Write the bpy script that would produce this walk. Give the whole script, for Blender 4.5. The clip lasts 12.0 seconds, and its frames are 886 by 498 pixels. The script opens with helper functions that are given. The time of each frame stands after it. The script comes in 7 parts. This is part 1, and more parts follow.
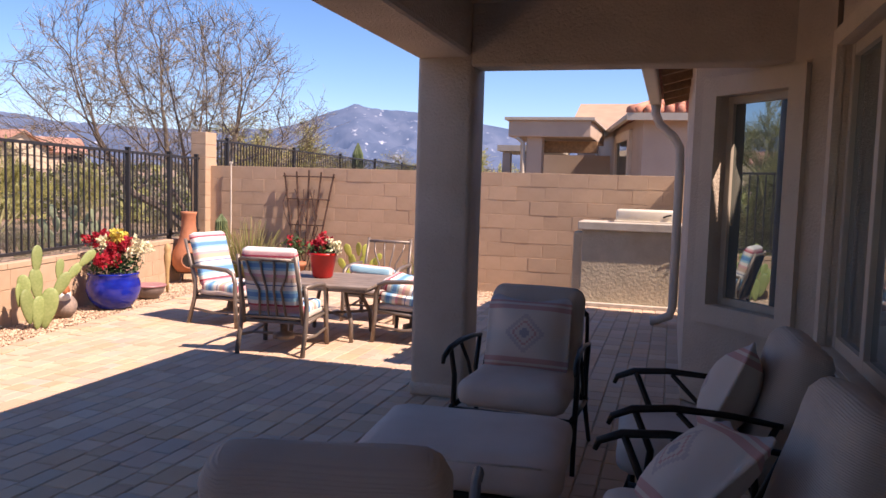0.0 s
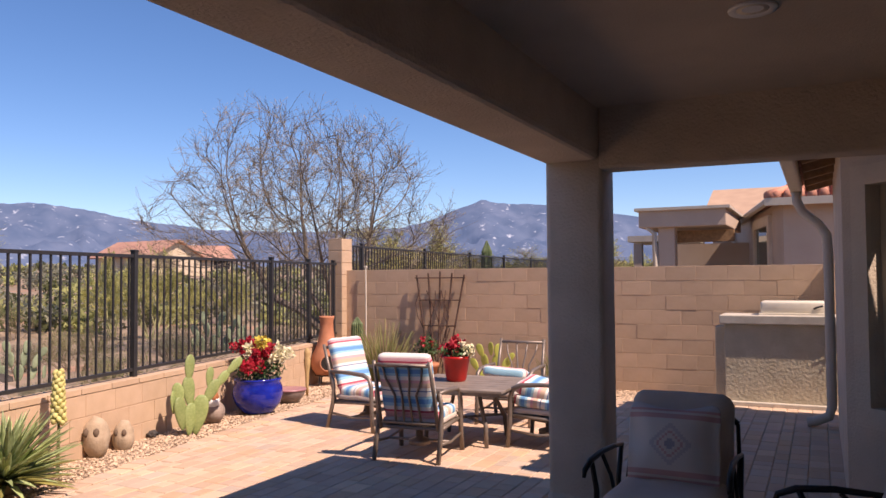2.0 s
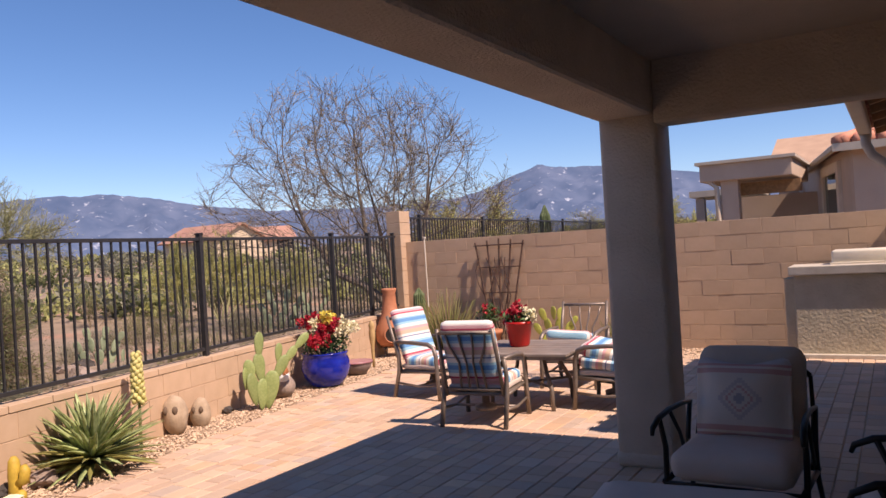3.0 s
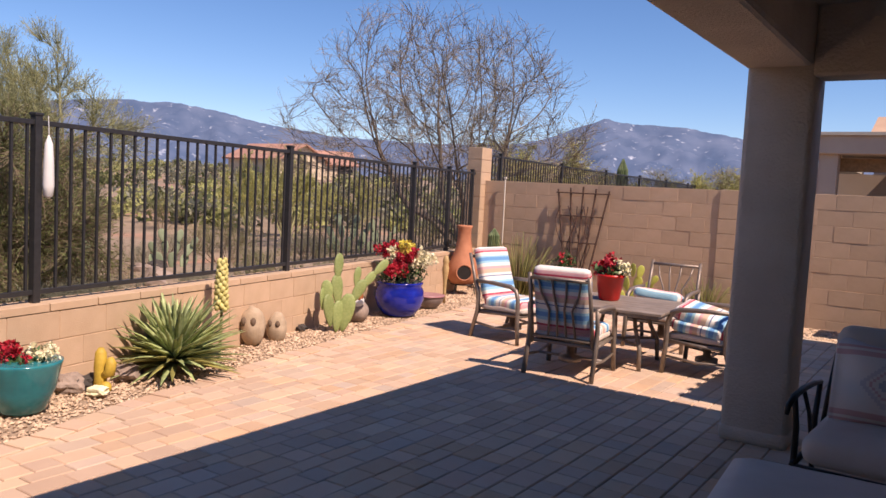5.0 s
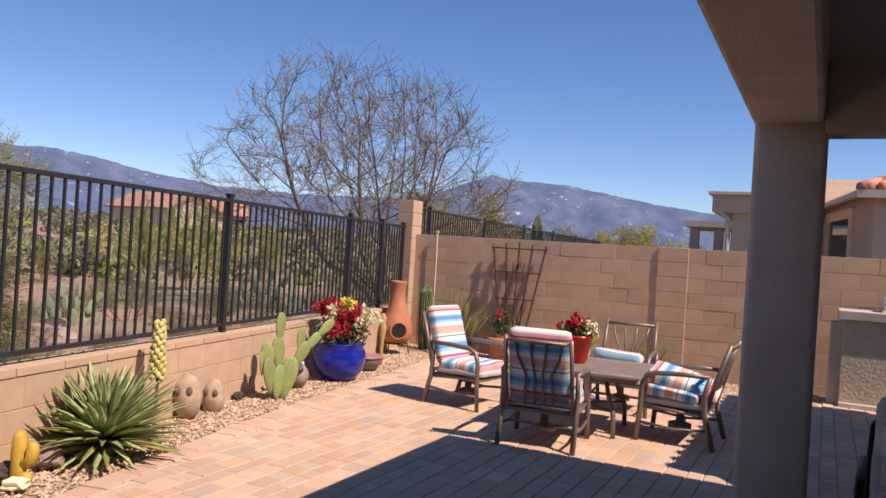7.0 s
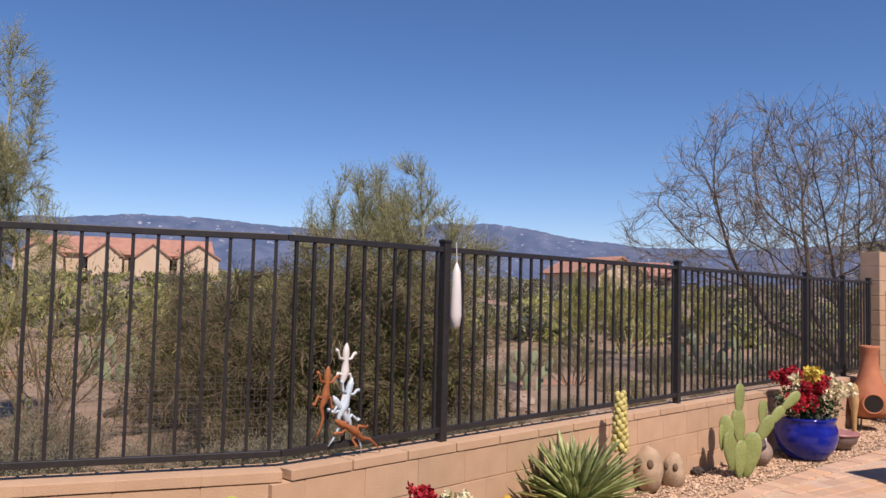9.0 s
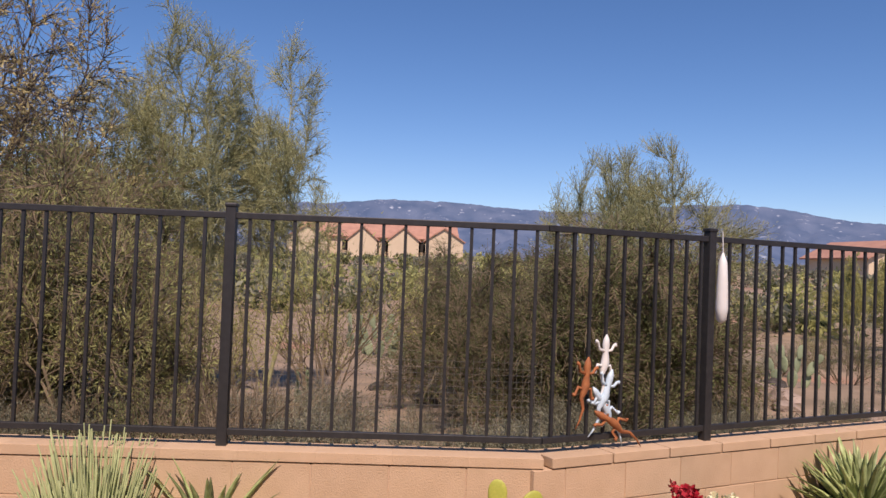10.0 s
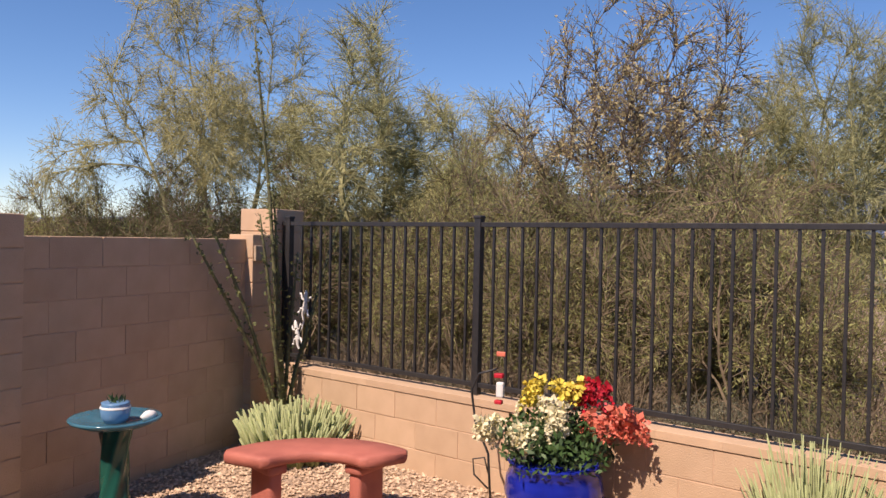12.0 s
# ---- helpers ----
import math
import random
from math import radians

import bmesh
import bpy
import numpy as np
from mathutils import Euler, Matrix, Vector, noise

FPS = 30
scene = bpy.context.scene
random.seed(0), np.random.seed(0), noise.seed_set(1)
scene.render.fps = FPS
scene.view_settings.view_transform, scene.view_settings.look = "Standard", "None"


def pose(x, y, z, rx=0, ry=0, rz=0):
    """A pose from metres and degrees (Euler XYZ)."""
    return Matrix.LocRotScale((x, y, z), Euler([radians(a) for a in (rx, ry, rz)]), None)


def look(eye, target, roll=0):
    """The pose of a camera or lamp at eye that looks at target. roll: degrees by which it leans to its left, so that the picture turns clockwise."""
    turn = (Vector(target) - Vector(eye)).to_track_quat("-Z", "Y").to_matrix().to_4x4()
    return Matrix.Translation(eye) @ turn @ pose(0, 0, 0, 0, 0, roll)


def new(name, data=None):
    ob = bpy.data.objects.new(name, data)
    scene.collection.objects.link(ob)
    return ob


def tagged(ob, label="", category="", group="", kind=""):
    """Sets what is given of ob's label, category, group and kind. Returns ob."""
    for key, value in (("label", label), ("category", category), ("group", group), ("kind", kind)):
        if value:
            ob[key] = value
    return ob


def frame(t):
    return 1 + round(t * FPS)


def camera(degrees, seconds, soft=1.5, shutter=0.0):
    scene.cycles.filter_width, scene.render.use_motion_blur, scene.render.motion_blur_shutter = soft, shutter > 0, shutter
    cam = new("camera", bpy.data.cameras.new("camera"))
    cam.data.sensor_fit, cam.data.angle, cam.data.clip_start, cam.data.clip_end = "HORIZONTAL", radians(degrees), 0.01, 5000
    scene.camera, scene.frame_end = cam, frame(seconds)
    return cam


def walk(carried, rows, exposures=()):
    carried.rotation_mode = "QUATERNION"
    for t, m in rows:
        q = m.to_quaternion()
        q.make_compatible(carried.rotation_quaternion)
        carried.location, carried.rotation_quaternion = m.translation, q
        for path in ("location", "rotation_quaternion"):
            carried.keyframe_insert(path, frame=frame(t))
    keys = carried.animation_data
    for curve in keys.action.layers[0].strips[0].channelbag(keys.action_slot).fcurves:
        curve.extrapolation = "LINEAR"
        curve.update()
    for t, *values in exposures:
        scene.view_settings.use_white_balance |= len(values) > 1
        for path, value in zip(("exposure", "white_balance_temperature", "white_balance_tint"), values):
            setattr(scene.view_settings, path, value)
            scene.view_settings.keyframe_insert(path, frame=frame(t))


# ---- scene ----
cam = camera(59.3, 12.0)
PATH = [
    (0, (0.115, 0.061, 1.508), (-0.443, 1.975, 1.348), 1.7),
    (0.5, (0.123, 0.055, 1.542), (-0.376, 1.989, 1.441), 1.2),
    (1, (0.121, 0.026, 1.562), (-0.427, 1.949, 1.52), 1.3),
    (1.5, (0.11, 0.039, 1.584), (-0.615, 1.903, 1.609), 0.6),
    (2, (0.099, 0.06, 1.593), (-0.772, 1.859, 1.668), -0.4),
    (2.5, (0.118, 0.075, 1.588), (-0.845, 1.828, 1.638), -2.0),
    (3, (0.115, 0.068, 1.578), (-0.893, 1.796, 1.579), -3.5),
    (3.2, (0.107, 0.066, 1.577), (-0.9, 1.794, 1.557), -3.6),
    (4.8, (-0.273, 0.111, 1.523), (-1.371, 1.768, 1.304), 2.8),
    (5, (-0.378, 0.11, 1.522), (-1.496, 1.762, 1.374), 3.0),
    (5.5, (-0.621, 0.121, 1.52), (-1.681, 1.816, 1.468), 3.5),
    (6, (-0.892, 0.173, 1.514), (-1.818, 1.946, 1.474), 4.1),
    (6.5, (-1.081, 0.235, 1.5), (-1.94, 2.041, 1.463), 4.3),
    (6.7, (-1.135, 0.24, 1.5), (-1.984, 2.05, 1.485), 4.0),
    (8.3, (-1.38, 0.196, 1.560), (-2.821, 1.578, 1.664), 0.8),
    (8.5, (-1.393, 0.191, 1.562), (-2.939, 1.454, 1.68), 0.8),
    (9, (-1.43, 0.158, 1.567), (-3.096, 1.247, 1.677), 1.4),
    (9.5, (-1.465, 0.123, 1.574), (-3.254, 1.013, 1.661), 2.0),
    (10, (-1.484, 0.058, 1.605), (-3.409, 0.599, 1.652), 2.2),
    (10.5, (-1.43, -0.057, 1.643), (-3.423, 0.107, 1.686), 1.7),
    (11, (-1.379, -0.209, 1.68), (-3.373, -0.358, 1.729), 1.0),
    (11.5, (-1.341, -0.405, 1.715), (-3.275, -0.917, 1.743), 1.3),
    (12, (-1.29, -0.6, 1.727), (-3.104, -1.442, 1.703), 1.2),
]
walk(cam, [(t, look(eye, aim, roll)) for t, eye, aim, roll in PATH], [(0, 1.02, 7150, 29), (1, 1.08, 7150, 29), (2, 0.68, 7150, 28), (3.2, 0.58, 7150, 28), (6.7, 0.50, 7000, 26), (8.5, 0.26, 6800, 26), (9.5, 0.22, 6850, 26), (10.5, 0.40, 7000, 26), (12, 0.58, 7150, 25)])

# ---- world and sun ----
SUN = Vector((-0.76, 0.15, -1.0)).normalized()
world = bpy.data.worlds.new("sky")
scene.world = world
world.use_nodes = True
wn = world.node_tree
sky = wn.nodes.new("ShaderNodeTexSky")
sky.sky_type = "NISHITA"
sky.sun_disc = False
sky.sun_elevation = math.asin(-SUN.z)
sky.sun_rotation = math.atan2(-SUN.x, -SUN.y)
sky.altitude = 1500
sky.air_density = 1.0
sky.dust_density = 0.0
sky.ozone_density = 5.0
wn.nodes["Background"].inputs[1].default_value = 0.098
tone = wn.nodes.new("ShaderNodeHueSaturation")
tone.inputs["Saturation"].default_value = 1.16
wn.links.new(sky.outputs[0], tone.inputs["Color"])
wn.links.new(tone.outputs[0], wn.nodes["Background"].inputs[0])
sun = new("sun", bpy.data.lights.new("sun", "SUN"))
sun.data.energy, sun.data.angle, sun.data.color = 4.2, radians(0.5), (1.0, 0.90, 0.76)
sun.matrix_world = look((8, 0, 12), Vector((8, 0, 12)) + SUN)


# ---- materials ----
def mat(name, col, col2=None, scale=8.0, rough=0.8, metal=0.0, bump=0.0, bscale=60.0, detail=6, spots=None, rnd=0.0, isl=0.0, spec=0.5, coord="Object", pick=None):
    """Base colour varied between col and col2 by noise at two scales, with fine relief."""
    m = bpy.data.materials.new(name)
    m.use_nodes = True
    nt = m.node_tree
    b = nt.nodes["Principled BSDF"]
    b.inputs["Roughness"].default_value, b.inputs["Metallic"].default_value = rough, metal
    b.inputs["Specular IOR Level"].default_value = spec
    tc = nt.nodes.new("ShaderNodeTexCoord")
    col2 = col2 or tuple(c * 0.8 for c in col)
    n1 = nt.nodes.new("ShaderNodeTexNoise")
    n1.inputs["Scale"].default_value, n1.inputs["Detail"].default_value = scale, detail
    nt.links.new(tc.outputs[coord], n1.inputs["Vector"])
    r = nt.nodes.new("ShaderNodeValToRGB")
    r.color_ramp.elements[0].position, r.color_ramp.elements[1].position = 0.32, 0.68
    r.color_ramp.elements[0].color, r.color_ramp.elements[1].color = (*col2, 1), (*col, 1)
    nt.links.new(n1.outputs["Fac"], r.inputs["Fac"])
    out = r.outputs["Color"]
    if spots:
        n2 = nt.nodes.new("ShaderNodeTexNoise")
        n2.inputs["Scale"].default_value, n2.inputs["Detail"].default_value = spots[1], 8
        nt.links.new(tc.outputs[coord], n2.inputs["Vector"])
        r2 = nt.nodes.new("ShaderNodeValToRGB")
        r2.color_ramp.elements[0].position, r2.color_ramp.elements[1].position = spots[2], spots[2] + 0.12
        nt.links.new(n2.outputs["Fac"], r2.inputs["Fac"])
        mx = nt.nodes.new("ShaderNodeMix")
        mx.data_type = "RGBA"
        nt.links.new(r2.outputs["Color"], mx.inputs["Factor"])
        nt.links.new(out, mx.inputs["A"])
        mx.inputs["B"].default_value = (*spots[0], 1)
        out = mx.outputs["Result"]
    if pick:
        src = nt.nodes.new("ShaderNodeObjectInfo").outputs["Random"] if rnd else nt.nodes.new("ShaderNodeNewGeometry").outputs["Random Per Island"]
        mm = nt.nodes.new("ShaderNodeMath")
        mm.operation = "FRACT"
        m2 = nt.nodes.new("ShaderNodeMath")
        m2.operation = "MULTIPLY"
        m2.inputs[1].default_value = 7.31
        nt.links.new(src, m2.inputs[0])
        nt.links.new(m2.outputs[0], mm.inputs[0])
        rp = nt.nodes.new("ShaderNodeValToRGB")
        rp.color_ramp.elements[0].color = (*pick[0], 1)
        rp.color_ramp.elements[1].color = (*pick[-1], 1)
        for i, c in enumerate(pick[1:-1]):
            rp.color_ramp.elements.new((i + 1) / (len(pick) - 1)).color = (*c, 1)
        nt.links.new(mm.outputs[0], rp.inputs["Fac"])
        mx = nt.nodes.new("ShaderNodeMix")
        mx.data_type = "RGBA"
        mx.inputs["Factor"].default_value = 0.6
        nt.links.new(out, mx.inputs["A"])
        nt.links.new(rp.outputs["Color"], mx.inputs["B"])
        out = mx.outputs["Result"]
    for amount, kind in ((rnd, "o"), (isl, "i")):
        if amount:
            if kind == "o":
                src = nt.nodes.new("ShaderNodeObjectInfo").outputs["Random"]
            else:
                src = nt.nodes.new("ShaderNodeNewGeometry").outputs["Random Per Island"]
            mr = nt.nodes.new("ShaderNodeMapRange")
            mr.inputs["To Min"].default_value, mr.inputs["To Max"].default_value = 1 - amount, 1 + amount
            nt.links.new(src, mr.inputs["Value"])
            hs = nt.nodes.new("ShaderNodeHueSaturation")
            nt.links.new(mr.outputs["Result"], hs.inputs["Value"])
            nt.links.new(out, hs.inputs["Color"])
            out = hs.outputs["Color"]
    nt.links.new(out, b.inputs["Base Color"])
    if bump:
        n3 = nt.nodes.new("ShaderNodeTexNoise")
        n3.inputs["Scale"].default_value, n3.inputs["Detail"].default_value = bscale, 5
        nt.links.new(tc.outputs[coord], n3.inputs["Vector"])
        bp = nt.nodes.new("ShaderNodeBump")
        bp.inputs["Strength"].default_value, bp.inputs["Distance"].default_value = bump, 0.01
        nt.links.new(n3.outputs["Fac"], bp.inputs["Height"])
        nt.links.new(bp.outputs["Normal"], b.inputs["Normal"])
    return m


def ramp_mat(name, stops, axis, lo, hi, rough=0.9, bump=0.3, bscale=300):
    """Stripes across one axis of the object's own space."""
    m = mat(name, (0.5, 0.5, 0.5), rough=rough, bump=bump, bscale=bscale)
    nt = m.node_tree
    b = nt.nodes["Principled BSDF"]
    tc = nt.nodes.new("ShaderNodeTexCoord")
    sx = nt.nodes.new("ShaderNodeSeparateXYZ")
    nt.links.new(tc.outputs["Object"], sx.inputs[0])
    mr = nt.nodes.new("ShaderNodeMapRange")
    mr.inputs["From Min"].default_value, mr.inputs["From Max"].default_value = lo, hi
    nt.links.new(sx.outputs[axis], mr.inputs["Value"])
    r = nt.nodes.new("ShaderNodeValToRGB")
    r.color_ramp.interpolation = "CONSTANT"
    e = r.color_ramp.elements
    for p, c in stops[1:-1]:
        e.new(p).color = (*c, 1)
    e[0].position, e[0].color = stops[0][0], (*stops[0][1], 1)
    e[len(e) - 1].position, e[len(e) - 1].color = stops[-1][0], (*stops[-1][1], 1)
    nt.links.new(mr.outputs["Result"], r.inputs["Fac"])
    nt.links.new(r.outputs["Color"], b.inputs["Base Color"])
    return m


def glass_mat(name, tint=(0.30, 0.36, 0.38)):
    m = bpy.data.materials.new(name)
    m.use_nodes = True
    nt = m.node_tree
    b = nt.nodes["Principled BSDF"]
    b.inputs["Base Color"].default_value = (*tint, 1)
    b.inputs["Roughness"].default_value = 0.015
    b.inputs["Metallic"].default_value = 0.8
    return m


M_STUCCO = mat("stucco", (0.60, 0.50, 0.40), (0.51, 0.42, 0.33), 3, 0.92, bump=0.9, bscale=55)
M_STUCCO_CEIL = mat("ceiling_stucco", (0.58, 0.48, 0.38), (0.51, 0.42, 0.33), 2, 0.92, bump=0.5, bscale=70)
M_TRIMSTUCCO = mat("trim_stucco", (0.64, 0.54, 0.43), (0.56, 0.47, 0.37), 3, 0.92, bump=0.6, bscale=60)
M_BLOCK = mat("block", (0.57, 0.40, 0.265), (0.51, 0.355, 0.23), 6, 0.93, bump=0.5, bscale=120, rnd=0.06, spots=((0.50, 0.33, 0.215), 2.5, 0.62))
M_MORTAR = mat("mortar", (0.60, 0.42, 0.29), (0.52, 0.35, 0.23), 10, 0.95, bump=0.5, bscale=150)
PAVER_TONES = ((0.64, 0.45, 0.31), (0.54, 0.39, 0.30), (0.66, 0.42, 0.25), (0.52, 0.43, 0.36), (0.70, 0.51, 0.34), (0.62, 0.42, 0.32))
M_PAVER = mat("paver", (0.56, 0.38, 0.26), (0.48, 0.32, 0.22), 5, 0.9, bump=0.5, bscale=140, rnd=0.10, pick=PAVER_TONES)
M_PAVER_I = mat("paver_joined", (0.56, 0.38, 0.26), (0.48, 0.32, 0.22), 5, 0.9, bump=0.5, bscale=140, isl=0.10, pick=PAVER_TONES)
M_SAND = mat("joint_sand", (0.62, 0.49, 0.36), (0.50, 0.38, 0.27), 20, 0.95, bump=0.4, bscale=200)
M_GRAVEL_BED = mat("gravel_bed", (0.45, 0.33, 0.23), (0.28, 0.2, 0.14), 60, 0.95, bump=1.0, bscale=70)
M_GRAVEL = mat("gravel", (0.62, 0.46, 0.32), (0.50, 0.36, 0.25), 9, 0.9, bump=0.4, bscale=150, isl=0.35)
M_DESERT = mat("desert_soil", (0.34, 0.25, 0.175), (0.22, 0.165, 0.11), 1.4, 0.95, bump=0.8, bscale=25, spots=((0.44, 0.22, 0.14), 0.35, 0.6))
M_IRON = mat("fence_metal", (0.042, 0.042, 0.044), (0.032, 0.032, 0.034), 30, 0.5, 0.3, bump=0.1, bscale=200)
M_BRONZE = mat("furniture_metal", (0.030, 0.024, 0.02), (0.02, 0.016, 0.014), 25, 0.42, 0.6, bump=0.15, bscale=180)
M_TAUPE_METAL = mat("dining_metal", (0.25, 0.205, 0.17), (0.19, 0.155, 0.13), 25, 0.45, 0.4, bump=0.15, bscale=180)
M_CUSHION = mat("cushion_fabric", (0.66, 0.57, 0.50), (0.60, 0.51, 0.44), 5, 0.95, bump=0.35, bscale=320)
M_CUSHION_DK = mat("cushion_underside", (0.20, 0.17, 0.15), (0.16, 0.14, 0.12), 12, 0.9, bump=0.3, bscale=300)
M_CONCRETE = mat("concrete_cap", (0.55, 0.50, 0.42), (0.45, 0.40, 0.33), 7, 0.85, bump=0.4, bscale=90)
M_BARK = mat("bark", (0.14, 0.105, 0.08), (0.08, 0.06, 0.045), 12, 0.95, bump=0.8, bscale=40)
M_TWIG = mat("twig", (0.22, 0.17, 0.11), (0.15, 0.115, 0.075), 6, 0.95)
M_PVBARK = mat("green_bark", (0.34, 0.33, 0.16), (0.23, 0.22, 0.11), 9, 0.9, bump=0.5, bscale=40)
M_LEAF_OLIVE = mat("olive_leaves", (0.42, 0.42, 0.17), (0.25, 0.26, 0.10), 3, 0.75, isl=0.25, rnd=0.32)
M_LEAF_YELLOW = mat("yellowish_leaves", (0.52, 0.49, 0.18), (0.31, 0.31, 0.11), 3, 0.75, isl=0.3, rnd=0.32)
M_LEAF_DARK = mat("creosote_leaves", (0.21, 0.225, 0.09), (0.12, 0.14, 0.05), 3, 0.75, isl=0.3, rnd=0.32)
M_LEAF_GREY = mat("sage_leaves", (0.34, 0.335, 0.235), (0.22, 0.22, 0.15), 3, 0.8, isl=0.4, rnd=0.32)


def leafy_glow(m):
    """Thin leaves let a third of the light through."""
    nt = m.node_tree
    b = nt.nodes["Principled BSDF"]
    tr = nt.nodes.new("ShaderNodeBsdfTranslucent")
    nt.links.new(b.inputs["Base Color"].links[0].from_socket, tr.inputs["Color"])
    mx = nt.nodes.new("ShaderNodeMixShader")
    mx.inputs["Fac"].default_value = 0.46
    nt.links.new(b.outputs["BSDF"], mx.inputs[1])
    nt.links.new(tr.outputs["BSDF"], mx.inputs[2])
    nt.links.new(mx.outputs["Shader"], nt.nodes["Material Output"].inputs["Surface"])


for _m in (M_LEAF_OLIVE, M_LEAF_YELLOW, M_LEAF_DARK, M_LEAF_GREY):
    leafy_glow(_m)
M_STRAW = mat("dry_grass", (0.42, 0.33, 0.17), (0.28, 0.21, 0.11), 5, 0.9, isl=0.4, rnd=0.32)
M_PAD = mat("cactus_pad", (0.27, 0.32, 0.12), (0.19, 0.25, 0.08), 14, 0.55, bump=0.2, bscale=60, rnd=0.2)
M_PAD_BLUE = mat("cactus_pad_pale", (0.27, 0.32, 0.20), (0.19, 0.24, 0.14), 12, 0.7, bump=0.2, bscale=60, rnd=0.25)
M_AGAVE = mat("agave_leaf", (0.41, 0.48, 0.22), (0.26, 0.33, 0.13), 10, 0.5, rnd=0.35)
M_TERRA = mat("terracotta", (0.50, 0.205, 0.105), (0.40, 0.15, 0.075), 8, 0.75, bump=0.2, bscale=80)
M_BLUEGLAZE = mat("cobalt_glaze", (0.012, 0.028, 0.36), (0.008, 0.016, 0.22), 6, 0.12)
M_TEALGLAZE = mat("teal_glaze", (0.02, 0.23, 0.26), (0.012, 0.15, 0.18), 6, 0.15)
M_REDPOT = mat("red_pot", (0.55, 0.018, 0.012), (0.45, 0.014, 0.01), 10, 0.3)
M_MOUTH_SHADE = mat("mouth_shade", (0.02, 0.016, 0.014), None, 20, 0.95)
M_SOIL = mat("potting_soil", (0.05, 0.035, 0.025), None, 30, 0.95, bump=1, bscale=60)
M_STONE = mat("carved_stone", (0.48, 0.37, 0.26), (0.36, 0.27, 0.18), 14, 0.9, bump=0.5, bscale=70)
M_ROCK = mat("rock", (0.36, 0.28, 0.23), (0.22, 0.17, 0.14), 9, 0.9, bump=0.8, bscale=40)
M_ROCK_DK = mat("dark_rock", (0.07, 0.06, 0.055), (0.04, 0.035, 0.03), 9, 0.9, bump=0.8, bscale=40)
M_WHITE = mat("white_paint", (0.80, 0.80, 0.78), (0.7, 0.7, 0.68), 6, 0.5)
M_PANELPAINT = mat("cream_metal", (0.74, 0.68, 0.56), (0.68, 0.62, 0.5), 6, 0.45)
M_GUTTER = mat("gutter_paint", (0.52, 0.45, 0.36), (0.46, 0.4, 0.32), 5, 0.5)
M_WOODBROWN = mat("weathered_wood", (0.34, 0.20, 0.10), (0.22, 0.13, 0.065), 15, 0.8, bump=0.4, bscale=50)
M_RUST = mat("rusted_metal", (0.11, 0.055, 0.035), (0.06, 0.032, 0.022), 25, 0.85, bump=0.3, bscale=120)
M_ORANGERUST = mat("orange_patina", (0.42, 0.15, 0.05), (0.26, 0.09, 0.035), 25, 0.7)
M_TILE = mat("roof_tile", (0.50, 0.22, 0.14), (0.36, 0.15, 0.10), 4, 0.85, bump=0.3, bscale=60, rnd=0.25, isl=0.25)
M_ROOFFAR = mat("far_roof", (0.46, 0.25, 0.18), (0.36, 0.19, 0.14), 1.0, 0.9)
M_TANROOF = mat("tan_roof", (0.46, 0.31, 0.21), (0.38, 0.25, 0.17), 2.0, 0.9, isl=0.12)
M_NSTUCCO = mat("neighbour_stucco", (0.52, 0.40, 0.31), (0.47, 0.36, 0.28), 2, 0.92, bump=0.4, bscale=50)
M_FARWALL = mat("far_stucco", (0.62, 0.50, 0.35), (0.55, 0.44, 0.31), 0.5, 0.92)
# Near-black base colour puts the shade of unlit rooms into the surface.
M_DARK = mat("interior_shade", (0.035, 0.03, 0.028), None, 5, 0.9)
M_CURTAIN = mat("dark_curtain", (0.035, 0.035, 0.04), (0.02, 0.02, 0.024), 10, 0.9)
M_VINYL = mat("window_frame", (0.50, 0.43, 0.34), (0.45, 0.39, 0.31), 8, 0.5)
M_GLASS = glass_mat("window_glass")
M_BENCH = mat("red_concrete", (0.47, 0.15, 0.11), (0.38, 0.115, 0.085), 7, 0.7, bump=0.3, bscale=90)
M_GREENGLAZE = mat("green_glaze", (0.012, 0.10, 0.075), (0.008, 0.06, 0.05), 8, 0.2)
M_BLUEBOWL = mat("blue_bowl_glaze", (0.05, 0.18, 0.26), (0.03, 0.10, 0.15), 8, 0.15)
M_OWLPOT = mat("blue_white_pot", (0.15, 0.32, 0.55), (0.10, 0.24, 0.44), 14, 0.3)
M_FLOWER_RED = mat("red_petals", (0.50, 0.012, 0.03), (0.34, 0.006, 0.02), 20, 0.6, isl=0.3)
M_FLOWER_WHITE = mat("cream_petals", (0.80, 0.76, 0.55), (0.74, 0.68, 0.42), 20, 0.6, isl=0.12)
M_FLOWER_YELLOW = mat("yellow_petals", (0.78, 0.66, 0.12), (0.7, 0.55, 0.08), 20, 0.6, isl=0.15)
M_FLOWER_ORANGE = mat("coral_petals", (0.70, 0.20, 0.12), (0.6, 0.14, 0.1), 20, 0.6, isl=0.25)
M_FOLIAGE = mat("flower_foliage", (0.05, 0.11, 0.03), (0.03, 0.07, 0.018), 12, 0.6, isl=0.4)
M_YCACTUS = mat("yellow_cactus", (0.55, 0.38, 0.05), (0.45, 0.3, 0.04), 20, 0.6, bump=0.3, bscale=80)
M_SAGUARO = mat("columnar_cactus", (0.15, 0.20, 0.09), (0.10, 0.14, 0.06), 14, 0.7, bump=0.3, bscale=60)
M_PALECACTUS = mat("pale_green_stems", (0.36, 0.40, 0.20), (0.26, 0.31, 0.14), 20, 0.8, bump=0.3, bscale=80, isl=0.2)
M_OCO = mat("ocotillo_stem", (0.17, 0.18, 0.08), (0.1, 0.09, 0.05), 30, 0.9, bump=0.8, bscale=60)
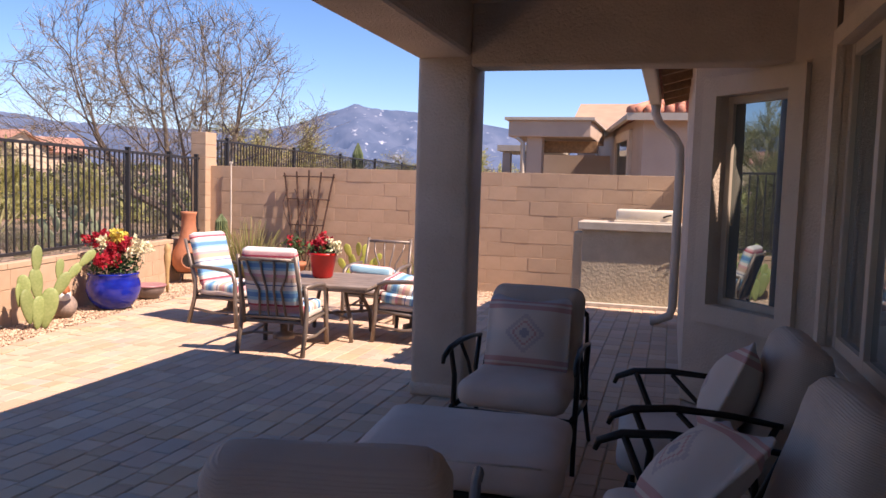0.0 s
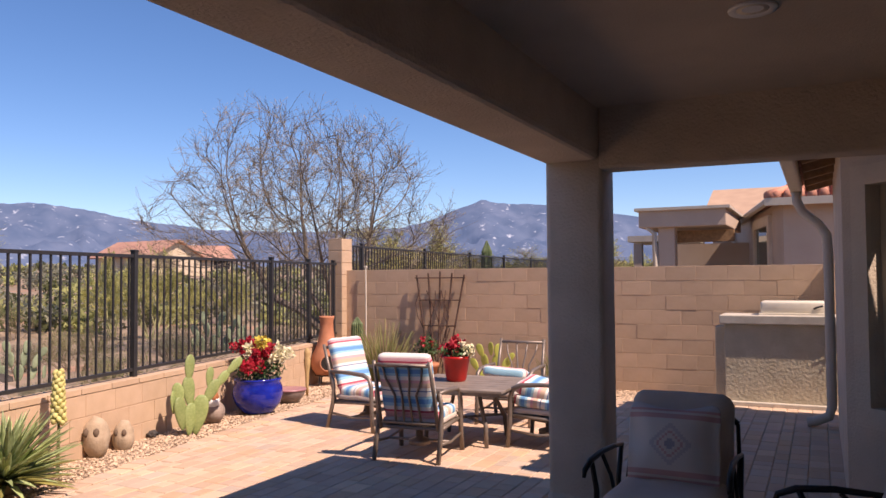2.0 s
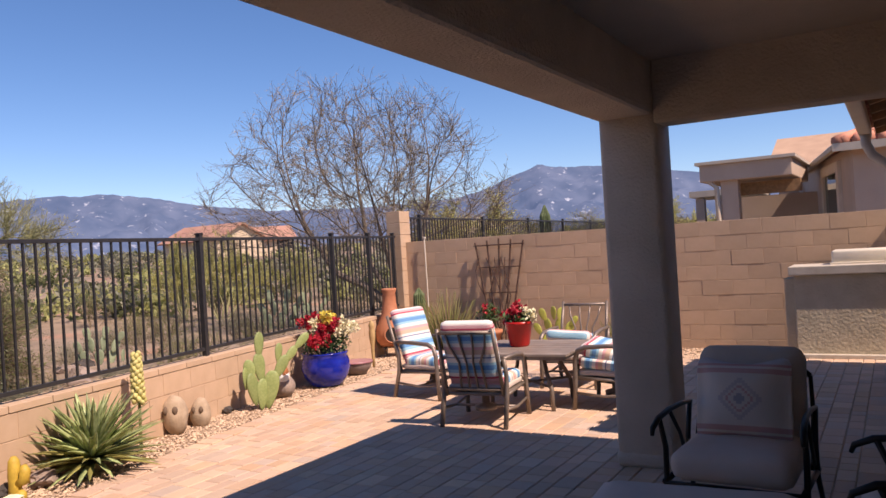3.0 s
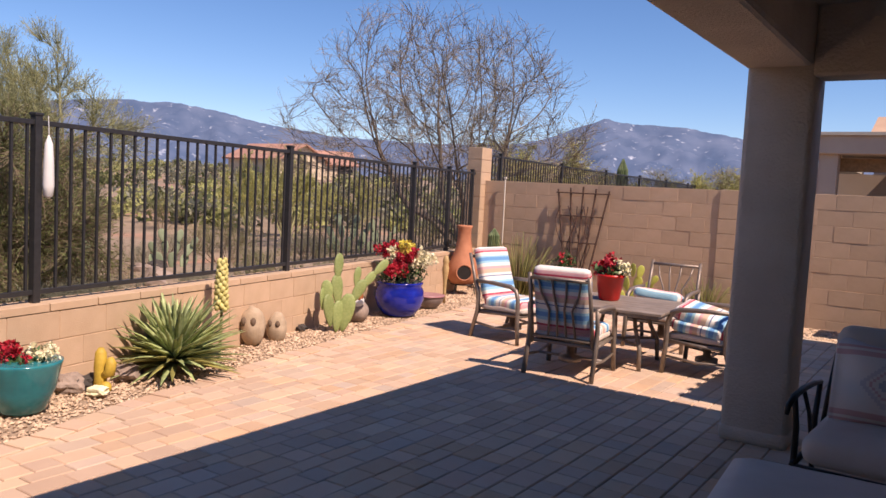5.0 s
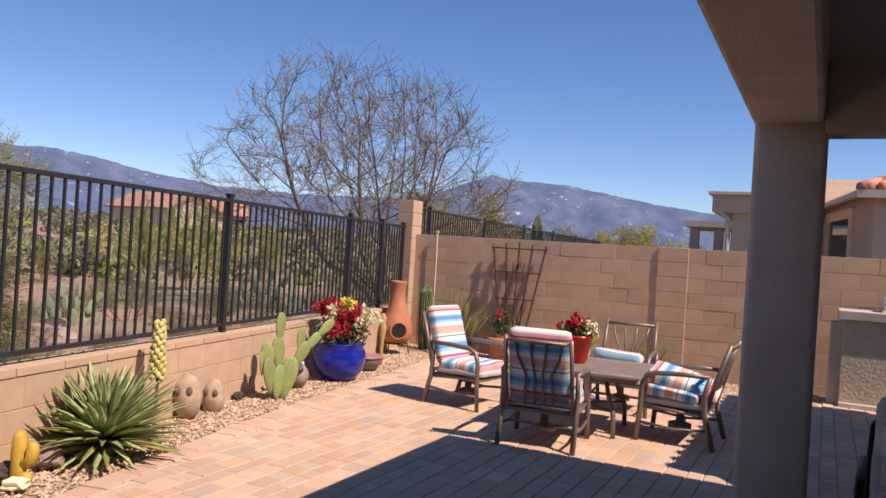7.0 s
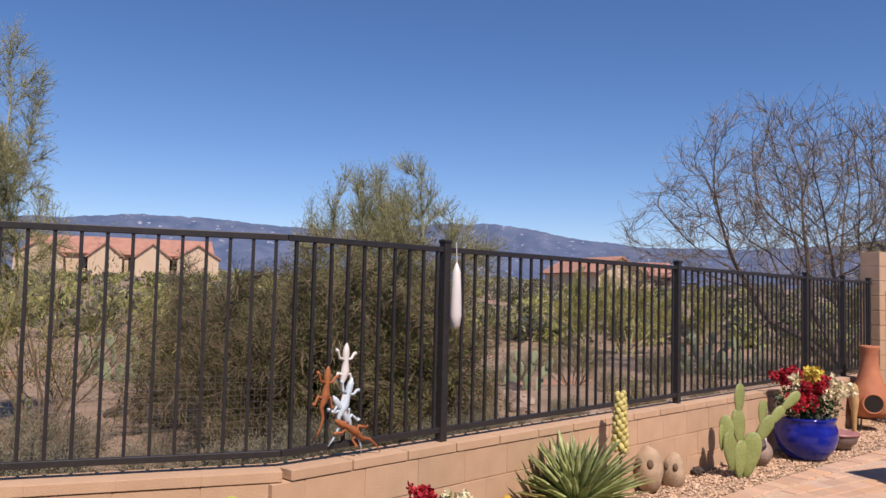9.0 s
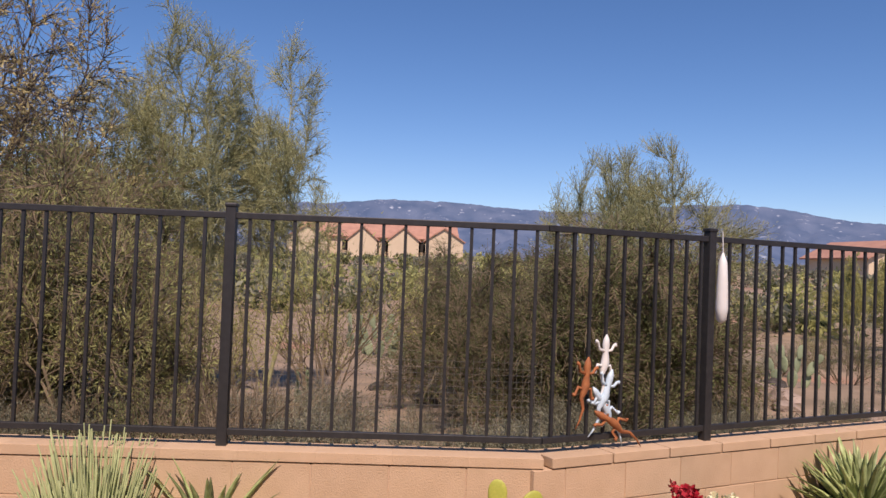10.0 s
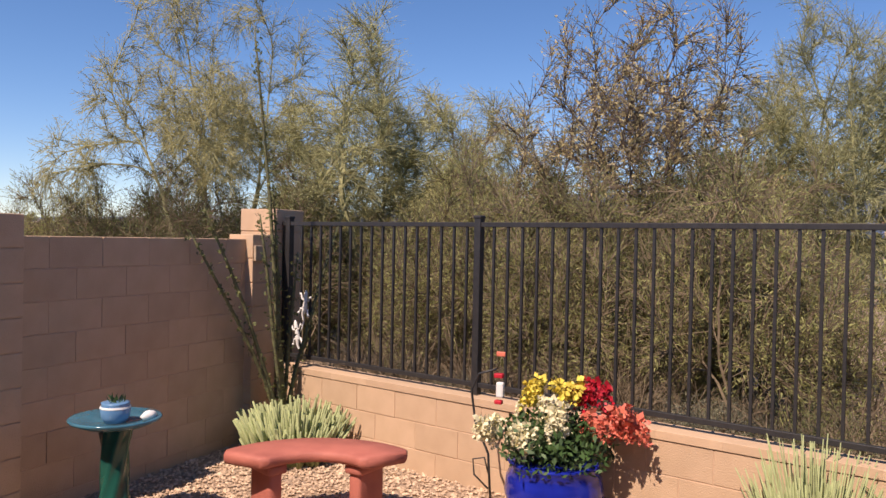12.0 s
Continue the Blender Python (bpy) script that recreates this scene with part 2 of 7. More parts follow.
BL, WH, RD, TN, PK, TQ, NV = (0.12, 0.31, 0.58), (0.76, 0.73, 0.68), (0.50, 0.07, 0.11), (0.62, 0.44, 0.33), (0.68, 0.38, 0.40), (0.30, 0.55, 0.68), (0.08, 0.15, 0.32)
STOPS = [(0, WH), (0.05, PK), (0.12, RD), (0.15, WH), (0.21, TQ), (0.26, BL), (0.33, TQ), (0.37, WH), (0.44, NV), (0.455, WH), (0.50, TN), (0.57, PK), (0.61, WH), (0.67, TQ), (0.71, BL), (0.77, TQ), (0.80, WH), (0.86, RD), (0.89, PK), (0.93, WH), (0.97, TQ)]
M_SARAPE_Z = ramp_mat("sarape_back", STOPS, 2, -0.34, 0.34)
M_SARAPE_Y = ramp_mat("sarape_seat", STOPS, 1, -0.3, 0.3)


# ---- mesh helpers ----
def mesh_ob(name, bm, material, parent=None, label="", smooth=False):
    me = bpy.data.meshes.new(name)
    bm.to_mesh(me)
    bm.free()
    if smooth:
        for p in me.polygons:
            p.use_smooth = True
    for mm in (material if isinstance(material, (list, tuple)) else [material]):
        me.materials.append(mm)
    ob = new(name, me)
    ob.parent = parent
    if label:
        ob["label"] = label
    return ob


def part(name, bm, material, parent, label="", smooth=False):
    return mesh_ob(name, bm, material, parent, label, smooth)


def shared(name, me, parent, m, label=""):
    """One more piece on a mesh that others use as well."""
    ob = new(name, me)
    ob.parent = parent
    ob.matrix_basis = m
    if label:
        ob["label"] = label
    return ob


def mesh_of(bm, name, material, smooth=False):
    me = bpy.data.meshes.new(name)
    bm.to_mesh(me)
    bm.free()
    me.materials.append(material)
    if smooth:
        for p in me.polygons:
            p.use_smooth = True
    return me


def from_lists(name, verts, faces, material, smooth=False):
    me = bpy.data.meshes.new(name)
    me.from_pydata(verts, [], faces)
    me.materials.append(material)
    if smooth:
        for p in me.polygons:
            p.use_smooth = True
    return me


def thing(name, label, category, m=None, group=""):
    ob = new(name)
    ob.empty_display_size = 0.1
    if m is not None:
        ob.matrix_basis = m
    return tagged(ob, label, category, group)


def structure(name, bm, material, label, smooth=False):
    return tagged(mesh_ob(name, bm, material, None, label, smooth), label, kind="structure")


def add_box(bm, cx, cy, cz, sx, sy, sz, rot=None, bevel=0.0):
    r = bmesh.ops.create_cube(bm, size=1.0)
    vs = r["verts"]
    bmesh.ops.scale(bm, vec=(sx, sy, sz), verts=vs)
    if bevel:
        es = list({e for v in vs for e in v.link_edges})
        out = bmesh.ops.bevel(bm, geom=es, offset=bevel, segments=2, affect="EDGES", profile=0.5)
        vs = list({v for f in out["faces"] for v in f.verts} | {v for v in vs if v.is_valid})
    if rot is not None:
        bmesh.ops.transform(bm, matrix=rot, verts=vs)
    bmesh.ops.translate(bm, vec=(cx, cy, cz), verts=vs)
    return vs


def box(cx, cy, cz, sx, sy, sz, bevel=0.0, rot=None):
    bm = bmesh.new()
    add_box(bm, cx, cy, cz, sx, sy, sz, rot, bevel)
    return bm


def add_tube(bm, pts, radii, segs=8, caps=True):
    """A swept tube through pts; radii: one number or one a point."""
    pts = [Vector(p) for p in pts]
    if not isinstance(radii, (list, tuple)):
        radii = [radii] * len(pts)
    rings = []
    ref = None
    for i, p in enumerate(pts):
        d = (pts[min(i + 1, len(pts) - 1)] - pts[max(i - 1, 0)]).normalized()
        if ref is None:
            ref = d.orthogonal().normalized()
        ref = (ref - d * ref.dot(d)).normalized()
        side = d.cross(ref)
        rings.append([bm.verts.new(p + radii[i] * (math.cos(a) * ref + math.sin(a) * side)) for a in (2 * math.pi * k / segs for k in range(segs))])
    for a, b in zip(rings, rings[1:]):
        for k in range(segs):
            bm.faces.new((a[k], a[(k + 1) % segs], b[(k + 1) % segs], b[k]))
    if caps:
        bm.faces.new(rings[0][::-1])
        bm.faces.new(rings[-1])


def tube(pts, radii, segs=8):
    bm = bmesh.new()
    add_tube(bm, pts, radii, segs)
    return bm


def lathe(profile, segs=32, wob=0.0):
    """Turned shape from (radius, height) pairs."""
    bm = bmesh.new()
    rings = []
    for r, z in profile:
        rings.append([bm.verts.new((r * math.cos(2 * math.pi * k / segs) * (1 + wob * math.sin(k * 7)), r * math.sin(2 * math.pi * k / segs), z)) for k in range(segs)])
    for a, b in zip(rings, rings[1:]):
        for k in range(segs):
            bm.faces.new((a[k], a[(k + 1) % segs], b[(k + 1) % segs], b[k]))
    bm.faces.new(rings[0][::-1])
    bm.faces.new(rings[-1])
    return bm


def cushion(sx, sy, sz, r=0.35, puff=0.12, seed=0):
    """A stuffed cushion with rounded edges, centred, a little lumpy."""
    bm = bmesh.new()
    bmesh.ops.create_cube(bm, size=2.0)
    bmesh.ops.subdivide_edges(bm, edges=bm.edges[:], cuts=9, use_grid_fill=True)
    h = sz / 2
    for v in bm.verts:
        u, w, t = v.co
        px, py, pz = u * sx / 2, w * sy / 2, t * h
        rr = r * sz
        ix = max(-sx / 2 + rr, min(sx / 2 - rr, px))
        iy = max(-sy / 2 + rr, min(sy / 2 - rr, py))
        iz = max(-h + min(rr, h), min(h - min(rr, h), pz))
        d = Vector((px - ix, py - iy, pz - iz))
        if d.length > 1e-6:
            d = d.normalized() * min(rr, d.length)
        p = Vector((ix, iy, iz)) + d
        p.z *= 1 + puff * 2 * (1 - u * u) * (1 - w * w)
        n = noise.noise(Vector((px * 5 + seed * 3.1, py * 5, pz * 5)))
        p += Vector((0, 0, 0.012 * n)) + Vector((0.006 * n, 0.006 * n, 0))
        v.co = p
    return bm


def blob(rx, ry, rz, seed=0, rough=0.15, sub=3, flat=0.0):
    bm = bmesh.new()
    bmesh.ops.create_icosphere(bm, subdivisions=sub, radius=1.0)
    for v in bm.verts:
        n = noise.noise(v.co * 1.7 + Vector((seed * 7.3, 0, 0)))
        p = v.co * (1 + rough * n)
        v.co = Vector((p.x * rx, p.y * ry, max(p.z, -1 + flat) * rz))
    return bm


def prism(points, z0, z1):
    """An upright block on the outline points (counter-clockwise)."""
    bm = bmesh.new()
    lo = [bm.verts.new((x, y, z0)) for x, y in points]
    hi = [bm.verts.new((x, y, z1)) for x, y in points]
    bm.faces.new(lo[::-1])
    bm.faces.new(hi)
    n = len(points)
    for i in range(n):
        bm.faces.new((lo[i], lo[(i + 1) % n], hi[(i + 1) % n], hi[i]))
    return bm


# ---- plan ----
BEND = Vector((-5.40, 1.75))
FENCE_N = Vector((-7.20, 11.02))      # far end of the low wall
FENCE_S = Vector((-6.98, -4.85))      # near end of the low wall
LOW_TOP, FENCE_TOP = 0.62, 1.86
BACK_Y, BACK_TOP = 11.25, 1.74
SOUTH_Y = -4.95
BLOCK_L, BLOCK_H = 0.4064, 0.2032


def fence_x(y):
    if y > BEND.y:
        return BEND.x + (FENCE_N.x - BEND.x) * (y - BEND.y) / (FENCE_N.y - BEND.y)
    return BEND.x + (FENCE_S.x - BEND.x) * (y - BEND.y) / (FENCE_S.y - BEND.y)


EDGE = [(-4.15, -2.4), (-4.45, -0.5), (-4.62, 1.6), (-4.76, 2.43), (-4.98, 3.11), (-5.25, 4.37), (-5.55, 5.99), (-5.78, 7.79), (-6.00, 9.6), (-6.00, 10.2)]


def edge_x(y):
    for (xa, ya), (xb, yb) in zip(EDGE, EDGE[1:]):
        if ya <= y <= yb:
            return xa + (xb - xa) * (y - ya) / (yb - ya)
    return EDGE[0][0] if y < EDGE[0][1] else EDGE[-1][0]


def ground_z(x, y):
    d = fence_x(y) - x
    r = math.hypot(x, y)
    if y > 11.6:
        d = max(d, min(y - 11.4, -7.2 - x + 6)) if x < -7.0 else -1
    inside = -5.15 < y < 11.6 and d < 0.25
    if inside or (d < 0 and r < 60):
        return -0.14
    near = 0.22 - 0.45 * min(max(d - 1, 0) / 9, 1) + 0.03 * min(max(0, r - 16), 130)
    bumpy = 0.12 * noise.noise(Vector((x * 0.35, y * 0.35, 0))) + 0.5 * noise.noise(Vector((x * 0.03, y * 0.03, 4))) * min(1, max(0, r - 20) / 60)
    return near + bumpy


def build_ground():
    xs = [-4200, -3000, -2000, -1200, -700, -400, -250, -160, -110, -80, -60, -48, -38, -31, -26] + [-22 + 0.5 * i for i in range(45)] + [2, 6, 12, 20, 35, 60, 110, 250, 600, 1500, 4200]
    ys = [-4200, -2000, -900, -400, -200, -100, -60, -40, -28, -20, -15] + [-12 + 0.5 * i for i in range(64)] + [22, 25, 29, 34, 42, 52, 65, 85, 120, 180, 300, 500, 900, 1700, 2800, 4200]
    verts = [(x, y, ground_z(x, y)) for y in ys for x in xs]
    n = len(xs)
    faces = [(j * n + i, j * n + i + 1, (j + 1) * n + i + 1, (j + 1) * n + i) for j in range(len(ys) - 1) for i in range(n - 1)]
    ob = new("ground", from_lists("ground", verts, faces, M_DESERT, True))
    tagged(ob, "reddish tan desert soil with stones and low scrub", kind="structure")


build_ground()


def build_mountains():
    ridge = [(-200, 0.6), (-150, 0.5), (-125, 1.5), (-105, 3.4), (-90, 4.1), (-84, 4.2), (-78, 4.75), (-74, 4.7), (-68, 4.3), (-62, 4.3), (-57, 4.95), (-52, 4.9), (-47, 3.95), (-42, 3.4), (-35, 3.3), (-29, 3.6), (-26.5, 4.2), (-25, 4.9), (-23.5, 5.35), (-22.9, 5.75), (-22.3, 5.45), (-20, 5.3), (-18, 5.2), (-14, 4.6), (-11, 4.05), (-5, 3.4), (5, 2.6), (40, 1.8), (120, 1.0), (160, 0.6)]
    na, nr = 1080, 30
    verts, faces = [], []
    for i in range(na + 1):
        az = -200 + 360 * i / na
        el = ridge[-1][1]
        for (a, e), (b, f) in zip(ridge, ridge[1:]):
            if a <= az <= b:
                el = e + (f - e) * (az - a) / (b - a)
        el += 0.12 * noise.noise(Vector((az * 0.55, 3, 0))) + 0.09 * noise.noise(Vector((az * 1.9, 8, 0))) + 0.05 * noise.noise(Vector((az * 5.1, 2, 0)))
        for j in range(nr + 1):
            u = j / nr
            rad = 2300 + 1300 * u
            h = 3600 * math.tan(radians(max(el, 0.1)))
            x, y = rad * math.sin(radians(az)), rad * math.cos(radians(az))
            nz = abs(noise.fractal(Vector((x * 0.0032, y * 0.0032, 1.3)), 1.0, 2.0, 5))
            z = -8 + (h + 10) * (u ** 1.4) * (1 - 0.75 * nz * (1 - u ** 4) * 1.2)
            verts.append((x, y, z + 6))
    for i in range(na):
        for j in range(nr):
            a = i * (nr + 1) + j
            faces.append((a, a + nr + 1, a + nr + 2, a + 1))
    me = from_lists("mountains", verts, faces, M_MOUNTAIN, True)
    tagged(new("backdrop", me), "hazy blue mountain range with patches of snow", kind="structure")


# Air haze is put into the rock: blue base colour plus a faint blue glow.
M_MOUNTAIN = mat("hazed_mountain_rock", (0.085, 0.105, 0.15), (0.03, 0.05, 0.09), 0.009, 0.95, detail=12, spots=((0.42, 0.44, 0.48), 0.03, 0.63))
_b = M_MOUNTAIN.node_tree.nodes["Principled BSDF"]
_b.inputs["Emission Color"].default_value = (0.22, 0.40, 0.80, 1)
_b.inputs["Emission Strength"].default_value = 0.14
build_mountains()


# ---- yard floor ----
def outline_poly(points, z, thick, name, material, label):
    return structure(name, prism(points, z - thick, z), material, label)


PAVED = EDGE + [(-1.3, 10.6), (1.2, 10.6), (1.2, -6.0), (-3.4, -6.0)]
structure("floor", prism(PAVED[::-1], -0.12, -0.012), M_SAND, "sand bed under the patio pavers")
GRAVEL_OUT = [(-7.4, 11.6), (-7.4, 9.0), (fence_x(5) - 0.1, 5), (BEND.x - 0.1, 1.75), (fence_x(-2) - 0.1, -2), (-7.3, -5.2), (2.5, -5.2), (2.5, 11.6)]
structure("gravel_bed", prism(GRAVEL_OUT, -0.13, -0.022), M_GRAVEL_BED, "tan decorative gravel bed along the garden walls")


# ---- house ----
def build_house():
    # patio wall at x = 1.0 with a tall window, thickness 0.25
    WX, T = 1.0, 0.25
    y0, y1 = -7.0, 5.05           # wall run
    wy0, wy1, wz0, wz1 = 1.2, 4.92, 0.66, 2.36
    bm = bmesh.new()
    add_box(bm, WX + T / 2, (wy1 + y1) / 2, 1.5, T, y1 - wy1, 3.0)
    add_box(bm, WX + T / 2, (wy0 + wy1) / 2, wz0 / 2, T, wy1 - wy0, wz0)
    add_box(bm, WX + T / 2, (wy0 + wy1) / 2, (wz1 + 3.0) / 2, T, wy1 - wy0, 3.0 - wz1)
    add_box(bm, WX + T / 2, (y0 + wy0) / 2, 1.5, T, wy0 - y0, 3.0)
    structure("wall_house", bm, M_STUCCO, "tan stucco house wall under the covered patio")
    # bay: slanted face with a narrow window, then a face along y
    A, B = Vector((0.98, 5.10)), Vector((0.24, 6.00))
    d = (B - A).normalized()
    L = (B - A).length
    nrm = Vector((-d.y, d.x)) * -1
    if nrm.y > 0:
        nrm = -nrm
    ang = math.atan2(d.y, d.x)
    fr = Matrix.Translation((A.x, A.y, 0)) @ Matrix.Rotation(ang, 4, "Z")
    inward = 1 if (Matrix.Rotation(ang, 4, "Z") @ Vector((0, 1, 0))).dot(Vector((nrm.x, nrm.y, 0))) < 0 else -1
    s0, s1, z0, z1 = 0.29, 0.91, 0.74, 2.18
    bm = bmesh.new()
    for (a, b, c, e) in ((0, s0, 0, 3.0), (s1, L, 0, 3.0), (s0, s1, 0, z0), (s0, s1, z1, 3.0)):
        add_box(bm, (a + b) / 2, inward * T / 2, (c + e) / 2, b - a, T, e - c)
    bay = structure("wall_bay", bm, M_STUCCO, "tan stucco wall of a bay with a narrow window")
    bay.matrix_basis = fr
    win = thing("window_1", "narrow fixed window with a stucco surround in the bay", "window", fr)
    win["kind"] = "structure"
    bm = bmesh.new()
    for (a, b, c, e) in ((s0 - 0.13, s0, z0 - 0.13, z1 + 0.13), (s1, s1 + 0.13, z0 - 0.13, z1 + 0.13), (s0, s1, z0 - 0.13, z0), (s0, s1, z1, z1 + 0.13)):
        add_box(bm, (a + b) / 2, -inward * 0.02, (c + e) / 2, b - a, 0.04, e - c)
    part("surround", bm, M_TRIMSTUCCO, win, "raised stucco window surround")
    bm = bmesh.new()
    for (a, b, c, e) in ((s0, s0 + 0.05, z0, z1), (s1 - 0.05, s1, z0, z1), (s0 + 0.05, s1 - 0.05, z0, z0 + 0.05), (s0 + 0.05, s1 - 0.05, z1 - 0.05, z1)):
        add_box(bm, (a + b) / 2, inward * 0.10, (c + e) / 2, b - a, 0.06, e - c, None, 0.004)
    part("window_frame", bm, M_VINYL, win, "tan vinyl window frame")
    g = part("pane", box((s0 + s1) / 2, inward * 0.10, (z0 + z1) / 2, s1 - s0 - 0.1, 0.008, z1 - z0 - 0.1), M_GLASS, win)
    g.visible_shadow = False
    bm = bmesh.new()
    for k in range(14):
        x = s0 + 0.02 + 0.018 * k
        add_box(bm, x, inward * (0.21 + 0.012 * math.sin(k * 1.9)), (z0 + z1) / 2, 0.02, 0.012, z1 - z0)
    part("curtain", bm, M_CURTAIN, win, "dark hanging curtain")
    # rest of the bay and the house beyond
    bm = bmesh.new()
    add_box(bm, 0.24 + T / 2, (6.0 + 9.3) / 2, 1.5, T, 3.3, 3.0)
    structure("wall_bay_side", bm, M_STUCCO, "tan stucco side wall of the house")
    bm = bmesh.new()
    add_box(bm, 2.4, 9.3 - T / 2, 1.5, 3.9, T, 3.0)
    add_box(bm, 4.5, 1.2, 1.5, T, 16.0, 3.0)
    add_box(bm, 2.8, -7.0, 1.5, 3.6, T, 3.0)
    structure("wall_house_rear", bm, M_STUCCO, "tan stucco walls closing the house")
    # Floor colour stands in for the darkness inside the house.
    structure("floor_house", box(2.7, 1.0, 0.05, 3.4, 16, 0.1), M_DARK, "house floor coloured near-black for the unlit room")
    # big window
    win = thing("window_2", "large sliding window with tan frame beside the patio chairs", "window")
    win["kind"] = "structure"
    bm = bmesh.new()
    for (a, b, c, e) in ((wy0 - 0.12, wy0, wz0 - 0.12, wz1 + 0.1), (wy1, wy1 + 0.12, wz0 - 0.12, wz1 + 0.1), (wy0, wy1, wz0 - 0.12, wz0), (wy0, wy1, wz1, wz1 + 0.1)):
        add_box(bm, WX - 0.02, (a + b) / 2, (c + e) / 2, 0.05, b - a, e - c)
    part("surround", bm, M_TRIMSTUCCO, win, "raised stucco window surround")
    bm = bmesh.new()
    for (a, b) in ((wy0, wy0 + 0.07), (wy1 - 0.07, wy1), (4.18, 4.26), (2.85, 2.93)):
        add_box(bm, WX + 0.07, (a + b) / 2, (wz0 + wz1) / 2, 0.07, b - a, wz1 - wz0, None, 0.004)
    for z in (wz0 + 0.035, wz1 - 0.035):
        add_box(bm, WX + 0.07, (wy0 + wy1) / 2, z, 0.066, wy1 - wy0 - 0.14, 0.07, None, 0.004)
    part("window_frame", bm, M_VINYL, win, "tan vinyl window frame")
    for a, b in ((wy0 + 0.07, 2.85), (2.93, 4.18), (4.26, wy1 - 0.07)):
        g = part("pane", box(WX + 0.07, (a + b) / 2, (wz0 + wz1) / 2, 0.008, b - a, wz1 - wz0 - 0.14), M_GLASS, win)
        g.visible_shadow = False
    part("window_sill", box(WX - 0.035, (wy0 + wy1) / 2, wz0 - 0.03, 0.10, wy1 - wy0, 0.05, 0.01), M_TRIMSTUCCO, win)
    # patio cover: beams, ceiling, roof slab
    X0, X1, YE = -1.66, -1.26, 5.56
    bm = bmesh.new()
    add_box(bm, (X0 + X1) / 2, (YE - 7.0) / 2, (2.40 + 2.97) / 2, X1 - X0, YE + 7.0, 0.57, None, 0.03)
    structure("beam_side", bm, M_STUCCO, "tan stucco edge beam of the patio cover")
    bm = bmesh.new()
    add_box(bm, (X1 + 1.02) / 2, (5.32 + YE) / 2, (2.335 + 2.965) / 2, 1.02 - X1, YE - 5.32, 0.63, None, 0.02)
    structure("beam_end", bm, M_STUCCO, "tan stucco end beam of the patio cover")
    structure("ceiling", box((X1 + 1.02) / 2, -0.84, 2.83, 1.02 - X1 + 0.02, 12.32, 0.14), M_STUCCO_CEIL, "tan stucco patio ceiling")
    structure("roof_slab", box(1.78, -0.72, 2.935, 6.86, 12.6, 0.06), M_STUCCO, "flat roof over the covered patio")
    bm = bmesh.new()
    add_box(bm, -1.44, 5.50, 1.22, 0.41, 0.36, 2.44, None, 0.04)
    add_box(bm, -1.44, 5.50, 0.05, 0.43, 0.38, 0.12, None, 0.04)
    structure("column", bm, M_STUCCO, "square tan stucco patio column with rounded edges", True)
    # house roof beyond the bay with open eave
    bm = bmesh.new()
    add_box(bm, 2.5, 7.7, 2.98, 4.4, 3.9, 0.06)
    structure("roof_main", bm, M_STUCCO, "house roof deck above the side wall")
    eave = thing("roof_eave", "overhanging eave with clay tiles, rafters and gutter", "eave")
    for k in range(7):
        part("rafter", box(0.30, 5.95 + 0.6 * k, 2.66, 0.68, 0.06, 0.12, 0.0, Matrix.Rotation(radians(-14), 4, "Y")), M_WOODBROWN, eave)
    part("deck", box(0.32, 7.75, 2.75, 0.80, 3.9, 0.03, 0.0, Matrix.Rotation(radians(-14), 4, "Y")), M_WOODBROWN, eave)
    for k in range(17):
        bm = bmesh.new()
        add_tube(bm, [(-0.10, 5.9 + 0.235 * k, 2.68), (1.6, 5.9 + 0.235 * k, 3.10)], 0.085, 8)
        part("roof_tile", bm, M_TILE, eave, "terracotta barrel tile", True)
    gut = thing("gutter", "tan metal rain gutter along the eave", "gutter")
    bm = bmesh.new()
    add_box(bm, -0.12, 7.75, 2.56, 0.12, 3.8, 0.13, None, 0.02)
    part("channel", bm, M_GUTTER, gut)
    ds = tube([(-0.11, 9.25, 2.52), (-0.11, 9.25, 2.40), (-0.06, 9.25, 2.28), (0.10, 9.25, 2.14), (0.17, 9.22, 2.02), (0.18, 9.2, 1.8), (0.18, 9.2, 0.22), (0.15, 9.2, 0.12), (0.02, 9.2, 0.06), (-0.06, 9.2, 0.05)], 0.05, 10)
    part("downspout", ds, M_GUTTER, gut, "", True)
    # recessed ceiling light
    lamp = thing("ceiling_light", "white recessed ceiling light, off", "ceiling light", pose(-0.14, 3.67, 2.76))
    part("trim_ring", lathe([(0.07, -0.004), (0.10, -0.012), (0.105, 0.0), (0.07, 0.0)], 32), M_WHITE, lamp, "", True)
    part("lens", lathe([(0.0, 0.0), (0.068, -0.006), (0.068, 0.0)], 32), M_PANELPAINT, lamp, "", True)


build_house()


# ---- garden walls ----
def block_mesh(l, h, t):
    bm = bmesh.new()
    add_box(bm, 0, 0, 0, l - 0.006, t, h - 0.006, None, 0.003)
    return mesh_of(bm, "block", M_BLOCK)


BLOCK_ME = block_mesh(BLOCK_L, BLOCK_H, 0.20)
HALF_ME = block_mesh(BLOCK_L / 2, BLOCK_H, 0.20)
CAP_ME = block_mesh(BLOCK_L, 0.06, 0.215)
WALL_PIECES = []


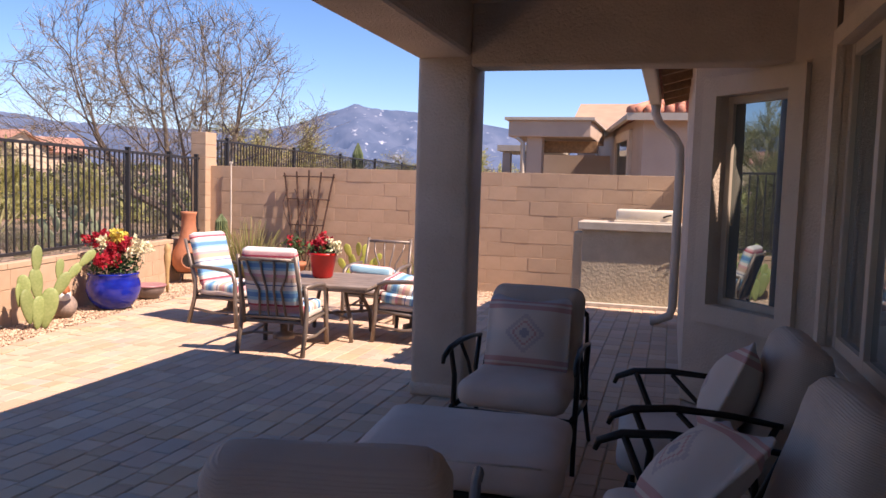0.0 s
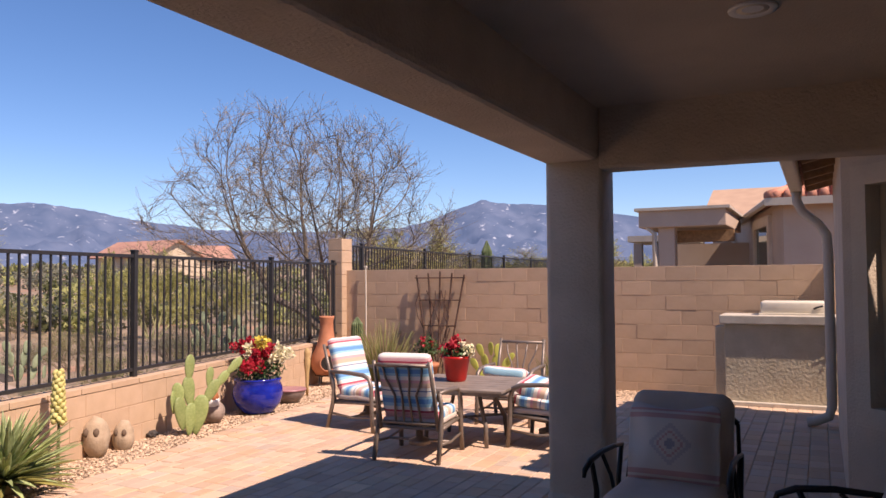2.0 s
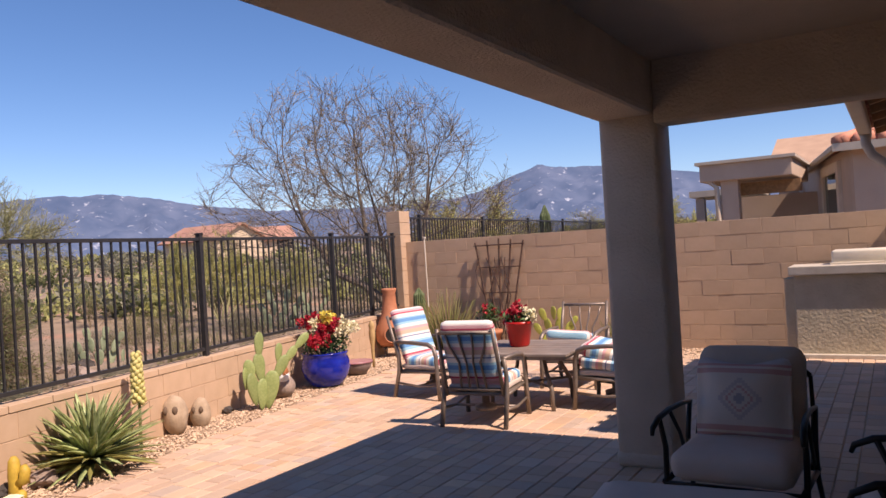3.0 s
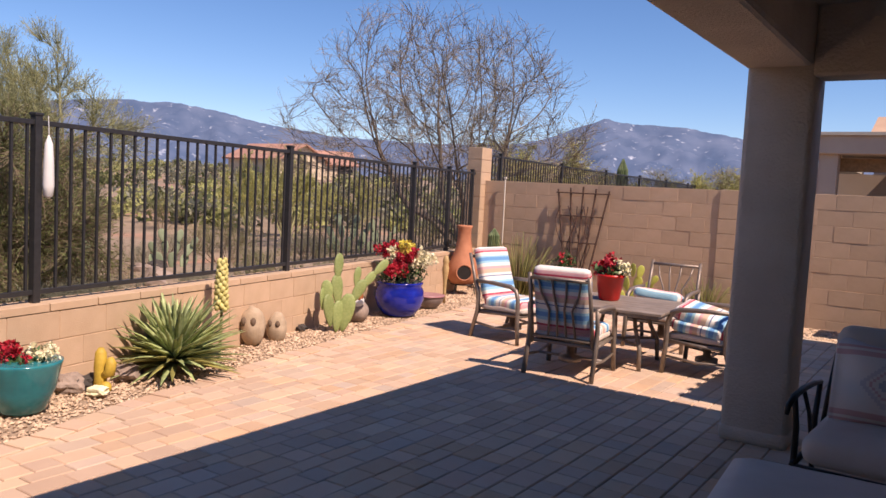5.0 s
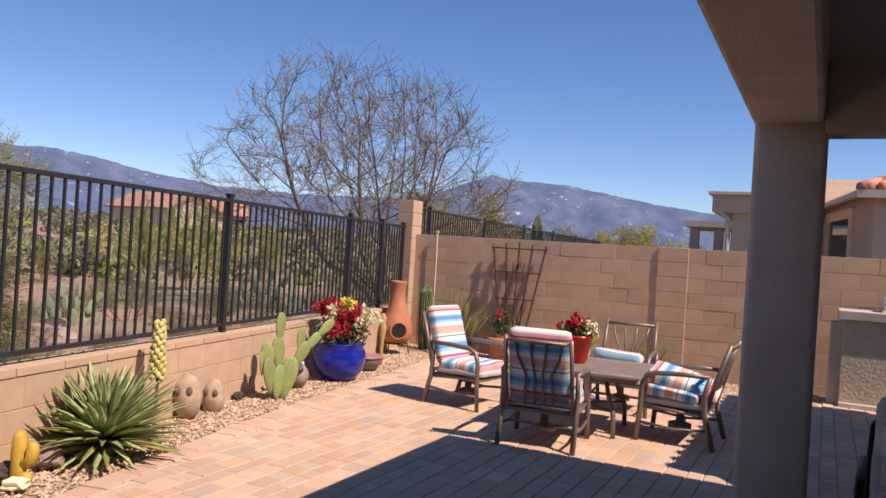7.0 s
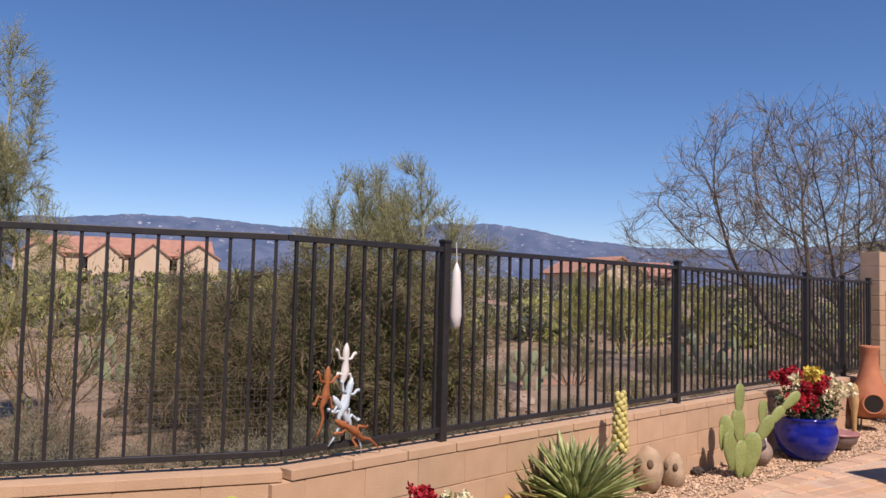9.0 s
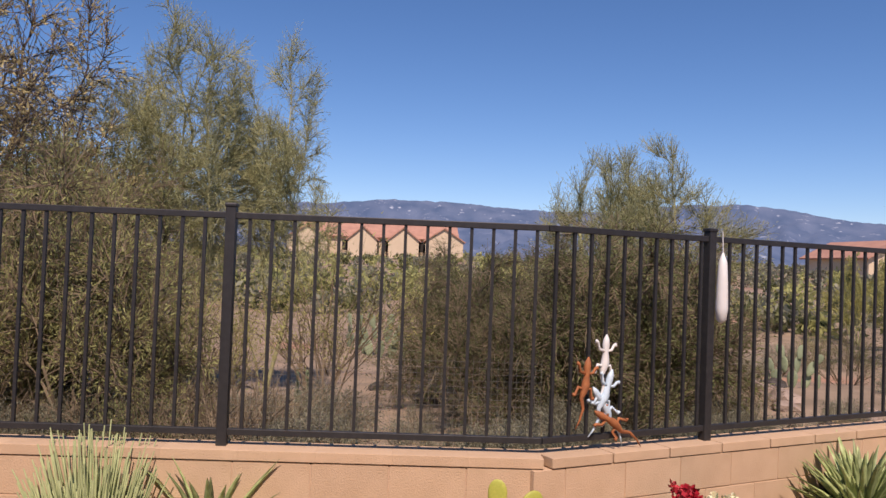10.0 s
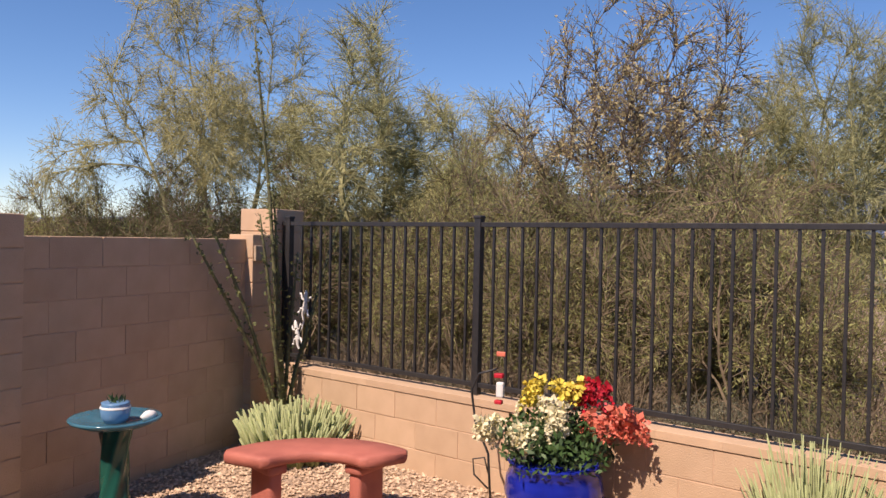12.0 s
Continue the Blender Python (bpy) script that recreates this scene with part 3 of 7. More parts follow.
def block_wall(name, a, b, z_top, courses, label, cap=False):
    """A wall of hollow blocks from a to b in plan, laid down from z_top; the blocks are added at the end of the file."""
    a, b = Vector(a), Vector(b)
    d = (b - a)
    L = d.length
    ang = math.atan2(d.y, d.x)
    h = courses * BLOCK_H
    wall = structure(name, box(L / 2, 0, z_top - h / 2 - (0.06 if cap else 0) - 0.004, L, 0.192, h - 0.008), M_MORTAR, label)
    wall.matrix_basis = Matrix.Translation((a.x, a.y, 0)) @ Matrix.Rotation(ang, 4, "Z")
    WALL_PIECES.append((wall, L, z_top, courses, cap))
    return wall


def lay_blocks():
    rng = random.Random(5)
    for wall, L, z_top, courses, cap in WALL_PIECES:
        if cap:
            for k in range(int(L / BLOCK_L + 0.5)):
                shared("cap_block", CAP_ME, wall, pose((k + 0.5) * L / int(L / BLOCK_L + 0.5), 0, z_top - 0.03))
            z_top = z_top - 0.06
        for c in range(courses):
            z = z_top - (c + 0.5) * BLOCK_H
            x = 0.0
            if c % 2:
                shared("block", HALF_ME, wall, pose(BLOCK_L / 4, rng.uniform(-0.002, 0.002), z))
                x = BLOCK_L / 2
            while x + BLOCK_L <= L + 0.03:
                shared("block", BLOCK_ME, wall, pose(x + BLOCK_L / 2, rng.uniform(-0.002, 0.002), z))
                x += BLOCK_L
            if L - x > 0.08:
                shared("block", HALF_ME, wall, pose(x + BLOCK_L / 4, rng.uniform(-0.002, 0.002), z))


block_wall("wall_north", (-7.12, BACK_Y), (2.6, BACK_Y), BACK_TOP, 9, "tan concrete block garden wall, sunlit")
block_wall("wall_low_north", FENCE_N, BEND, LOW_TOP, 3, "low tan block wall under the iron fence", True)
block_wall("wall_low_south", BEND, FENCE_S, LOW_TOP, 3, "low tan block wall under the iron fence", True)
block_wall("wall_south", (-7.08, SOUTH_Y), (1.6, SOUTH_Y), 1.70, 9, "tall block garden wall in the shade")


def pilaster(name, x, y, w, d, h, label):
    bm = bmesh.new()
    n = round(h / BLOCK_H)
    for k in range(n):
        add_box(bm, x, y, h - (k + 0.5) * BLOCK_H, w - 0.01, d - 0.01, BLOCK_H - 0.008, None, 0.005)
    add_box(bm, x, y, h / 2, w - 0.026, d - 0.026, h - 0.01)
    return structure(name, bm, M_BLOCK, label)


pilaster("pillar_north", -7.21, 11.16, 0.28, 0.32, 2.27, "tan block pillar where the fence meets the wall")
pilaster("pillar_south", -7.07, -5.0, 0.42, 0.40, 1.97, "tan block pillar where the fence meets the wall")
pilaster("pier_north", -3.08, 11.225, 0.42, 0.20, 1.745, "block pier projecting from the garden wall")
pilaster("pier_corner", 0.32, 11.14, 0.30, 0.30, 1.755, "block pier at the end of the garden wall")
pilaster("pier_south", -4.18, -4.90, 0.42, 0.34, 1.83, "taller block pier of the shaded wall")


# ---- iron fence ----
def fence_run(name, a, b, posts, z0, z1, label, pitch=0.118):
    a, b = Vector(a), Vector(b)
    d = b - a
    L = d.length
    ang = math.atan2(d.y, d.x)
    f = thing(name, label, "fence", Matrix.Translation((a.x, a.y, 0)) @ Matrix.Rotation(ang, 4, "Z"))
    for z in (z1 - 0.02, z0 + 0.07):
        part("rail", box(L / 2, 0, z, L, 0.032, 0.034, 0.003), M_IRON, f)
    pm = mesh_of(box(0, 0, (z0 + z1) / 2, 0.055, 0.055, z1 - z0 + 0.06, 0.004), "post", M_IRON)
    cm = mesh_of(box(0, 0, 0, 0.066, 0.066, 0.022, 0.006), "post_cap", M_IRON)
    for s in posts:
        shared("post", pm, f, pose(s, 0, 0))
        shared("post_cap", cm, f, pose(s, 0, z1 + 0.035))
    km = mesh_of(box(0, 0, (z0 + z1) / 2 + 0.02, 0.017, 0.017, z1 - z0 - 0.08, 0.0), "picket", M_IRON)
    n = int(L / pitch)
    for k in range(n):
        s = (k + 0.5) * L / n
        if all(abs(s - q) > 0.05 for q in posts):
            shared("picket", km, f, pose(s, 0, 0))
    return f


def along(a, b, y):
    return (Vector(b) - Vector(a)).length * (y - a[1]) / (b[1] - a[1])


fence_run("iron_fence", BEND, FENCE_N, [along(BEND, FENCE_N, y) for y in (2.92, 5.83, 8.75, 9.95, 10.9)], LOW_TOP, FENCE_TOP, "black iron picket fence on the low block wall")
fence_run("iron_fence", BEND, FENCE_S, [along(BEND, FENCE_S, y) for y in (0.09, -2.72, -4.72)], LOW_TOP, FENCE_TOP, "black iron picket fence on the low garden wall")
fence_run("iron_fence", (-7.2, 11.4), (-8.9, 33.0), [0.5, 3.4, 6.3, 9.2, 12.1, 15.0, 17.9, 20.8], 0.9, 2.18, "black iron picket fence of the neighbouring yard")


# ---- leaves, twigs and petals ----
def leaf_quads(points, size, rng, aspect=2.2, up=0.0):
    """Small leaves of four corners at the points."""
    verts, faces = [], []
    for p in points:
        d = Vector((rng.gauss(0, 1), rng.gauss(0, 1), rng.gauss(0, 1) + up)).normalized()
        s = d.orthogonal().normalized()
        s = Matrix.Rotation(rng.uniform(0, 6.28), 3, d) @ s
        l = size * rng.uniform(0.6, 1.3)
        w = l / aspect
        k = len(verts)
        verts += [p, p + d * l * 0.5 + s * w * 0.5, p + d * l, p + d * l * 0.5 - s * w * 0.5]
        faces.append((k, k + 1, k + 2, k + 3))
    return verts, faces


def ball_points(n, rx, ry, rz, rng, c=(0, 0, 0), shell=0.5):
    out = []
    for _ in range(n):
        d = Vector((rng.gauss(0, 1), rng.gauss(0, 1), rng.gauss(0, 1))).normalized()
        r = shell + (1 - shell) * rng.random()
        out.append(Vector((c[0] + d.x * rx * r, c[1] + d.y * ry * r, c[2] + d.z * rz * r)))
    return out


def tuft_mesh(name, n, r, size, material, seed, rz=None):
    rng = random.Random(seed)
    v, f = leaf_quads(ball_points(n, r, r, rz or r, rng, shell=0.3), size, rng, 1.5)
    return from_lists(name, v, f, material)


def spike_mesh(name, material, seed, h=0.13, r=0.028, n=46, size=0.034):
    """A flower spike: petals round an upright stem."""
    rng = random.Random(seed)
    pts = []
    for _ in range(n):
        u = rng.random()
        a = rng.uniform(0, 6.28)
        rr = r * (1.15 - 0.7 * u)
        pts.append(Vector((rr * math.cos(a), rr * math.sin(a), h * u)))
    v, f = leaf_quads(pts, size, rng, 1.25)
    return from_lists(name, v, f, material)


SPIKES = {k: [spike_mesh("bloom", m, s) for s in (1, 2, 3)] for k, m in (("red", M_FLOWER_RED), ("white", M_FLOWER_WHITE), ("yellow", M_FLOWER_YELLOW), ("coral", M_FLOWER_ORANGE))}


def flower_pot(name, label, m, profile, glaze, blooms, fol, seed, segs=36, pot_label=""):
    """A pot with soil, foliage and blooms; blooms: (colour, count, centre, spread); fol: centre height, radius, height, count."""
    rng = random.Random(seed)
    t = thing(name, label, "flower pot", m)
    part("pot", lathe(profile, segs), glaze, t, pot_label, True)
    rim, top = max(profile, key=lambda q: q[1])
    part("soil", lathe([(0.0, top - 0.05), (rim - 0.02, top - 0.05), (rim - 0.03, top - 0.07), (0.0, top - 0.07)], segs), M_SOIL, t)
    if fol:
        pts = ball_points(fol[3], fol[1], fol[1], fol[2], rng, (0, 0, fol[0]), 0.25)
        v, f = leaf_quads([p for p in pts if p.z > top - 0.08 or math.hypot(p.x, p.y) > rim], 0.055, rng, 2.4, 0.6)
        ob = new("foliage", from_lists("foliage", v, f, M_FOLIAGE))
        ob.parent = t
    for colour, n, c, sp in blooms:
        for _ in range(n):
            p = (c[0] + rng.gauss(0, sp), c[1] + rng.gauss(0, sp), c[2] + rng.gauss(0, sp * 0.5))
            shared("bloom", rng.choice(SPIKES[colour]), t, pose(*p, rng.uniform(-25, 25), rng.uniform(-25, 25), rng.uniform(0, 360)) @ Matrix.Scale(rng.uniform(0.8, 1.25), 4), colour + " snapdragon bloom")
    return t


# ---- patio furniture ----
def lounge_chair(label, m, group="lounge chairs on the covered patio"):
    """Faces +y. Dark metal frame with curved arms, thick seat and back cushions."""
    c = thing("lounge_chair", label, "lounge chair", m, group)
    # Solid dark box instead of an opening; room shade is in its colour.
    W = 0.335
    for sx in (-1, 1):
        x = sx * W
        part("arm", tube([(x, -0.30, 0.60), (x, -0.10, 0.625), (x * 1.02, 0.12, 0.635), (x * 1.05, 0.28, 0.62), (x * 1.07, 0.36, 0.585), (x * 1.07, 0.375, 0.55)], [0.012, 0.014, 0.016, 0.017, 0.015, 0.010], 8), M_BRONZE, c, "", True)
        part("front_leg", tube([(x * 1.04, 0.27, 0.615), (x * 1.03, 0.20, 0.45), (x * 1.02, 0.22, 0.25), (x * 1.05, 0.30, 0.0)], [0.014, 0.016, 0.016, 0.013], 8), M_BRONZE, c, "", True)
        part("back_leg", tube([(x, -0.28, 0.60), (x, -0.20, 0.42), (x, -0.22, 0.25), (x * 1.05, -0.34, 0.0)], [0.014, 0.016, 0.016, 0.013], 8), M_BRONZE, c, "", True)
        part("arm_brace", tube([(x * 1.02, 0.10, 0.62), (x, -0.04, 0.48), (x, -0.14, 0.33)], 0.012, 6), M_BRONZE, c, "", True)
        part("side_rail", tube([(x, -0.28, 0.27), (x, 0.28, 0.29)], 0.016, 6), M_BRONZE, c, "", True)
        part("back_post", tube([(x * 0.93, -0.24, 0.27), (x * 0.92, -0.40, 0.55), (x * 0.88, -0.47, 0.74)], 0.013, 6), M_BRONZE, c, "", True)
    for y in (-0.27, 0.27):
        part("cross_rail", tube([(-W, y, 0.28), (W, y, 0.28)], 0.015, 6), M_BRONZE, c, "", True)
    part("top_rail", tube([(-W * 0.88, -0.47, 0.74), (-W * 0.72, -0.487, 0.785), (-W * 0.4, -0.494, 0.80), (0, -0.495, 0.803), (W * 0.4, -0.494, 0.80), (W * 0.72, -0.487, 0.785), (W * 0.88, -0.47, 0.74)], 0.016, 8), M_BRONZE, c, "", True)
    for k in range(5):
        x = -0.2 + 0.1 * k
        part("back_bar", tube([(x, -0.25, 0.28), (x, -0.39, 0.52), (x, -0.492, 0.795)], 0.007, 6), M_BRONZE, c, "", True)
    s = part("seat_cushion", cushion(0.60, 0.62, 0.15, 0.42, 0.10, 1), M_CUSHION, c, "beige upholstered seat cushion", True)
    s.matrix_basis = pose(0, 0.03, 0.385)
    b = part("back_cushion", cushion(0.575, 0.64, 0.19, 0.42, 0.12, 2), M_CUSHION_RIB, c, "beige ribbed back cushion", True)
    b.matrix_basis = pose(0, -0.335, 0.605, 107, 0, 0)
    for sx in (-1, 1):
        p = part("piping", tube([(sx * 0.272, -0.27, 0.0), (sx * 0.280, 0.0, 0.0), (sx * 0.272, 0.27, 0.0)], 0.008, 6), M_PIPING, b, "pale corded piping", True)
        p.matrix_basis = pose(0, 0, 0.03)
    for sx in (-0.2, 0.2):
        part("tie", tube([(sx, -0.43, 0.60), (sx + 0.02, -0.45, 0.48), (sx - 0.01, -0.43, 0.38)], 0.006, 5), M_CUSHION_DK, c)
    return c


def rib_material():
    """Beige fabric with fine ribs."""
    m = mat("ribbed_fabric", (0.55, 0.48, 0.41), (0.49, 0.42, 0.36), 5, 0.95)
    nt = m.node_tree
    b = nt.nodes["Principled BSDF"]
    tc = nt.nodes.new("ShaderNodeTexCoord")
    w = nt.nodes.new("ShaderNodeTexWave")
    w.bands_direction = "Y"
    w.inputs["Scale"].default_value = 42
    nt.links.new(tc.outputs["Object"], w.inputs["Vector"])
    bp = nt.nodes.new("ShaderNodeBump")
    bp.inputs["Strength"].default_value, bp.inputs["Distance"].default_value = 0.4, 0.004
    nt.links.new(w.outputs["Fac"], bp.inputs["Height"])
    nt.links.new(bp.outputs["Normal"], b.inputs["Normal"])
    return m


def kilim_material():
    """Faded woven pattern: bands of rose, sand and blue with a stepped diamond in the middle."""
    m = mat("kilim", (0.45, 0.36, 0.29), None, 6, 0.95, bump=0.4, bscale=350)
    nt = m.node_tree
    b = nt.nodes["Principled BSDF"]
    tc = nt.nodes.new("ShaderNodeTexCoord")
    sp = nt.nodes.new("ShaderNodeSeparateXYZ")
    nt.links.new(tc.outputs["Object"], sp.inputs[0])

    def math_node(op, a, bb=None):
        n = nt.nodes.new("ShaderNodeMath")
        n.operation = op
        for i, v in enumerate((a, bb)):
            if v is None:
                continue
            if isinstance(v, (int, float)):
                n.inputs[i].default_value = v
            else:
                nt.links.new(v, n.inputs[i])
        return n.outputs[0]
    ax = math_node("SNAP", math_node("ABSOLUTE", sp.outputs[0]), 0.014)
    ay = math_node("SNAP", math_node("ABSOLUTE", sp.outputs[1]), 0.014)
    dia = math_node("MULTIPLY", math_node("ADD", ax, ay), 7.0)
    r1 = nt.nodes.new("ShaderNodeValToRGB")
    r1.color_ramp.interpolation = "CONSTANT"
    cols = [(0, (0.36, 0.34, 0.36)), (0.13, (0.62, 0.55, 0.48)), (0.3, (0.55, 0.34, 0.31)), (0.46, (0.62, 0.55, 0.48)), (0.58, (0.50, 0.44, 0.42)), (0.7, (0.64, 0.57, 0.50))]
    e = r1.color_ramp.elements
    e[1].position = 0.9
    e[1].color = (0.64, 0.57, 0.50, 1)
    e[0].color = (*cols[0][1], 1)
    for p, c in cols[1:]:
        e.new(p).color = (*c, 1)
    nt.links.new(dia, r1.inputs["Fac"])
    r2 = nt.nodes.new("ShaderNodeValToRGB")
    r2.color_ramp.interpolation = "CONSTANT"
    e = r2.color_ramp.elements
    e[0].color = (0, 0, 0, 1)
    e[1].position, e[1].color = 0.62, (1, 1, 1, 1)
    band = math_node("MULTIPLY", ay, 4.6)
    nt.links.new(band, r2.inputs["Fac"])
    r3 = nt.nodes.new("ShaderNodeValToRGB")
    r3.color_ramp.interpolation = "CONSTANT"
    e = r3.color_ramp.elements
    e[0].color = (0.56, 0.33, 0.30, 1)
    e[1].position, e[1].color = 0.86, (0.50, 0.49, 0.50, 1)
    e.new(0.74).color = (0.64, 0.57, 0.50, 1)
    e.new(0.80).color = (0.56, 0.32, 0.30, 1)
    nt.links.new(band, r3.inputs["Fac"])
    mx = nt.nodes.new("ShaderNodeMix")
    mx.data_type = "RGBA"
    nt.links.new(r2.outputs["Color"], mx.inputs["Factor"])
    nt.links.new(r1.outputs["Color"], mx.inputs["A"])
    nt.links.new(r3.outputs["Color"], mx.inputs["B"])
    nt.links.new(mx.outputs["Result"], b.inputs["Base Color"])
    return m


M_CUSHION_RIB = rib_material()
M_KILIM = kilim_material()
M_PIPING = mat("piping_cord", (0.66, 0.60, 0.52), None, 30, 0.9)

lounge_chair("cushioned dark metal lounge chair in front of the column", pose(-0.66, 4.42, 0, 0, 0, 178))
lounge_chair("cushioned dark metal lounge chair turned towards the ottoman", pose(-0.70, 2.03, 0, 0, 0, 14))
lounge_chair("cushioned dark metal lounge chair beside the window", pose(0.27, 3.66, 0, 0, 0, 92))
lounge_chair("cushioned dark metal lounge chair against the house wall", pose(0.29, 2.62, 0, 0, 0, 95))


def pillow(m, label):
    bm = cushion(0.50, 0.50, 0.15, 0.5, 0.25, 4)
    for v in bm.verts:
        k = 1 - 0.16 * (1 - (abs(v.co.x) / 0.22) ** 2) * (abs(v.co.y) / 0.22) ** 2 - 0.0
        v.co.y *= k
        v.co.z *= max(0.25, 1 - 0.8 * (max(abs(v.co.x), abs(v.co.y)) / 0.22) ** 4)
    ob = mesh_ob("throw_pillow", bm, M_KILIM, None, "", True)
    ob.matrix_basis = m
    return tagged(ob, label, "pillow", "woven throw pillows")


pillow(pose(-0.66, 4.565, 0.65, 106, 0, 178), "faded rose and sand kilim throw pillow on a chair")
pillow(pose(0.40, 3.62, 0.65, 112, 12, 84), "faded rose and sand kilim throw pillow on a chair")
pillow(pose(0.24, 2.70, 0.585, 138, 10, 104), "faded rose and sand kilim throw pillow on a chair")


def ottoman(m):
    t = thing("ottoman", "beige cushioned ottoman on a dark metal base", "ottoman", m)
    s = part("cushion", cushion(0.90, 0.72, 0.17, 0.40, 0.06, 6), M_CUSHION, t, "", True)
    s.matrix_basis = pose(0, 0, 0.345)
    part("piping", tube([(-0.36, -0.345, 0.40), (0.36, -0.345, 0.40)], 0.006, 6), M_PIPING, t, "pale corded piping", True)
    part("frame", box(0, 0, 0.235, 0.70, 0.60, 0.035, 0.008), M_BRONZE, t)
    for sx in (-1, 1):
        for sy in (-1, 1):
            part("leg", tube([(sx * 0.33, sy * 0.28, 0.24), (sx * 0.34, sy * 0.29, 0.1), (sx * 0.37, sy * 0.31, 0.0)], 0.015, 6), M_BRONZE, t, "", True)


ottoman(pose(-0.71, 3.38, 0, 0, 0, 4))


def dining_chair(label, m, cushion_kind="up"):
    """Faces +y. Taupe metal frame with flat arms, barred back and striped cushion."""
    c = thing("dining_chair", label, "patio chair", m, "chairs round the patio table")
    W = 0.30
    for sx in (-1, 1):
        x = sx * W
        part("back_leg", tube([(x, -0.33, 0.0), (x, -0.25, 0.28), (x, -0.24, 0.46), (x, -0.28, 0.60)], [0.023, 0.024, 0.022, 0.018], 6), M_TAUPE_METAL, c, "", True)
        part("arm", tube([(x, -0.28, 0.60), (x, -0.05, 0.60), (x, 0.17, 0.585), (x, 0.245, 0.55), (x, 0.275, 0.46), (x, 0.28, 0.25), (x * 1.02, 0.30, 0.0)], [0.018, 0.022, 0.024, 0.024, 0.024, 0.024, 0.022], 6), M_TAUPE_METAL, c, "curved arm running down into the front leg", True)
        part("side_rail", tube([(x * 0.95, -0.25, 0.27), (x * 0.95, 0.27, 0.30)], 0.015, 6), M_TAUPE_METAL, c, "", True)
        part("runner", tube([(x, -0.28, 0.16), (x, 0.0, 0.135), (x, 0.28, 0.16)], 0.013, 6), M_TAUPE_METAL, c, "", True)
        part("back_post", tube([(x * 0.9, -0.24, 0.27), (x * 0.88, -0.33, 0.60), (x * 0.86, -0.42, 0.88)], 0.019, 6), M_TAUPE_METAL, c, "", True)
    for z, y in ((0.33, -0.255), (0.845, -0.41)):
        part("back_rail", tube([(-W * 0.87, y, z), (W * 0.87, y, z)], 0.017, 6), M_TAUPE_METAL, c, "", True)
    for k in range(4):
        a = (-0.15, -0.05, 0.05, 0.15)[k]
        bow = (0.05, 0.018, -0.018, -0.05)[k]
        part("back_bar", tube([(a * 0.8, -0.26, 0.34), (a + bow, -0.33, 0.58), (a * 1.1, -0.37, 0.72), (a * 1.25, -0.41, 0.84)], 0.011, 6), M_TAUPE_METAL, c, "", True)
    part("seat_pan", box(0, 0.02, 0.285, 0.56, 0.54, 0.03, 0.01), M_TAUPE_METAL, c)
    part("swivel_base", lathe([(0.0, 0.10), (0.10, 0.10), (0.10, 0.14), (0.035, 0.16), (0.035, 0.27), (0.0, 0.27)], 16), M_TAUPE_METAL, c, "", True)
    part("cross_bar", tube([(-W, 0.0, 0.135), (W, 0.0, 0.135)], 0.013, 6), M_TAUPE_METAL, c, "", True)
    s = part("seat_cushion", cushion(0.53, 0.50, 0.11, 0.42, 0.08, 3), [M_SARAPE_Y], c, "striped sarape seat cushion with faded underside", True)
    u = part("cushion_base", cushion(0.535, 0.545, 0.07, 0.42, 0.0, 5), M_CUSHION, c, "", True)
    if cushion_kind == "up":
        s.matrix_basis, u.matrix_basis = pose(0, 0.04, 0.385), pose(0, 0.04, 0.335)
        b = part("back_cushion", cushion(0.50, 0.58, 0.11, 0.42, 0.10, 7), M_SARAPE_BACK, c, "blue, white and red striped sarape back cushion", True)
        b.matrix_basis = pose(0, -0.275, 0.665, 107, 0, 0)
    else:
        s.matrix_basis, u.matrix_basis = pose(0, 0.02, 0.40, 6, 4, 0), pose(0, 0.02, 0.335)
        b = part("back_cushion", cushion(0.50, 0.60, 0.12, 0.42, 0.12, 7), M_SARAPE_BACK, c, "striped sarape back cushion slumped onto the seat", True)
        b.matrix_basis = pose(0.02, -0.02, 0.50, 14, -4, 4)
    return c


M_SARAPE_BACK = ramp_mat("sarape_upright", STOPS[::1], 1, -0.31, 0.31)
dining_chair("taupe metal patio chair with striped cushion, back turned", pose(-3.20, 6.36, 0, 0, 0, 6))
dining_chair("taupe metal patio chair with upright striped cushion", pose(-4.34, 7.36, 0, 0, 0, -98))
dining_chair("taupe metal patio chair with slumped striped cushion", pose(-2.27, 7.26, 0, 0, 0, 88), "down")
dining_chair("taupe metal patio chair behind the table", pose(-3.02, 8.22, 0, 0, 0, 182), "down")


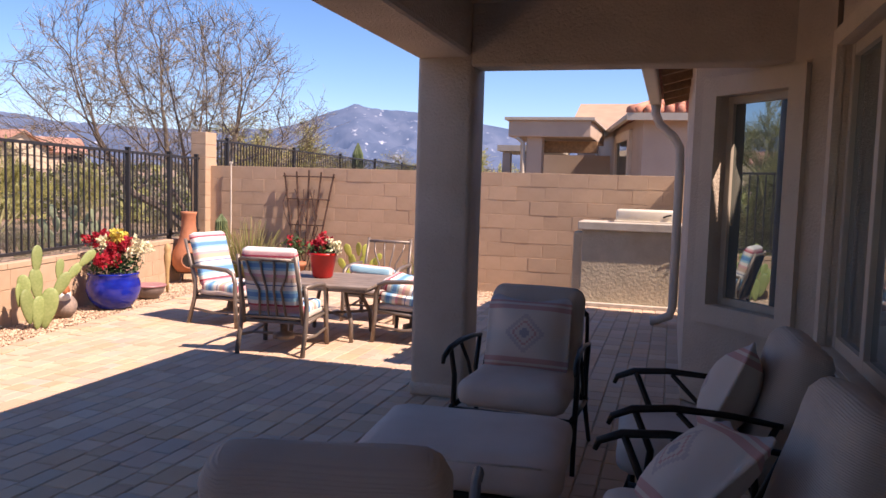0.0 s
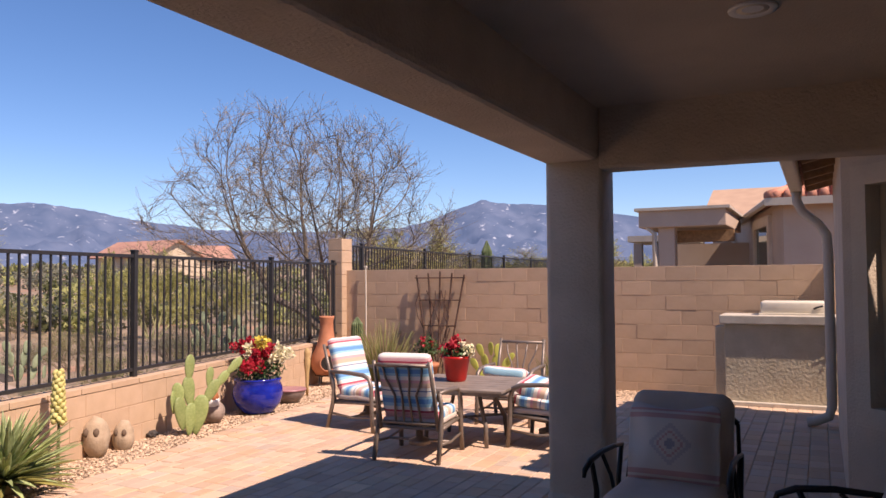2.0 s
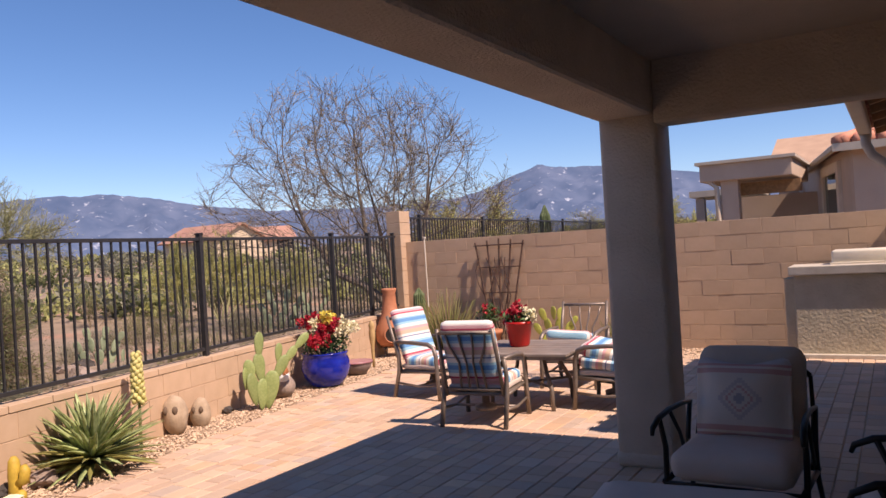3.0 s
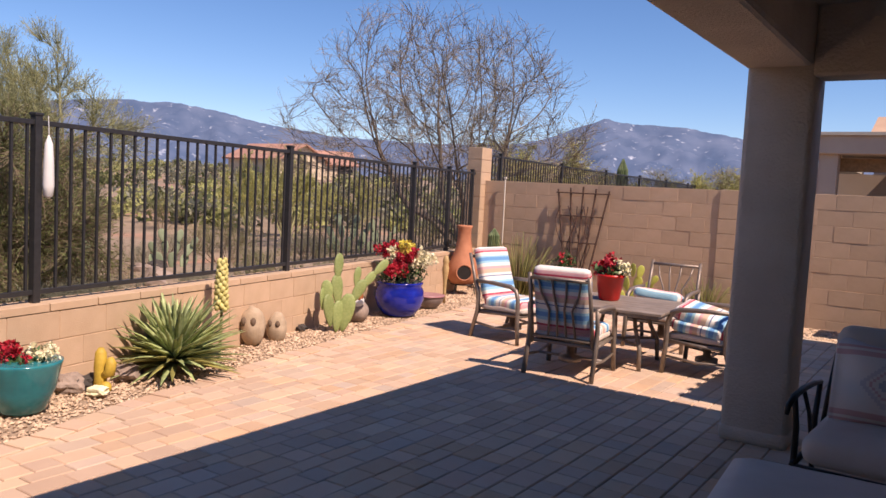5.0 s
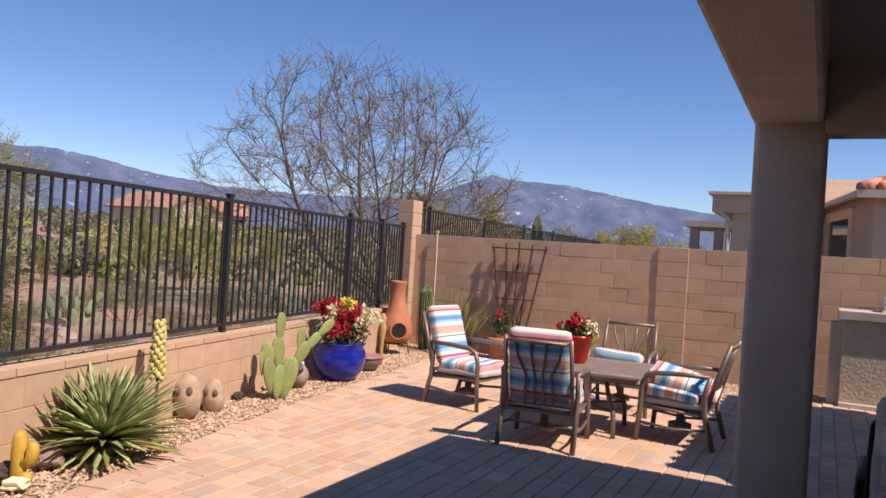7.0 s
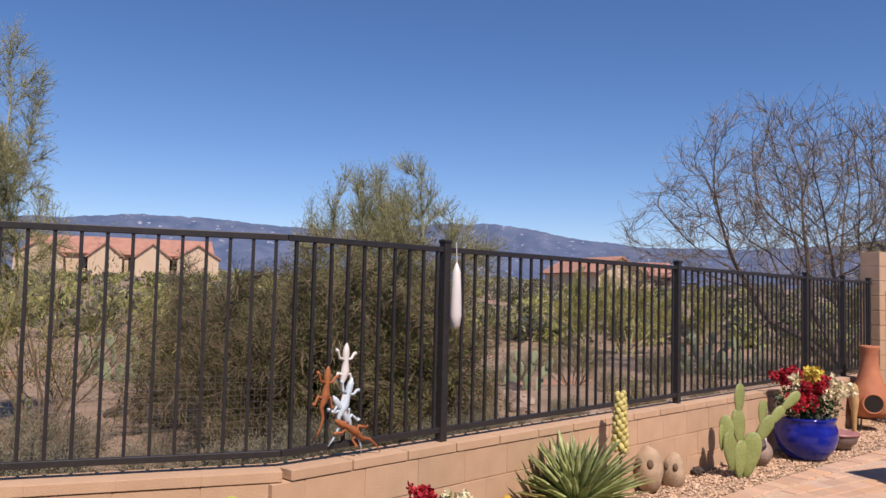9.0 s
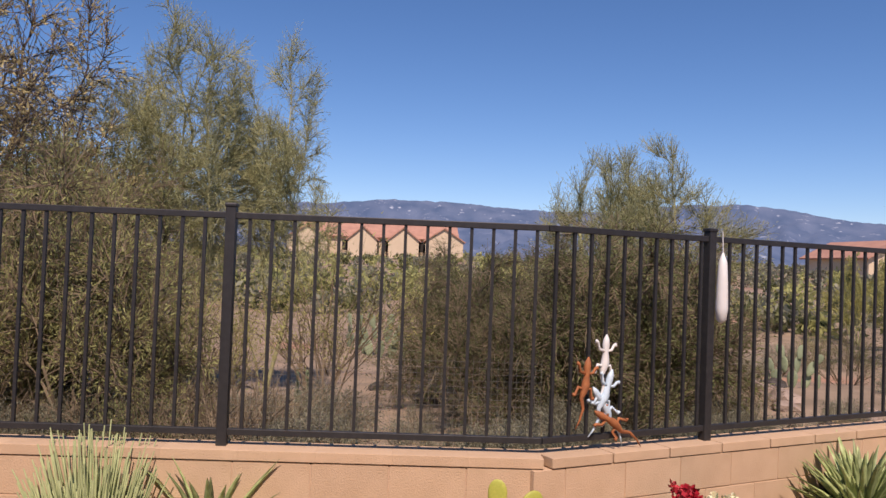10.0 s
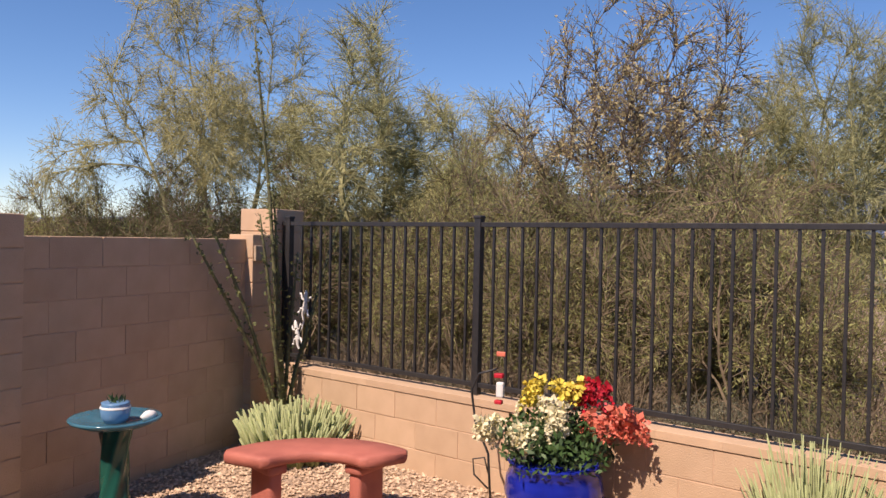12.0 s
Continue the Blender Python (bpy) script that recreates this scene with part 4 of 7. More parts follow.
def patio_table(m):
    t = thing("patio_table", "grey-brown slatted square patio table with metal legs", "table", m)
    S, Z = 1.06, 0.56
    part("table_frame", box(0, 0, Z - 0.035, S - 0.06, S - 0.06, 0.04, 0.006), M_TAUPE_METAL, t)
    for k in range(7):
        w = S / 7
        part("slat", box(0, -S / 2 + w * (k + 0.5), Z - 0.008, S, w - 0.008, 0.025, 0.004), M_TABLETOP, t)
    for sx in (-1, 1):
        for sy in (-1, 1):
            part("leg", tube([(sx * 0.20, sy * 0.20, Z - 0.05), (sx * 0.24, sy * 0.24, 0.35), (sx * 0.30, sy * 0.30, 0.2), (sx * 0.31, sy * 0.31, 0.0)], [0.02, 0.022, 0.024, 0.022], 6), M_TAUPE_METAL, t, "", True)
    part("stretcher", tube([(-0.28, -0.28, 0.22), (0.28, 0.28, 0.22)], 0.013, 6), M_TAUPE_METAL, t)
    part("stretcher", tube([(-0.28, 0.28, 0.22), (0.28, -0.28, 0.22)], 0.013, 6), M_TAUPE_METAL, t)


M_TABLETOP = mat("table_slats", (0.27, 0.215, 0.175), (0.20, 0.16, 0.13), 8, 0.55, bump=0.2, bscale=120, rnd=0.1)
patio_table(pose(-3.08, 7.14, 0, 0, 0, 4))
flower_pot("flower_pot", "red pot with red and cream flowers on the patio table", pose(-3.20, 7.16, 0.565), [(0.085, 0.0), (0.10, 0.02), (0.135, 0.22), (0.142, 0.225), (0.142, 0.25), (0.128, 0.25)], M_REDPOT, [("red", 9, (-0.03, -0.02, 0.28), 0.055), ("white", 5, (0.12, 0.0, 0.24), 0.035), ("red", 4, (-0.1, 0.03, 0.22), 0.03)], (0.27, 0.16, 0.07, 420), 3, 32, "glossy red plastic pot")

# ---- garden bed along the fence ----
BELLY = [(0.16, 0.0), (0.20, 0.02), (0.27, 0.12), (0.30, 0.22), (0.29, 0.31), (0.265, 0.37), (0.28, 0.395), (0.285, 0.41), (0.25, 0.41)]
flower_pot("flower_pot", "cobalt blue glazed pot of red and white snapdragons", pose(-6.02, 7.56, 0), BELLY, M_BLUEGLAZE, [("red", 22, (-0.22, 0.02, 0.70), 0.085), ("red", 16, (0.10, -0.05, 0.66), 0.08), ("white", 22, (0.27, 0.08, 0.62), 0.075), ("red", 14, (0.10, -0.22, 0.50), 0.06), ("yellow", 5, (0.13, -0.1, 0.74), 0.04), ("white", 4, (-0.05, -0.12, 0.68), 0.04)], (0.52, 0.33, 0.20, 1500), 4)
flower_pot("flower_pot", "cobalt blue glazed pot of white, yellow and coral snapdragons", pose(-5.84, -1.94, 0), BELLY, M_BLUEGLAZE, [("white", 17, (0.08, 0.0, 0.60), 0.075), ("yellow", 10, (-0.08, -0.18, 0.70), 0.05), ("yellow", 5, (-0.08, 0.02, 0.74), 0.04), ("white", 14, (0.10, -0.36, 0.50), 0.055), ("white", 10, (0.22, -0.12, 0.50), 0.05), ("red", 9, (-0.12, 0.18, 0.72), 0.05), ("coral", 20, (-0.05, 0.34, 0.58), 0.075)], (0.50, 0.36, 0.22, 2600), 8)
flower_pot("flower_pot", "teal glazed pot of red and white flowers in gravel", pose(-5.23, 2.64, 0) @ Matrix.Scale(0.82, 4), [(0.14, 0.0), (0.17, 0.02), (0.235, 0.18), (0.275, 0.36), (0.285, 0.385), (0.285, 0.40), (0.255, 0.40)], M_TEALGLAZE, [("red", 9, (-0.02, -0.06, 0.38), 0.05), ("white", 8, (0.12, 0.08, 0.38), 0.045)], (0.39, 0.19, 0.07, 420), 9)


def agave(m, n, size, seed, label):
    rng = random.Random(seed)
    t = thing("agave", label, "agave", m)
    bm = bmesh.new()
    rows = []
    for i, (u, w) in enumerate(((0, 0.030), (0.15, 0.040), (0.45, 0.040), (0.75, 0.026), (0.93, 0.010), (1.0, 0.001))):
        z = 0.05 * math.sin(u * 2.2) - 0.05 * u * u
        rows.append([bm.verts.new((-w, u, z + 0.35 * w)), bm.verts.new((0, u, z - 0.2 * w)), bm.verts.new((w, u, z + 0.35 * w)), bm.verts.new((0, u, z - 0.5 * w))])
    for a, b in zip(rows, rows[1:]):
        for k in range(4):
            bm.faces.new((a[k], a[(k + 1) % 4], b[(k + 1) % 4], b[k]))
    me = mesh_of(bm, "leaf", M_AGAVE, True)
    me.materials[0] = M_AGAVE
    dry = me.copy()
    dry.materials[0] = M_STRAW_LEAF
    for k in range(n):
        u = (k + 0.5) / n
        tilt = 74 - 80 * u ** 0.9 + rng.uniform(-6, 6)
        l = size * rng.uniform(0.85, 1.1) * (1 if u > 0.12 else 0.85)
        shared("leaf", dry if (u > 0.62 and rng.random() < 0.5) else me, t, pose(0, 0, 0.10 * size * (1 - u) + 0.08, 0, 0, k * 137.5 + rng.uniform(-8, 8)) @ pose(0, 0.02, 0, tilt, 0, 0) @ Matrix.Diagonal((size * rng.uniform(1.0, 1.35), l, size, 1)))
    part("stem", lathe([(0.0, 0.0), (0.07, 0.0), (0.06, 0.14), (0.0, 0.2)], 12), M_STRAW, t, "", True)
    return t


M_STRAW_LEAF = mat("yellowing_leaf", (0.33, 0.30, 0.09), (0.25, 0.24, 0.07), 10, 0.6, rnd=0.25)
agave(pose(-5.46, 3.94, 0), 200, 0.54, 3, "spiky green agave with yellowing outer leaves in gravel")
agave(pose(-5.70, 0.05, 0), 70, 0.55, 7, "spiky dark green agave by the low wall")


def bloom_stalk(m):
    t = thing("flower_stalk", "pale yellow flower stalk standing by the agave", "plant", m)
    part("stem", tube([(0, 0, 0), (0.01, 0, 0.4), (0.0, 0.01, 0.80)], [0.014, 0.012, 0.006], 6), M_LEAF_OLIVE, t)
    rng = random.Random(2)
    me = mesh_of(blob(0.022, 0.022, 0.03, 3, 0.1, 2), "blossom", M_PALEBLOOM, True)
    for k in range(64):
        u = k / 63
        a = k * 2.4
        r = 0.05 * (1 - 0.5 * u)
        shared("blossom", me, t, pose(r * math.cos(a), r * math.sin(a), 0.42 + 0.42 * u, rng.uniform(-40, 40), rng.uniform(-40, 40), 0))


M_PALEBLOOM = mat("pale_blossom", (0.62, 0.56, 0.22), (0.5, 0.46, 0.16), 30, 0.7, rnd=0.15)
bloom_stalk(pose(-5.62, 4.52, 0))


def pad_mesh(material, width=0.52):
    bm = bmesh.new()
    bmesh.ops.create_uvsphere(bm, u_segments=14, v_segments=10, radius=1.0)
    for v in bm.verts:
        z = v.co.z
        w = width + 0.14 * z
        v.co = Vector((v.co.x * w * 0.5, v.co.y * 0.06, (z + 1) * 0.5))
    return mesh_of(bm, "pad", material, True)


PAD_ME, PAD_PALE_ME, PAD_YEL_ME = pad_mesh(M_PAD, 0.40), pad_mesh(M_PAD_BLUE), pad_mesh(mat("yellow_green_pad", (0.42, 0.42, 0.08), (0.33, 0.36, 0.06), 12, 0.55, bump=0.2, bscale=60, rnd=0.2))


def prickly_pear(label, m, me, pads):
    """pads: x, y, z of the pad's foot, length, tilt, heading."""
    t = thing("prickly_pear", label, "cactus", m)
    for x, y, z, l, tilt, head in pads:
        shared("pad", me, t, pose(x, y, z, 0, 0, head) @ pose(0, 0, 0, 0, tilt, 0) @ Matrix.Scale(l, 4))
    return t


prickly_pear("green prickly pear cactus standing in gravel", pose(-5.82, 6.22, -0.02, 0, 0, 62), PAD_ME, [(0, 0, 0, 0.34, 4, 10), (0.07, 0.02, 0, 0.42, 10, -20), (-0.06, 0, 0.06, 0.36, -9, 20), (0.02, 0.02, 0.28, 0.34, -6, 10), (-0.10, 0, 0.26, 0.30, -5, -15), (0.15, 0, 0.30, 0.30, 30, -5), (0.0, 0.02, 0.54, 0.30, 4, 20), (0.27, 0.02, 0.46, 0.24, 42, 0), (0.20, 0.0, 0.48, 0.22, 8, 10), (0.40, 0.02, 0.60, 0.24, 46, 0), (-0.16, 0, 0.24, 0.24, -2, 40)])
prickly_pear("yellow-green prickly pear by the low wall", pose(-5.02, 1.32, 0), PAD_YEL_ME, [(0, 0, 0, 0.30, 5, 70), (-0.05, 0.1, 0, 0.30, 12, 95), (0.03, -0.2, 0.0, 0.28, -10, 80), (0.0, 0.06, 0.25, 0.24, 18, 85), (0.0, -0.14, 0.2, 0.22, -6, 60), (0.02, 0.16, 0.34, 0.22, 24, 90), (0.0, -0.28, 0.2, 0.22, -22, 85), (0.0, 0.05, 0.42, 0.18, 0, 60)])
prickly_pear("yellowish prickly pear in front of the garden wall", pose(-4.30, 10.75, 0) @ Matrix.Scale(0.85, 4), PAD_YEL_ME, [(0, 0, 0, 0.34, 5, 10), (0.15, 0, 0, 0.32, 16, -10), (-0.14, 0, 0, 0.32, -16, 20), (0.05, 0, 0.28, 0.28, 14, 5), (-0.08, 0, 0.28, 0.28, -16, -10), (0.2, 0, 0.26, 0.26, 28, 15), (-0.25, 0, 0.26, 0.24, -30, 0), (0.1, 0, 0.5, 0.24, 10, 30), (-0.16, 0, 0.5, 0.24, -20, 10), (0.0, 0.0, 0.52, 0.24, -2, -20), (0.3, 0.0, 0.42, 0.2, 35, 5)])


def chiminea(m):
    t = thing("chiminea", "terracotta clay chiminea on an iron stand", "chiminea", m)
    bm = lathe([(0.05, 0.13), (0.16, 0.15), (0.225, 0.24), (0.235, 0.34), (0.215, 0.45), (0.165, 0.56), (0.125, 0.68), (0.105, 0.82), (0.10, 0.96), (0.115, 1.0), (0.118, 1.03), (0.085, 1.03), (0.08, 0.9)], 40)
    part("body", bm, M_TERRA, t, "", True)
    d = Vector((0.62, -0.78, 0)).normalized()
    rot = d.to_track_quat("Z", "Y").to_matrix().to_4x4()
    ring = lathe([(0.10, -0.06), (0.125, -0.06), (0.13, 0.02), (0.105, 0.025), (0.10, 0.0)], 28)
    bmesh.ops.transform(ring, matrix=Matrix.Translation(d * 0.225 + Vector((0, 0, 0.34))) @ rot, verts=ring.verts)
    part("mouth_rim", ring, M_TERRA, t, "", True)
    # The mouth is a near-black disc: its inner shade is put into the colour.
    hole = lathe([(0.0, 0.020), (0.104, 0.020), (0.104, -0.03), (0.0, -0.03)], 24)
    bmesh.ops.transform(hole, matrix=Matrix.Translation(d * 0.222 + Vector((0, 0, 0.34))) @ rot, verts=hole.verts)
    part("fire_mouth", hole, M_MOUTH_SHADE, t, "near-black disc standing for the shaded mouth opening")
    part("stand_ring", tube([(0.17 * math.cos(a), 0.17 * math.sin(a), 0.145) for a in (k * math.pi / 8 for k in range(17))], 0.009, 6), M_IRON, t)
    for k in range(3):
        a = 0.5 + k * 2.094
        part("stand_leg", tube([(0.17 * math.cos(a), 0.17 * math.sin(a), 0.15), (0.2 * math.cos(a), 0.2 * math.sin(a), 0.0)], 0.009, 6), M_IRON, t)


chiminea(pose(-6.66, 9.95, 0))


def carved_stick(m):
    t = thing("carved_stick", "tall tan carved wooden figure stuck in gravel", "garden ornament", m)
    part("carving", lathe([(0.018, 0.0), (0.022, 0.15), (0.028, 0.3), (0.042, 0.40), (0.048, 0.48), (0.036, 0.53), (0.045, 0.57), (0.034, 0.62), (0.01, 0.65)], 14, 0.05), M_WOODTAN, t, "", True)


M_WOODTAN = mat("tan_wood", (0.52, 0.36, 0.16), (0.40, 0.26, 0.11), 18, 0.7, bump=0.4, bscale=50)
carved_stick(pose(-6.28, 8.92, 0))


def shallow_bowl(m):
    t = thing("shallow_bowl", "wide shallow glazed bowl with reddish rim", "bowl", m)
    part("bowl", lathe([(0.10, 0.0), (0.13, 0.01), (0.19, 0.08), (0.215, 0.155), (0.21, 0.165), (0.195, 0.155), (0.16, 0.08), (0.0, 0.06)], 32), mat("bowl_glaze", (0.22, 0.17, 0.15), (0.15, 0.11, 0.10), 10, 0.4), t, "", True)
    part("rim", lathe([(0.20, 0.155), (0.222, 0.152), (0.222, 0.172), (0.20, 0.172)], 32), mat("rim_glaze", (0.42, 0.20, 0.22), None, 12, 0.35), t, "", True)


shallow_bowl(pose(-6.16, 8.36, 0))


def round_figurine(m):
    t = thing("garden_figurine", "round painted gourd figurine with orange crest", "garden ornament", m)
    part("body", blob(0.13, 0.13, 0.13, 1, 0.05, 3, 0.1), M_ROCK, t, "", True).matrix_basis = pose(0, 0, 0.115)
    part("head", blob(0.075, 0.075, 0.085, 2, 0.05, 3), M_WHITE, t, "white painted head", True).matrix_basis = pose(0.03, -0.04, 0.235)
    part("crest", blob(0.045, 0.05, 0.06, 3, 0.2, 3), M_ORANGERUST, t, "orange crest", True).matrix_basis = pose(0.06, -0.05, 0.29)


round_figurine(pose(-6.06, 6.84, 0))


def skull_stone(m, s, seed, label):
    t = thing("carved_stone", label, "garden ornament", m)
    b = part("stone", blob(0.095 * s, 0.09 * s, 0.15 * s, seed, 0.12, 3, 0.15), M_STONE, t, "", True)
    b.matrix_basis = pose(0, 0, 0.12 * s)
    for a in (-22, 30):
        d = Vector((math.sin(radians(20 + a)), -math.cos(radians(20 + a)), 0))
        # Dark bump in place of a cut eye; its colour gives the hollow's shade.
        e = part("hollow", blob(0.022 * s, 0.022 * s, 0.032 * s, 3, 0.1, 2), M_HOLLOW_SHADE, t, "dark bump coloured as the shade of a carved hollow", True)
        e.matrix_basis = Matrix.Translation(d * 0.082 * s + Vector((0, 0, 0.17 * s)))


M_HOLLOW_SHADE = mat("hollow_shadow", (0.16, 0.11, 0.075), None, 20, 0.95)
skull_stone(pose(-5.88, 5.12, 0), 1.3, 1, "upright tan carved stone with hollow eyes")
skull_stone(pose(-5.90, 5.45, -0.02), 1.05, 5, "small rounded tan carved stone beside a larger one")


def rock(m, r, material, seed, label):
    ob = mesh_ob("rock", blob(r, r * 0.8, r * 0.6, seed, 0.5, 3, 0.3), material, None)
    ob.matrix_basis = m
    tagged(ob, label, "rock", "rocks in the gravel bed")


rock(pose(-5.52, 3.10, 0.04, 0, 0, 20), 0.13, M_ROCK, 2, "angular pinkish grey rock in the gravel")
rock(pose(-5.44, 3.22, 0.04, 0, 0, 70), 0.10, M_ROCK_DK, 3, "dark angular rock in the gravel")
rock(pose(-5.50, 3.56, 0.05, 0, 0, 120), 0.11, M_ROCK, 5, "pinkish quartz rock in the gravel")
rock(pose(-5.24, 3.16, 0.03, 0, 0, 50), 0.07, M_FLOWER_WHITE, 7, "pale cream rock in the gravel")
rock(pose(-6.05, 5.95, 0.03, 0, 0, 10), 0.06, M_ROCK_DK, 9, "small dark rock by the low wall")


def yellow_cactus(m):
    t = thing("yellow_cactus", "small mustard yellow cactus with rounded arms", "cactus", m)
    part("trunk", lathe([(0.04, 0.0), (0.055, 0.03), (0.05, 0.12), (0.055, 0.2), (0.045, 0.32), (0.02, 0.36)], 14, 0.04), M_YCACTUS, t, "", True)
    part("arm", tube([(0.03, 0, 0.14), (0.09, 0, 0.16), (0.10, 0, 0.24), (0.095, 0, 0.29)], [0.04, 0.045, 0.045, 0.02], 10), M_YCACTUS, t, "", True)
    part("offset", blob(0.05, 0.045, 0.05, 4, 0.1, 2), M_YCACTUS, t, "", True).matrix_basis = pose(0.07, -0.02, 0.04)


yellow_cactus(pose(-5.34, 3.24, 0, 0, 0, 20) @ Matrix.Scale(0.85, 4))


def columnar_cactus(m, h, r, label):
    t = thing("columnar_cactus", label, "cactus", m)
    bm = bmesh.new()
    segs, rows = 36, 9
    rings = []
    for j in range(rows + 1):
        u = j / rows
        rr = r * (0.85 + 0.2 * math.sin(u * 2.6)) * (1 if u < 0.85 else math.sqrt(max(0.02, 1 - ((u - 0.85) / 0.15) ** 2)))
        rings.append([bm.verts.new((rr * (1 + 0.13 * math.cos(k * math.pi)) * math.cos(2 * math.pi * k / segs), rr * (1 + 0.13 * math.cos(k * math.pi)) * math.sin(2 * math.pi * k / segs), h * u)) for k in range(segs)])
    for a, b in zip(rings, rings[1:]):
        for k in range(segs):
            bm.faces.new((a[k], a[(k + 1) % segs], b[(k + 1) % segs], b[k]))
    bm.faces.new(rings[-1])
    part("stem", bm, M_SAGUARO, t)
    return t


columnar_cactus(pose(-6.60, 10.72, 0), 0.98, 0.085, "green ribbed columnar cactus before the garden wall")
pole = thing("garden_pole", "thin pale pole standing against the garden wall", "pole", pose(-6.67, 11.10, 0))
part("pole", tube([(0, 0, 0.0), (0.005, 0, 1.0), (0, 0, 1.78)], 0.011, 6), M_PANELPAINT, pole)
part("pole_cap", box(0, 0, 1.79, 0.05, 0.03, 0.03, 0.004), M_PANELPAINT, pole)
columnar_cactus(pose(-8.0, 19.5, 0), 2.6, 0.13, "green ribbed columnar cactus beyond the garden wall")


def stem_clump(name, label, m, n, r, h, seed, rad, material, lean=0.3):
    """A clump of many thin upright stems."""
    rng = random.Random(seed)
    t = thing(name, label, "desert plant", m)
    bm = bmesh.new()
    for _ in range(n):
        a, q = rng.uniform(0, 6.28), r * math.sqrt(rng.random())
        x, y = q * math.cos(a), q * math.sin(a)
        hh = h * rng.uniform(0.65, 1.05) * (1 - 0.35 * (q / r) ** 2)
        lx, ly = x * lean / r * hh + rng.gauss(0, 0.03), y * lean / r * hh + rng.gauss(0, 0.03)
        add_tube(bm, [(x, y, 0), (x + lx * 0.4, y + ly * 0.4, hh * 0.55), (x + lx, y + ly, hh)], [rad, rad, rad * 0.55], 5)
    tagged(part("stem_mass", bm, material, t, "", True), kind="stuff")
    return t


stem_clump("stem_succulent", "clump of pale green finger-thick succulent stems", pose(-6.36, -4.22, 0), 360, 0.36, 0.46, 4, 0.014, M_PALECACTUS, 0.35)
stem_clump("candelilla", "clump of thin pale grey-green upright stems", pose(-5.78, -0.52, 0), 420, 0.22, 0.74, 5, 0.0055, M_PALECACTUS, 0.28)
stem_clump("twiggy_bush", "yellow-green twiggy bush before the garden wall", pose(-6.10, 10.7, 0), 130, 0.20, 0.95, 6, 0.006, M_LEAF_YELLOW, 0.5)
stem_clump("twiggy_bush", "small yellow-green twiggy bush by the wall pier", pose(-3.28, 10.8, 0), 90, 0.15, 0.55, 8, 0.006, M_LEAF_YELLOW, 0.6)


def trellis(m):
    t = thing("trellis", "rusty fan-shaped metal trellis leaning on the wall", "trellis", m)
    for a in (-0.42, -0.21, 0.0, 0.21, 0.42):
        part("bar", tube([(a * 0.3, -0.10, 0.0), (a, 0.0, 1.70 - 0.12 * abs(a))], 0.015, 6), M_RUST, t)
    for z in (0.85, 1.25, 1.60):
        w = 0.46 * (0.3 + 0.7 * z / 1.7)
        part("cross_bar", tube([(-w, -0.05 * (1.7 - z) - 0.01, z), (w, -0.05 * (1.7 - z) - 0.01, z)], 0.010, 6), M_RUST, t)
    # old vine climbing it
    rng = random.Random(4)
    for k in range(5):
        p = [(rng.uniform(-0.1, 0.1), -0.09, 0.2)]
        for j in range(6):
            p.append((p[-1][0] + rng.uniform(-0.12, 0.09), -0.06 + 0.005 * j, 0.2 + 0.2 * (j + 1)))
        part("vine", tube(p, 0.008, 5), M_RUST, t, "dry woody vine stem")


trellis(pose(-5.30, 11.10, 0))
flower_pot("plant_pot", "terracotta pot with a small leafy green shrub", pose(-5.36, 10.72, 0), [(0.12, 0.0), (0.14, 0.02), (0.18, 0.24), (0.20, 0.245), (0.20, 0.30), (0.17, 0.30)], M_TERRA, [("red", 3, (0.05, 0, 0.5), 0.1)], (0.52, 0.18, 0.22, 520), 12)


# ---- built-in grill ----
def grill_island():
    t = thing("grill_island", "stucco outdoor kitchen island with pale stone counter", "kitchen island")
    bm = bmesh.new()
    add_box(bm, -0.10, 10.66, 0.50, 1.80, 0.54, 1.0, None, 0.012)
    part("body", bm, M_STUCCO_LIGHT, t, "rough tan stucco body")
    part("side_ledge", box(-1.06, 10.70, 0.48, 0.12, 0.44, 0.96, 0.01), M_STUCCO_LIGHT, t)
    part("counter", box(-0.08, 10.645, 1.055, 1.94, 0.64, 0.11, 0.012), M_CONCRETE, t, "pale cut stone counter slab")
    part("foot_course", box(-0.10, 10.36, 0.02, 1.80, 0.08, 0.06, 0.01), M_CONCRETE, t)
    b = thing("sun_relief", "raised sun ornament on the stucco front", "ornament")
    bm = lathe([(0.0, 0.012), (0.09, 0.010), (0.10, 0.0), (0.0, 0.0)], 24)
    for k in range(12):
        a = k * math.pi / 6
        add_box(bm, 0.17 * math.cos(a), 0.17 * math.sin(a), 0.004, 0.11, 0.025, 0.008, Matrix.Rotation(a, 4, "Z"))
    s = part("sun", bm, M_STUCCO_LIGHT, b)
    b.matrix_basis = pose(0.22, 10.388, 0.68, 90, 0, 0)
    g = thing("grill", "covered cream-coloured built-in barbecue grill", "grill")
    part("lid", box(-0.21, 10.70, 1.195, 0.74, 0.42, 0.17, 0.03), M_PANELPAINT, g, "", True)
    part("handle", tube([(0.02, 10.495, 1.19), (0.06, 10.475, 1.21), (0.12, 10.475, 1.225)], 0.012, 6), M_IRON, g)
    part("body", box(-0.21, 10.70, 1.12, 0.78, 0.46, 0.03, 0.005), M_PANELPAINT, g)


M_STUCCO_LIGHT = mat("rough_stucco", (0.58, 0.50, 0.36), (0.48, 0.41, 0.29), 5, 0.93, bump=1.0, bscale=28)
grill_island()


